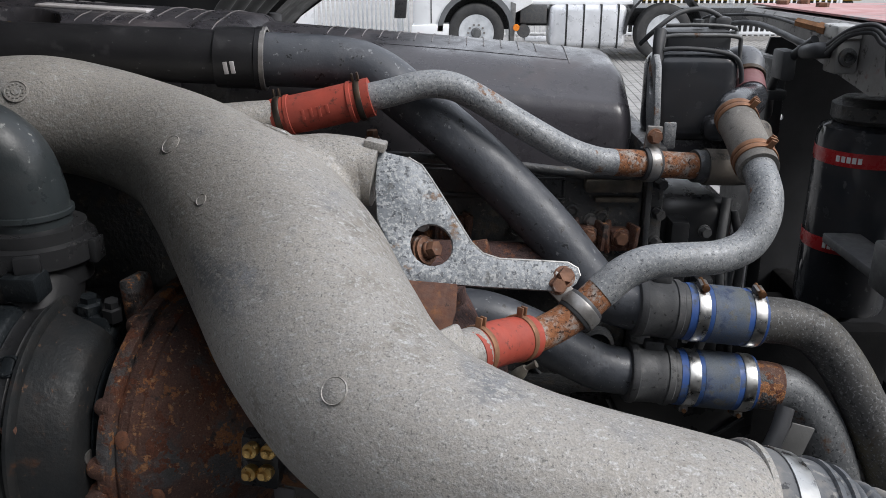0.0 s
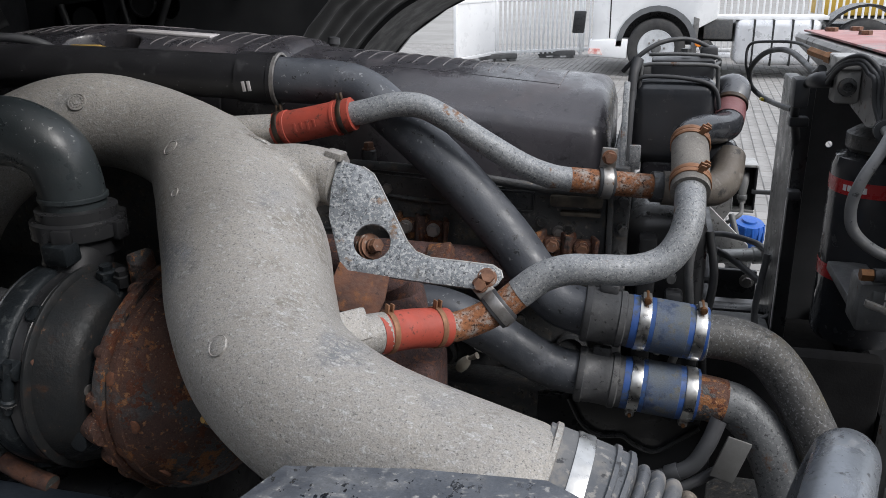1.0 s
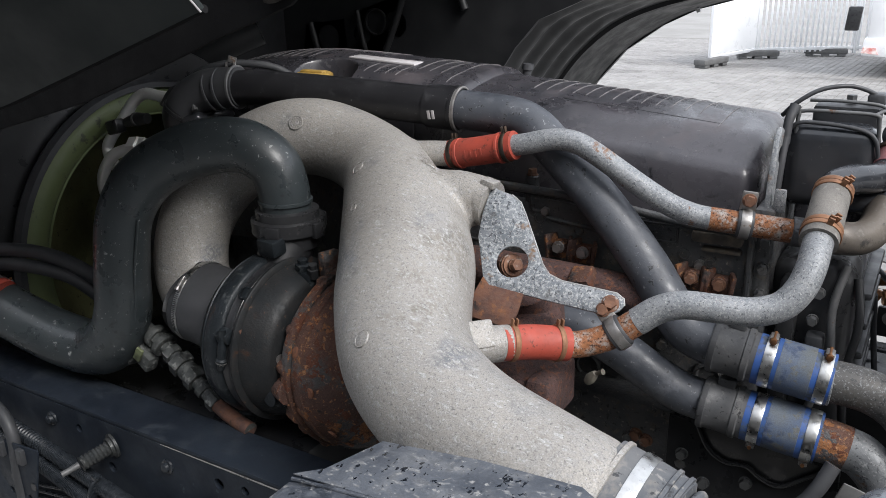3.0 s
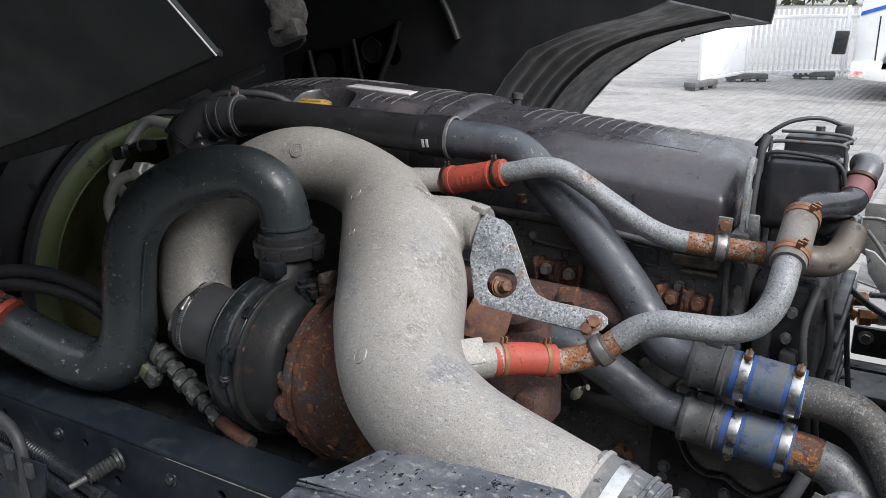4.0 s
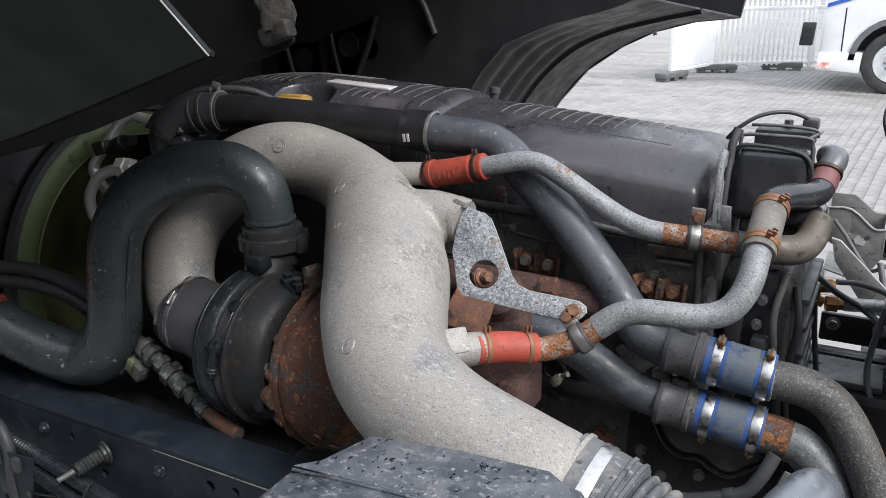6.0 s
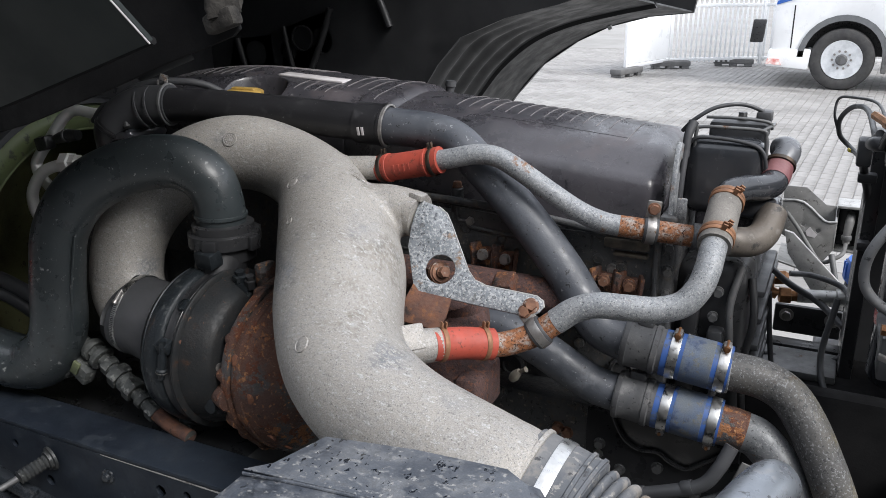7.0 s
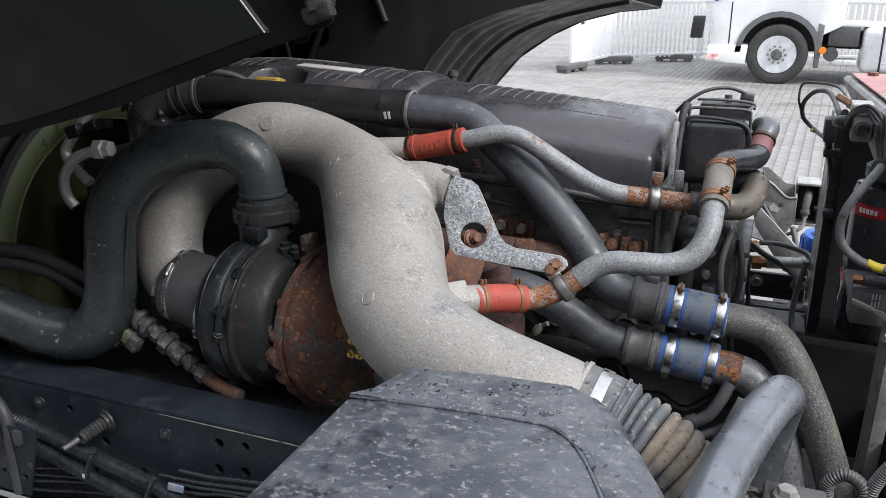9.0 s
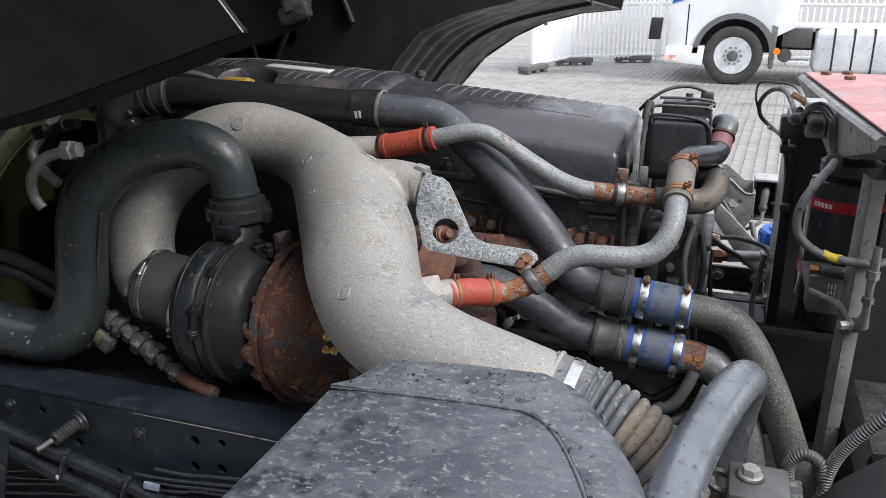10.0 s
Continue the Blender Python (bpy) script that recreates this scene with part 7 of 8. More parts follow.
part("pipe", tube([(-0.800, 0.965, 1.617), (-0.841, 0.965, 1.614), (-0.888, 0.963, 1.618), (-0.915, 0.958, 1.605), (-0.936, 0.950, 1.580), (-0.954, 0.940, 1.553), (-0.970, 0.930, 1.529), (-0.981, 0.925, 1.507), (-0.967, 0.920, 1.484), (-0.938, 0.918, 1.462), (-0.915, 0.918, 1.446)], 0.0112, 18, 8), M_BAREALU, ac)
part("nut", lathe([(-0.018, 0.016), (-0.016, 0.0215), (0.004, 0.0215), (0.006, 0.017), (0.020, 0.017), (0.022, 0.010)], (-0.850, 0.900, 1.527), (1, 0.12, 0.12), 6), M_BAREALU, ac)
part("union", lathe([(-0.02, 0.014), (-0.018, 0.018), (0.03, 0.018), (0.032, 0.013)], (-0.80, 0.965, 1.600), (1, 0, 0.02), 8), M_BLACKMETAL, ac)
pu = thing("front_pump", "dark cast pump housing with plugs at the engine front", "pump", (-0.72, 0.95, 1.5))
part("housing", block((-0.80, 0.915, 1.49), (-0.70, 1.02, 1.60), 0.014, seg=3), M_GLOSSBLACK, pu)
part("boss", lathe([(-0.02, 0.03), (0.0, 0.040), (0.012, 0.040), (0.016, 0.034), (0.016, 0.026), (0.006, 0.024), (0.006, 0)], (-0.725, 0.925, 1.555), (0.25, -1, 0.1), 30), M_GLOSSBLACK, pu)
part("boss_rim", ring_band((-0.725, 0.912, 1.556), (0.25, -1, 0.1), 0.030, 0.006, 0.004, 30), M_STRUT, pu)
plug_ = part("plug", block((-0.018, -0.012, -0.014), (0.018, 0.012, 0.014), 0.005, pose(-0.945, 0.925, 1.554, 0, -14, 0)), M_BLACKMETAL, pu)
part("plug_neck", tube([(-0.910, 0.925, 1.565), (-0.878, 0.925, 1.574), (-0.847, 0.925, 1.578)], [0.0095, 0.0125, 0.0105], 12, 4), M_BLACKMETAL, plug_)
part("plug_ring", ring_band((-0.878, 0.925, 1.574), (0.95, 0, 0.3), 0.0120, 0.006, 0.002, 20), M_STRUT, plug_)
part("plug", block((-0.79, 0.945, 1.592), (-0.755, 0.985, 1.612), 0.005), M_RUBBER, pu)
part("pipe_stub", tube([(-0.748, 0.938, 1.610), (-0.760, 0.932, 1.590), (-0.765, 0.940, 1.555)], 0.034, 26, 6), M_BLACKMETAL, pu)
part("stub_ring", ring_band((-0.757, 0.934, 1.596), (0.5, 0.2, 0.8), 0.0345, 0.007, 0.003), M_BLACKMETAL, pu)
for pts, r_ in (([(-0.78, 0.95, 1.60), (-0.745, 0.955, 1.655), (-0.70, 0.975, 1.678), (-0.65, 1.00, 1.682), (-0.60, 1.03, 1.672), (-0.56, 1.06, 1.64)], 0.007), ([(-0.80, 0.95, 1.59), (-0.755, 0.945, 1.640), (-0.705, 0.96, 1.662), (-0.66, 0.985, 1.665), (-0.62, 1.03, 1.64)], 0.009), ([(-0.84, 0.96, 1.60), (-0.80, 0.955, 1.632), (-0.75, 0.96, 1.645), (-0.70, 0.985, 1.648), (-0.66, 1.04, 1.62)], 0.0055)):
    cable_run("engine_cable", "black cables over the engine front", pts, r_, group="front cables")
hc = thing("hose_clip", "small bright spring clip on the front cables", "clip", (-0.66, 0.99, 1.68))
part("clip_ring", ring_band((-0.662, 0.990, 1.676), (0.85, 0.4, 0.1), 0.010, 0.006, 0.002, 20), M_WORNSTEEL, hc)
part("clip_ring", ring_band((-0.676, 0.984, 1.675), (0.85, 0.4, 0.15), 0.010, 0.004, 0.002, 20), M_WORNSTEEL, hc)
part("clip_ear", block((-0.008, -0.002, 0.0), (0.008, 0.002, 0.012), 0.001, pose(-0.668, 0.984, 1.684, 0, 20, 25)), M_WORNSTEEL, hc)
for pts in ([(-1.05, 0.60, 1.36), (-0.95, 0.66, 1.375), (-0.85, 0.70, 1.36), (-0.76, 0.74, 1.30)], [(-1.05, 0.62, 1.34), (-0.93, 0.66, 1.350), (-0.84, 0.70, 1.33), (-0.78, 0.73, 1.28)]):
    cable_run("engine_cable", "black braided cable behind the charge pipe", pts, 0.013, group="front cables")
fw = thing("engine_support", "dark cast engine support under the charge pipe", "mount", (-0.7, 0.75, 1.0))
part("support", block((-0.95, 0.70, 0.85), (-0.30, 1.05, 1.135), 0.02), M_BLACKMETAL, fw)
part("front_casing", block((-0.98, 0.95, 0.7), (-0.78, 1.40, 1.50), 0.03), M_BLOCK, fw)

# ---- tilted cab ----
cab = thing("tilted_cab", "underside of a tilted black truck cab", "truck cab", (-0.6, 1.2, 1.9))
PANEL = frame_of((-0.089, 0.386, 1.815), (-1, 0, -0.325), (0.12, -0.60, 1.0))
SIDE = [(0.0, 0.0), (0.19, 0.0), (0.33, 0.001), (0.385, 0.004), (0.45, 0.010), (0.60, 0.03), (2.4, 0.05), (2.4, 0.95), (0.0, 0.95)]
part("side_panel", slab([(x, y) for x, y in SIDE], 0.006, PANEL, bevel=0.001), M_CABPANEL, cab, "dark grey side panel")
ea, eb_ = PANEL @ Vector((0.002, 0, 0)), PANEL @ Vector((0.002, 0.9, 0))
part("panel_edge", tube([ea, ea.lerp(eb_, 0.5), eb_], 0.0011, 8, 4), M_LABEL, cab, "pale bare edge")
part("lower_edge", tube([PANEL @ Vector(p) for p in ((0.0, 0.0, 0.004), (0.19, 0.0, 0.004), (0.33, 0.001, 0.004), (0.45, 0.01, 0.004), (0.6, 0.03, 0.004))], 0.004, 10, 6), M_SHADEFELT, cab)
FLOOR = frame_of((-0.089, 0, 1.815), (1, 0, 0.33), (0, 1, 0))


def floor_plate(name, x0, x1, y0, y1, z0, z1):
    """A piece of the sloping cab floor; x runs along the slope, z square to it."""
    part(name, block((x0, y0, z0), (x1, y1, z1), 0.004, FLOOR), M_CABIN, cab)


SILL = [(-0.050, 1.823), (-0.059, 1.816), (-0.106, 1.800), (-0.156, 1.784), (-0.228, 1.758), (-0.383, 1.706), (-0.567, 1.659), (-0.75, 1.615), (-0.95, 2.05), (-0.112, 2.05)]
part("inner_sill", slab(SILL, 0.006, frame_of((0, 0.47, 0), (1, 0, 0), (0, 0, 1)), bevel=0.002), M_SHADEFELT, cab, "black felted inner sill")
floor_plate("near_floor", -2.4, -0.02, 0.47, 0.72, 0.10, 0.12)
floor_plate("tunnel_side", -2.4, -0.02, 0.70, 0.72, 0.12, 0.60)
floor_plate("tunnel_top", -2.4, -0.02, 0.72, 1.70, 0.40, 0.45)
floor_plate("rear_panel", -0.04, -0.0, 0.39, 2.45, 0.40, 1.9)
floor_plate("roof", -2.4, 0.0, 0.39, 2.45, 1.88, 1.92)
floor_plate("front_panel", -2.45, -2.40, 0.39, 2.45, 0.0, 1.9)
NEAR = [(-0.60, 1.40), (-0.545, 1.50), (-0.484, 1.590), (-0.444, 1.650), (-0.382, 1.718), (-0.263, 1.766), (-0.125, 1.800), (-0.048, 1.829)]
part("tunnel_wall", slab([(-2.3, 1.10), (-0.62, 1.36)] + NEAR + [(-0.02, 1.86), (-0.20, 2.45), (-2.3, 2.45)], 0.02, frame_of((0, 1.72, 0), (1, 0, 0), (0, 0, 1)), holes=[(-0.90, 1.672, 0.028), (-0.79, 1.700, 0.034)], bevel=0), M_CABIN, cab)
part("tunnel_backing", slab([(-2.3, 1.10), (-0.66, 1.36), (-0.56, 1.56), (-0.40, 1.73), (-0.05, 1.84), (-0.20, 2.45), (-2.3, 2.45)], 0.01, frame_of((0, 1.76, 0), (1, 0, 0), (0, 0, 1)), bevel=0), M_CABIN, cab)
random.seed(31)
FUZZ = [[random.uniform(-0.16, 0.16) for _ in range(18)] for _ in range(64)]
rows = [(-0.060 - 0.255 * u, 0.458, 1.836 + u, 0.0175) for u in [q * 0.0095 for q in range(60)]]
part("foam_strip", sweep(bmesh.new(), rows, 18, True, 0.42, lambda r_, a_: FUZZ[r_][int(a_ / 6.2832 * 18) % 18]), M_FOAM, cab, "torn grey-black foam strip")
part("foam_end", block((-0.020, -0.009, -0.010), (0.019, 0.009, 0.010), 0.005, pose(-0.064, 0.458, 1.832, 0, -18, 0)), M_FOAM, cab)
part("bolt", bolt_mesh((-0.728, 1.716, 1.752), (0.2, -1, -0.1), 0.014, 0.010), M_WORNSTEEL, cab)
GUSSET = frame_of((0, 1.712, 0), (1, 0, 0), (0, 0, 1))
part("gusset", slab([(-0.935, 1.60), (-0.905, 1.735), (-0.860, 1.752), (-0.752, 1.785), (-0.785, 1.70), (-0.835, 1.60)], 0.012, GUSSET, holes=[(-0.850, 1.706, 0.030)], bevel=0.003), M_LINER, cab)
part("gusset_rim", tube([(-0.752, 1.690, 1.785), (-0.785, 1.690, 1.70), (-0.835, 1.690, 1.60)], 0.009, 10, 4), M_LINER, cab)
part("gusset_rim", tube([(-0.905, 1.690, 1.735), (-0.895, 1.690, 1.68), (-0.875, 1.690, 1.60)], 0.007, 10, 4), M_LINER, cab)
part("hole_rim", ring_band((-0.850, 1.697, 1.706), (0, 1, 0), 0.030, 0.010, 0.005, 30), M_LINER, cab)
part("web_plate", slab([(-1.12, 1.58), (-1.09, 1.70), (-0.955, 1.715), (-0.945, 1.58)], 0.012, GUSSET, holes=[(-1.012, 1.660, 0.032)], bevel=0.003), M_LINER, cab)
part("stiffener", tube([(-1.066, 1.690, 1.70), (-1.055, 1.690, 1.66), (-1.040, 1.690, 1.60)], 0.009, 10, 4), M_LINER, cab)
part("stiffener", tube([(-0.64, 1.690, 1.87), (-0.60, 1.690, 1.80), (-0.575, 1.690, 1.74)], 0.010, 10, 4), M_CABIN, cab)
part("bracket_bar", tube([(-1.30, 1.20, 1.55), (-1.10, 1.30, 1.64), (-0.98, 1.40, 1.70)], 0.030, 14, 4), M_LINER, cab)

arch = thing("wheel_arch_liner", "ribbed black plastic wheel arch liner under the cab", "wheel arch", (-0.3, 2.0, 1.6))
FAR = [(-0.60, 1.33), (-0.555, 1.40), (-0.503, 1.475), (-0.412, 1.578), (-0.298, 1.656), (-0.198, 1.703), (-0.074, 1.735), (0.053, 1.748)]
near_c, far_c = curve_through([(x, z, 0) for x, z in NEAR], 8), curve_through([(x, z, 0) for x, z in FAR], 8)


def arch_lift(v, along):
    """Height of the liner's skin over its width: four rounded corrugations, then a plain sheet with one edge rib."""
    if v < 0.50:
        return -0.013 * min(1.0, max(0.0, 3.2 * (0.80 - along))) * (0.5 - 0.5 * math.cos(2 * math.pi * v / 0.125)) ** 0.8
    return -0.010 if 0.535 < v < 0.555 else 0.0


def arch_skin():
    """The liner as one curved corrugated sheet with thickness."""
    bm = bmesh.new()
    vs = [k / 120 for k in range(121)]
    grids = []
    for side in (0.0, 0.005):
        rows = []
        for n_, (a, b) in enumerate(zip(near_c, far_c)):
            row = []
            for v in vs:
                q = a * (1 - v) + b * v
                h = arch_lift(v, n_ / (len(near_c) - 1)) + side
                row.append(bm.verts.new((q[0] - 0.4 * h, 1.705 + 0.715 * v, q[1] + h)))
            rows.append(row)
        grids.append(rows)
        for a, b in zip(rows, rows[1:]):
            for k in range(120):
                bm.faces.new((a[k], b[k], b[k + 1], a[k + 1]) if side else (a[k], a[k + 1], b[k + 1], b[k]))
    for e in (0, -1):
        for k in range(120):
            bm.faces.new((grids[0][e][k], grids[0][e][k + 1], grids[1][e][k + 1], grids[1][e][k]))
        for r in range(len(near_c) - 1):
            bm.faces.new((grids[0][r][e], grids[0][r + 1][e], grids[1][r + 1][e], grids[1][r][e]))
    bmesh.ops.recalc_face_normals(bm, faces=bm.faces)
    return bm


part("liner", arch_skin(), M_LINER, arch, "corrugated black plastic sheet")
part("outer_fender", slab(FAR + [(0.062, 1.80), (0.05, 1.95), (-0.5, 1.95), (-0.64, 1.6)], 0.02, frame_of((0, 2.43, 0), (1, 0, 0), (0, 0, 1)), bevel=0), M_CABIN, arch)
part("white_strip", block((-0.006, -0.004, -0.045), (0.006, 0.004, 0.045), 0.001, pose(-0.207, 2.398, 1.738, 0, -22, 0)), M_WHITE, arch, "white reflective strip")
# ---- yard ----
# Unseen wall added south of the engine to cut the low skylight.
w = single("wall_south", block((-14, -3.4, 0), (9, -3.2, 5.0), 0.02), mat("light_blocker_grey", (0.10, 0.10, 0.10), 0.7, 0, (0.08, 0.08, 0.082), 0.7), "unseen plain dark grey wall added to hold back low skylight", "wall", kind="structure")
g = bmesh.new()
bmesh.ops.create_grid(g, x_segments=8, y_segments=8, size=260, matrix=Matrix.Translation((0, 60, -0.012)))
single("ground", g, M_GROUND, "wide grey paved yard reaching the horizon", "ground", kind="structure")
bed = single("pavement", block((-9.0, 5.0, -0.06), (8.0, 20.5, -0.0075), 0), M_JOINT, "grey concrete block paving in running bond", "pavement", kind="structure")

# white fence
def fence_panel(a, b, n, solid=False):
    a, b = Vector((*a, 0)), Vector((*b, 0))
    f = thing("picket_fence", "white metal mesh gate panel on concrete feet" if solid else "white metal picket fence panel on concrete feet", "fence", a, "yard fence")
    d = (b - a).normalized()
    L = (b - a).length
    m = frame_of(a, d, Vector((0, 0, 1)))
    for s in (0.0, L):
        part("post", block((s - 0.03, 0.05, -0.03), (s + 0.03, 1.36, 0.03), 0.006, m), M_WHITE, f)
    for h in (0.16, 1.18):
        part("rail", block((0, h - 0.03, -0.018), (L, h + 0.03, 0.018), 0.005, m), M_WHITE, f)
    if solid:
        part("sheet", block((0.03, 0.2, -0.004), (L - 0.03, 1.3, 0.004), 0, m), M_WHITE, f)
    else:
        one = None
        for k in range(n):
            s = (k + 0.5) * L / n
            if one is None:
                one = part("picket", block((-0.02, 0.10, -0.009), (0.02, 1.32, 0.009), 0.003, m @ Matrix.Translation((s, 0, 0))), M_WHITE, f)
                s1 = s
            else:
                o = new("picket", one.data)
                o.parent = f
                o.matrix_parent_inverse = base_of(f).inverted()
                o.matrix_basis = Matrix.Translation(d * (s - s1))
    return f


def foot(x, y, turn):
    t = thing("fence_foot", "dark grey concrete fence foot with slots", "fence foot", (x, y, 0), "fence feet")
    m = pose(x, y, 0, 0, 0, turn)
    part("slab", block((-0.38, -0.12, 0.05), (0.38, 0.12, 0.15), 0.02, m), M_CONCRETE, t)
    for k in (-0.28, 0.0, 0.28):
        part("leg", block((k - 0.07, -0.11, 0.0), (k + 0.07, 0.11, 0.055), 0.01, m), M_CONCRETE, t)


CORNERS = [(-3.22, 15.1), (-2.75, 16.6), (-1.15, 17.6), (1.1, 17.7), (3.4, 17.8), (5.7, 17.9), (8.0, 18.0)]
fence_panel(CORNERS[0], CORNERS[1], 14, True)
for a, b in zip(CORNERS[1:], CORNERS[2:]):
    fence_panel(a, b, 19)
foot(-3.18, 15.05, 72)
foot(-2.70, 16.55, 25)
foot(-1.62, 17.40, 10)

# far trees beyond the yard
hb = bmesh.new()
random.seed(21)
for k in range(9000):
    x = random.uniform(-48, 40)
    top = 4.2 + 1.1 * math.sin(x * 0.31) + 0.7 * math.sin(x * 0.93 + 1)
    c = Vector((x, 66 + random.uniform(-2.5, 2.5), 0.1 + random.random() ** 0.75 * top))
    q = Euler((random.uniform(0, 6), random.uniform(0, 6), 0)).to_matrix()
    s = random.uniform(0.18, 0.42)
    hb.faces.new([hb.verts.new(c + q @ Vector(v) * s) for v in ((-1, 0, 0), (0, -0.6, 0.1), (1, 0, 0), (0, 0.6, 0.1))])
single("trees", hb, M_LEAF, "dull olive row of leafy trees far beyond the yard", "trees", kind="stuff")

# white truck across the yard
tr = thing("white_truck", "white tractor truck with a blue stripe parked across the yard", "truck", (1.5, 15, 0))
TY = 14.45


def side_plate(name, outline, y, thick, material, label="", bevel=0.02, holes=()):
    return part(name, slab(outline, thick, frame_of((0, y + thick, 0), (1, 0, 0), (0, 0, 1)), bevel=bevel, holes=holes), material, tr, label)


arch_pts = [(0.354 + 0.64 * math.cos(a), 0.50 + 0.62 * math.sin(a)) for a in [math.pi - k * math.pi / 14 for k in range(15)]]
cab_out = [(-0.70, 0.50), (-0.28, 0.50)] + arch_pts[1:-1] + [(1.02, 0.80), (1.30, 0.95), (1.32, 3.0), (-0.55, 3.0), (-0.70, 1.3)]
side_plate("cab_body", cab_out, TY, 2.4, M_WHITE)
side_plate("blue_stripe", [(-0.69, 1.30), (-0.3, 1.42), (0.25, 1.62), (0.25, 1.67), (-0.3, 1.48), (-0.68, 1.36)], TY - 0.012, 0.012, M_BLUEPAINT, "blue stripe", 0)
side_plate("bumper", [(-0.76, 0.34), (-0.12, 0.30), (-0.10, 0.62), (-0.74, 0.60)], TY - 0.03, 2.44, M_WHITE)
side_plate("marker", [(-0.76, 0.38), (-0.52, 0.36), (-0.56, 0.46), (-0.74, 0.47)], TY - 0.05, 0.02, mat("red_white_marker", (0.6, 0.2, 0.18), 0.4, 0, (0.8, 0.75, 0.72), 12, bump=()), "red and white marker board", 0)
side_plate("door_gap", [(-0.42, 0.63), (-0.40, 0.63), (-0.40, 1.30), (-0.42, 1.29)], TY - 0.004, 0.004, M_BLACKMETAL, "", 0)
ar = [(0.354 + r * math.cos(a), 0.50 + r * math.sin(a)) for r, ks in ((0.66, range(15)), (0.57, range(14, -1, -1))) for a in [math.pi - k * math.pi / 14 for k in ks]]
side_plate("wheel_arch", ar, TY - 0.03, 0.4, mat("grey_arch_plastic", (0.10, 0.105, 0.11), 0.6, 0, (0.13, 0.135, 0.14), 5, bump=()), "grey wheel arch trim", 0)
side_plate("arch_liner", [(0.354 + 0.60 * math.cos(k * math.pi / 14), 0.50 + 0.6 * math.sin(k * math.pi / 14)) for k in range(15)], TY + 0.4, 0.02, M_BLACKMETAL, "", 0)
side_plate("mirror", [(-1.03, 0.72), (-0.83, 0.72), (-0.80, 1.08), (-1.0, 1.08)], TY - 0.15, 0.1, M_BLACKMETAL, "black mirror housing")
side_plate("mud_flap", [(0.93, 0.28), (1.00, 0.28), (1.02, 0.95), (0.93, 0.98)], TY - 0.02, 0.4, M_GREYPAINT, "", 0.005)
side_plate("chassis", [(0.9, 0.55), (6.5, 0.55), (6.5, 0.85), (0.9, 0.85)], TY + 0.5, 1.4, M_BLACKMETAL)
side_plate("battery_box", [(1.10, 0.62), (1.55, 0.62), (1.55, 0.93), (1.10, 0.93)], TY + 0.05, 0.5, M_BLOCK)
side_plate("air_tank", [(1.18, 0.33), (1.55, 0.33), (1.55, 0.42), (1.18, 0.42)], TY, 0.3, M_TANK)
part("grey_drum", lathe([(0, 0.0), (0.0, 0.11), (0.18, 0.11), (0.18, 0)], (1.16, TY, 0.50), (0, 1, 0), 24), M_BLOCK, tr)
part("side_lamp", lathe([(0, 0), (0.0, 0.06), (0.05, 0.05), (0.05, 0)], (1.03, TY - 0.02, 0.56), (0, -1, 0), 16), M_ORANGE, tr, "orange side lamp")
tank = part("fuel_tank", block((1.60, TY, 0.22), (2.90, TY + 0.65, 0.93), 0.10, seg=4), M_TANK, tr, "brushed aluminium fuel tank")
for x in (1.88, 2.17, 2.46, 2.75):
    part("tank_strap", block((x - 0.017, TY - 0.008, 0.21), (x + 0.017, TY + 0.66, 0.94), 0.012, seg=2), M_BLACKMETAL, tank)
side_plate("step_deck", [(1.25, 0.93), (3.0, 0.93), (3.0, 0.99), (1.25, 0.99)], TY + 0.1, 0.6, M_WHITE, "", 0.005)


def wheel(x, y):
    w = part("wheel", lathe([(0.0, 0.29), (-0.02, 0.32), (-0.03, 0.40), (-0.01, 0.455), (0.03, 0.475), (0.27, 0.475), (0.30, 0.43), (0.30, 0.29)], (x, y, 0.475), (0, 1, 0), 56), M_TYRE, tr)
    part("rim", lathe([(-0.015, 0.26), (-0.022, 0.295), (0.0, 0.305), (0.02, 0.29), (0.05, 0.25), (0.055, 0.20), (0.01, 0.165), (0.0, 0.15), (0.0, 0.09), (-0.06, 0.075), (-0.065, 0)], (x, y, 0.475), (0, 1, 0), 44), M_RIM, w)
    bm = bmesh.new()
    for k in range(10):
        a = k * math.pi / 5
        lathe([(0.0, 0.022), (-0.03, 0.018), (-0.032, 0)], (x + 0.135 * math.cos(a), y, 0.475 + 0.135 * math.sin(a)), (0, 1, 0), 8, bm)
    tagged(part("wheel_nuts", bm, M_WORNSTEEL, w), kind="stuff")
    part("hub", lathe([(-0.085, 0.0), (-0.085, 0.065), (-0.05, 0.085), (0.0, 0.09)], (x, y, 0.475), (0, 1, 0), 28), M_STRUT, w)
    for k in range(10):
        a = (k + 0.5) * math.pi / 5
        part("rim_hole", lathe([(0, 0.0), (0, 0.026), (0.02, 0.026)], (x + 0.215 * math.cos(a), y + 0.030, 0.475 + 0.215 * math.sin(a)), (0, -1, 0), 10), M_BLACKMETAL, w)


wheel(0.354, TY - 0.02)
wheel(3.53, TY - 0.02)
wr = [(3.53 + r * math.cos(a), 0.50 + r * math.sin(a)) for r, ks in ((0.68, range(15)), (0.64, range(14, -1, -1))) for a in [math.pi * 1.02 - k * math.pi * 1.04 / 14 for k in ks]]
side_plate("rear_fender", wr, TY - 0.04, 0.55, M_BLACKMETAL, "", 0)
ye = thing("yellow_machine", "low yellow machine parked behind the white truck", "machine", (5.5, 19.5, 0))
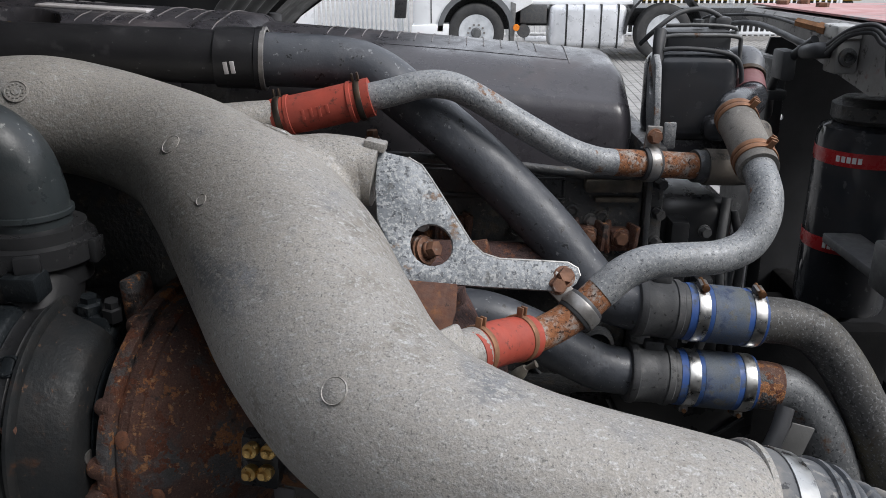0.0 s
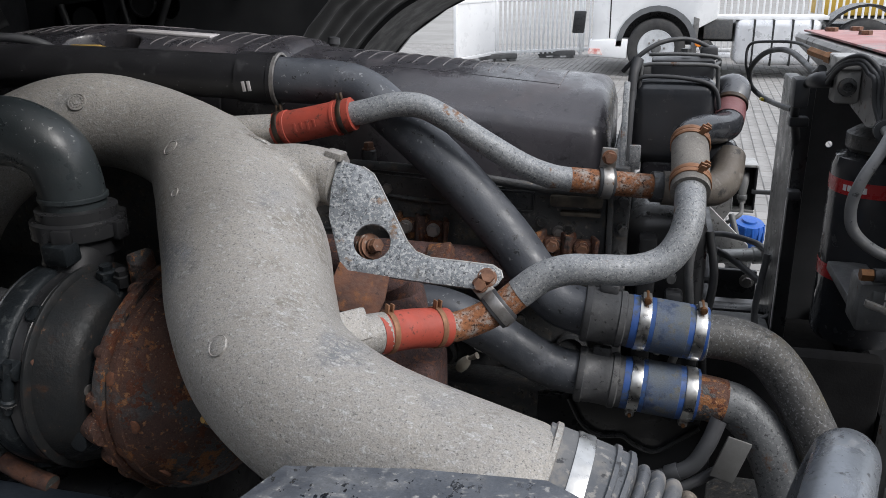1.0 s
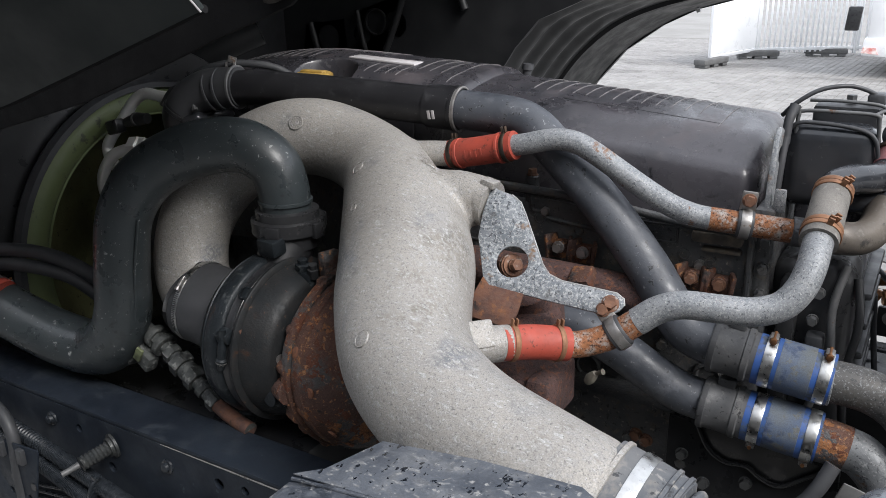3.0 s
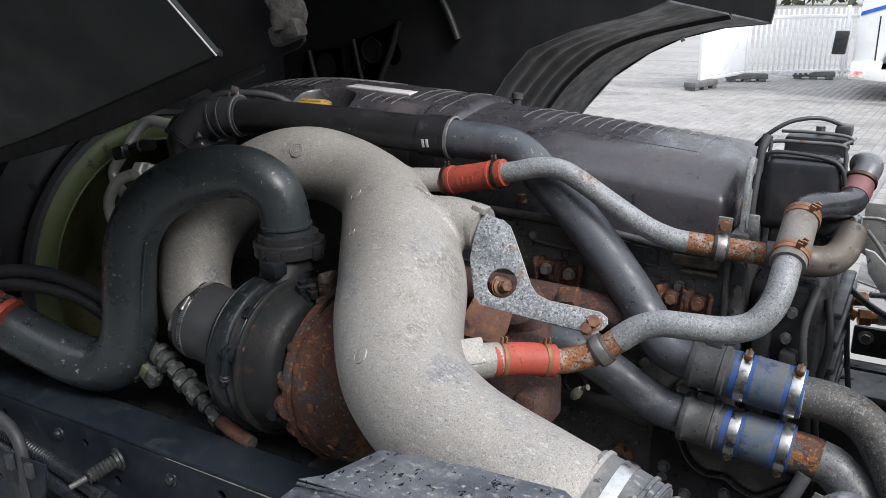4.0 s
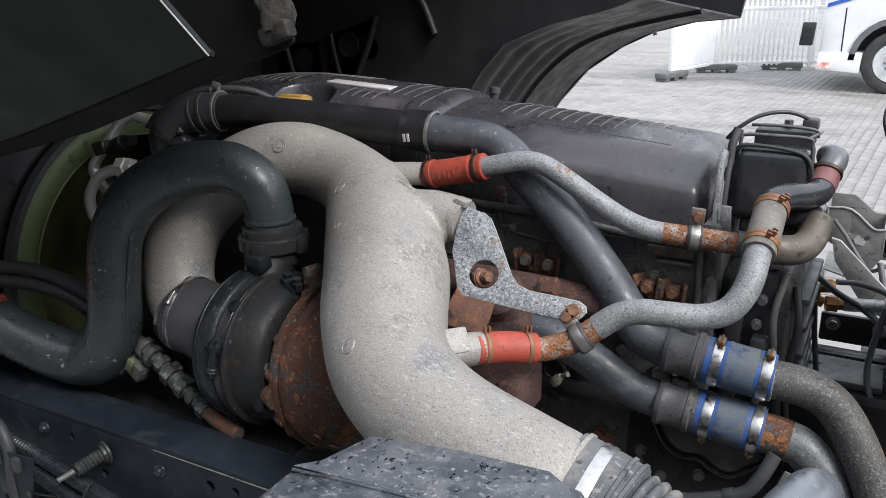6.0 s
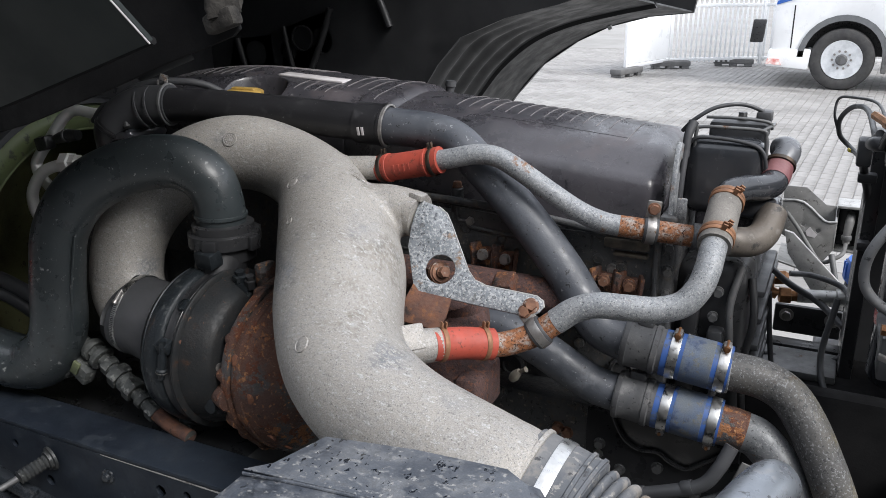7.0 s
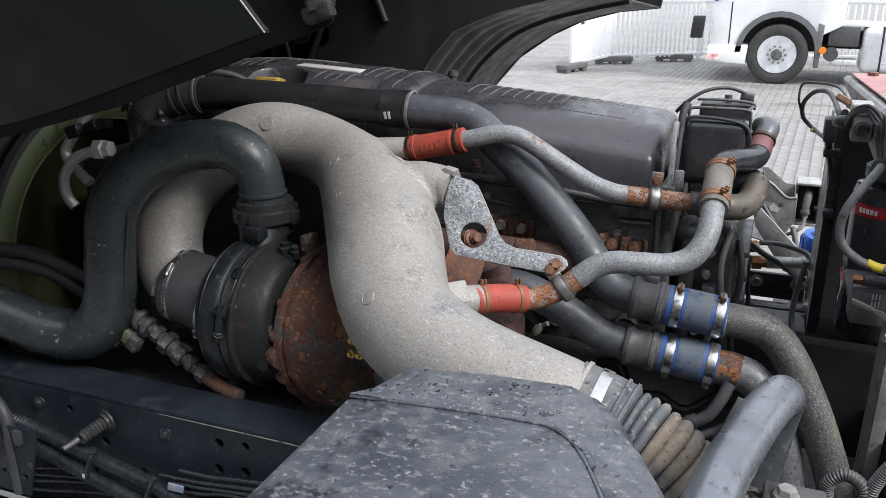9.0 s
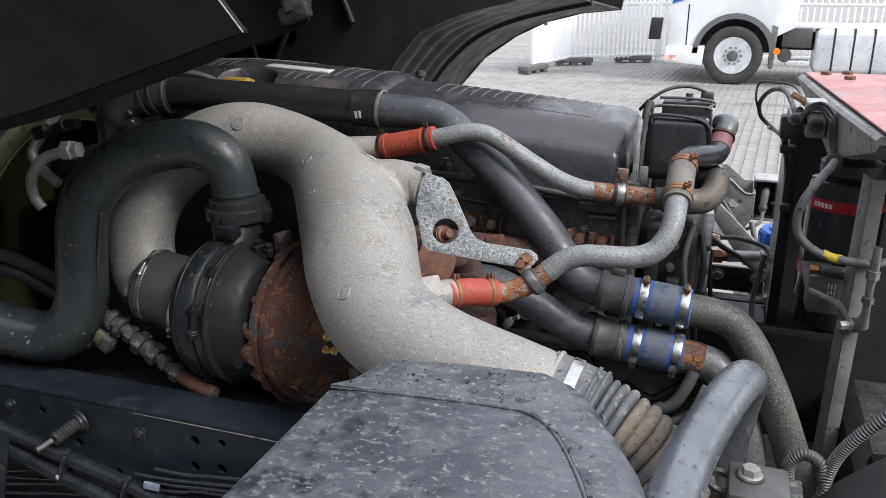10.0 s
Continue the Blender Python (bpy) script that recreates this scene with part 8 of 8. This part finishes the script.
part("body", block((3.6, 19.0, 0.75), (9.0, 20.4, 1.35), 0.08), mat("yellow_machine_paint", (0.55, 0.36, 0.05), 0.5, 0, (0.5, 0.32, 0.05), 2, bump=()), ye)
part("skirt", block((3.8, 19.1, 0.0), (8.8, 20.3, 0.75), 0.05), M_BLACKMETAL, ye)

# ---- paving stones ----
random.seed(5)
pm = bpy.data.meshes.new("paver")
bm = bmesh.new()
a, b, h, c = 0.1035, 0.0515, 0.0, 0.006
lower = [bm.verts.new((sx * a, sy * b, -0.02)) for sx, sy in ((-1, -1), (1, -1), (1, 1), (-1, 1))]
upper = [bm.verts.new((sx * a, sy * b, -c)) for sx, sy in ((-1, -1), (1, -1), (1, 1), (-1, 1))]
top = [bm.verts.new((sx * (a - c), sy * (b - c), 0)) for sx, sy in ((-1, -1), (1, -1), (1, 1), (-1, 1))]
for p, q in ((lower, upper), (upper, top)):
    for k in range(4):
        bm.faces.new((p[k], p[(k + 1) % 4], q[(k + 1) % 4], q[k]))
bm.faces.new(top)
bm.to_mesh(pm)
bm.free()
pm.materials.append(M_PAVER)
TURN = radians(87)
ux, uy = Vector((math.cos(TURN), math.sin(TURN))), Vector((-math.sin(TURN), math.cos(TURN)))
inv = base_of(bed).inverted()
pv, pf, count = [], [], 0
local_v = [(sx * a, sy * b) for sx, sy in ((-1, -1), (1, -1), (1, 1), (-1, 1))]
for row in range(-85, 85):
    for k in range(-4, 78):
        s = 5.0 + 0.212 * (k + 0.5 * (row % 2))
        o = ux * s + uy * (0.108 * row)
        if not (-8.6 < o.x < 7.8 and 5.3 < o.y < 20.2):
            continue
        tilt = random.uniform(-0.0025, 0.0025)
        if 0.0 < o.x < 1.75 and 7.2 < o.y < 11.0 and count < 290:
            count += 1
            ob = new("paver", pm)
            ob.parent = bed
            ob.matrix_parent_inverse = inv
            ob.matrix_basis = Matrix.Translation((o.x, o.y, tilt)) @ Matrix.Rotation(TURN, 4, "Z")
        else:
            base = len(pv)
            for z, inset in ((-0.02, 0), (-0.006 + tilt, 0), (tilt, 0.006)):
                for vx, vy in local_v:
                    w = o + ux * (vx - math.copysign(inset, vx)) + uy * (vy - math.copysign(inset, vy))
                    pv.append((w.x, w.y, z))
            for l in (0, 4):
                for q in range(4):
                    pf.append((base + l + q, base + l + (q + 1) % 4, base + l + 4 + (q + 1) % 4, base + l + 4 + q))
            pf.append((base + 8, base + 9, base + 10, base + 11))
me = bpy.data.meshes.new("pavers")
me.from_pydata(pv, [], pf)
me.materials.append(M_PAVER_FAR)
rest = new("pavers", me)
rest.parent = bed
rest.matrix_parent_inverse = inv
tagged(rest, kind="stuff")
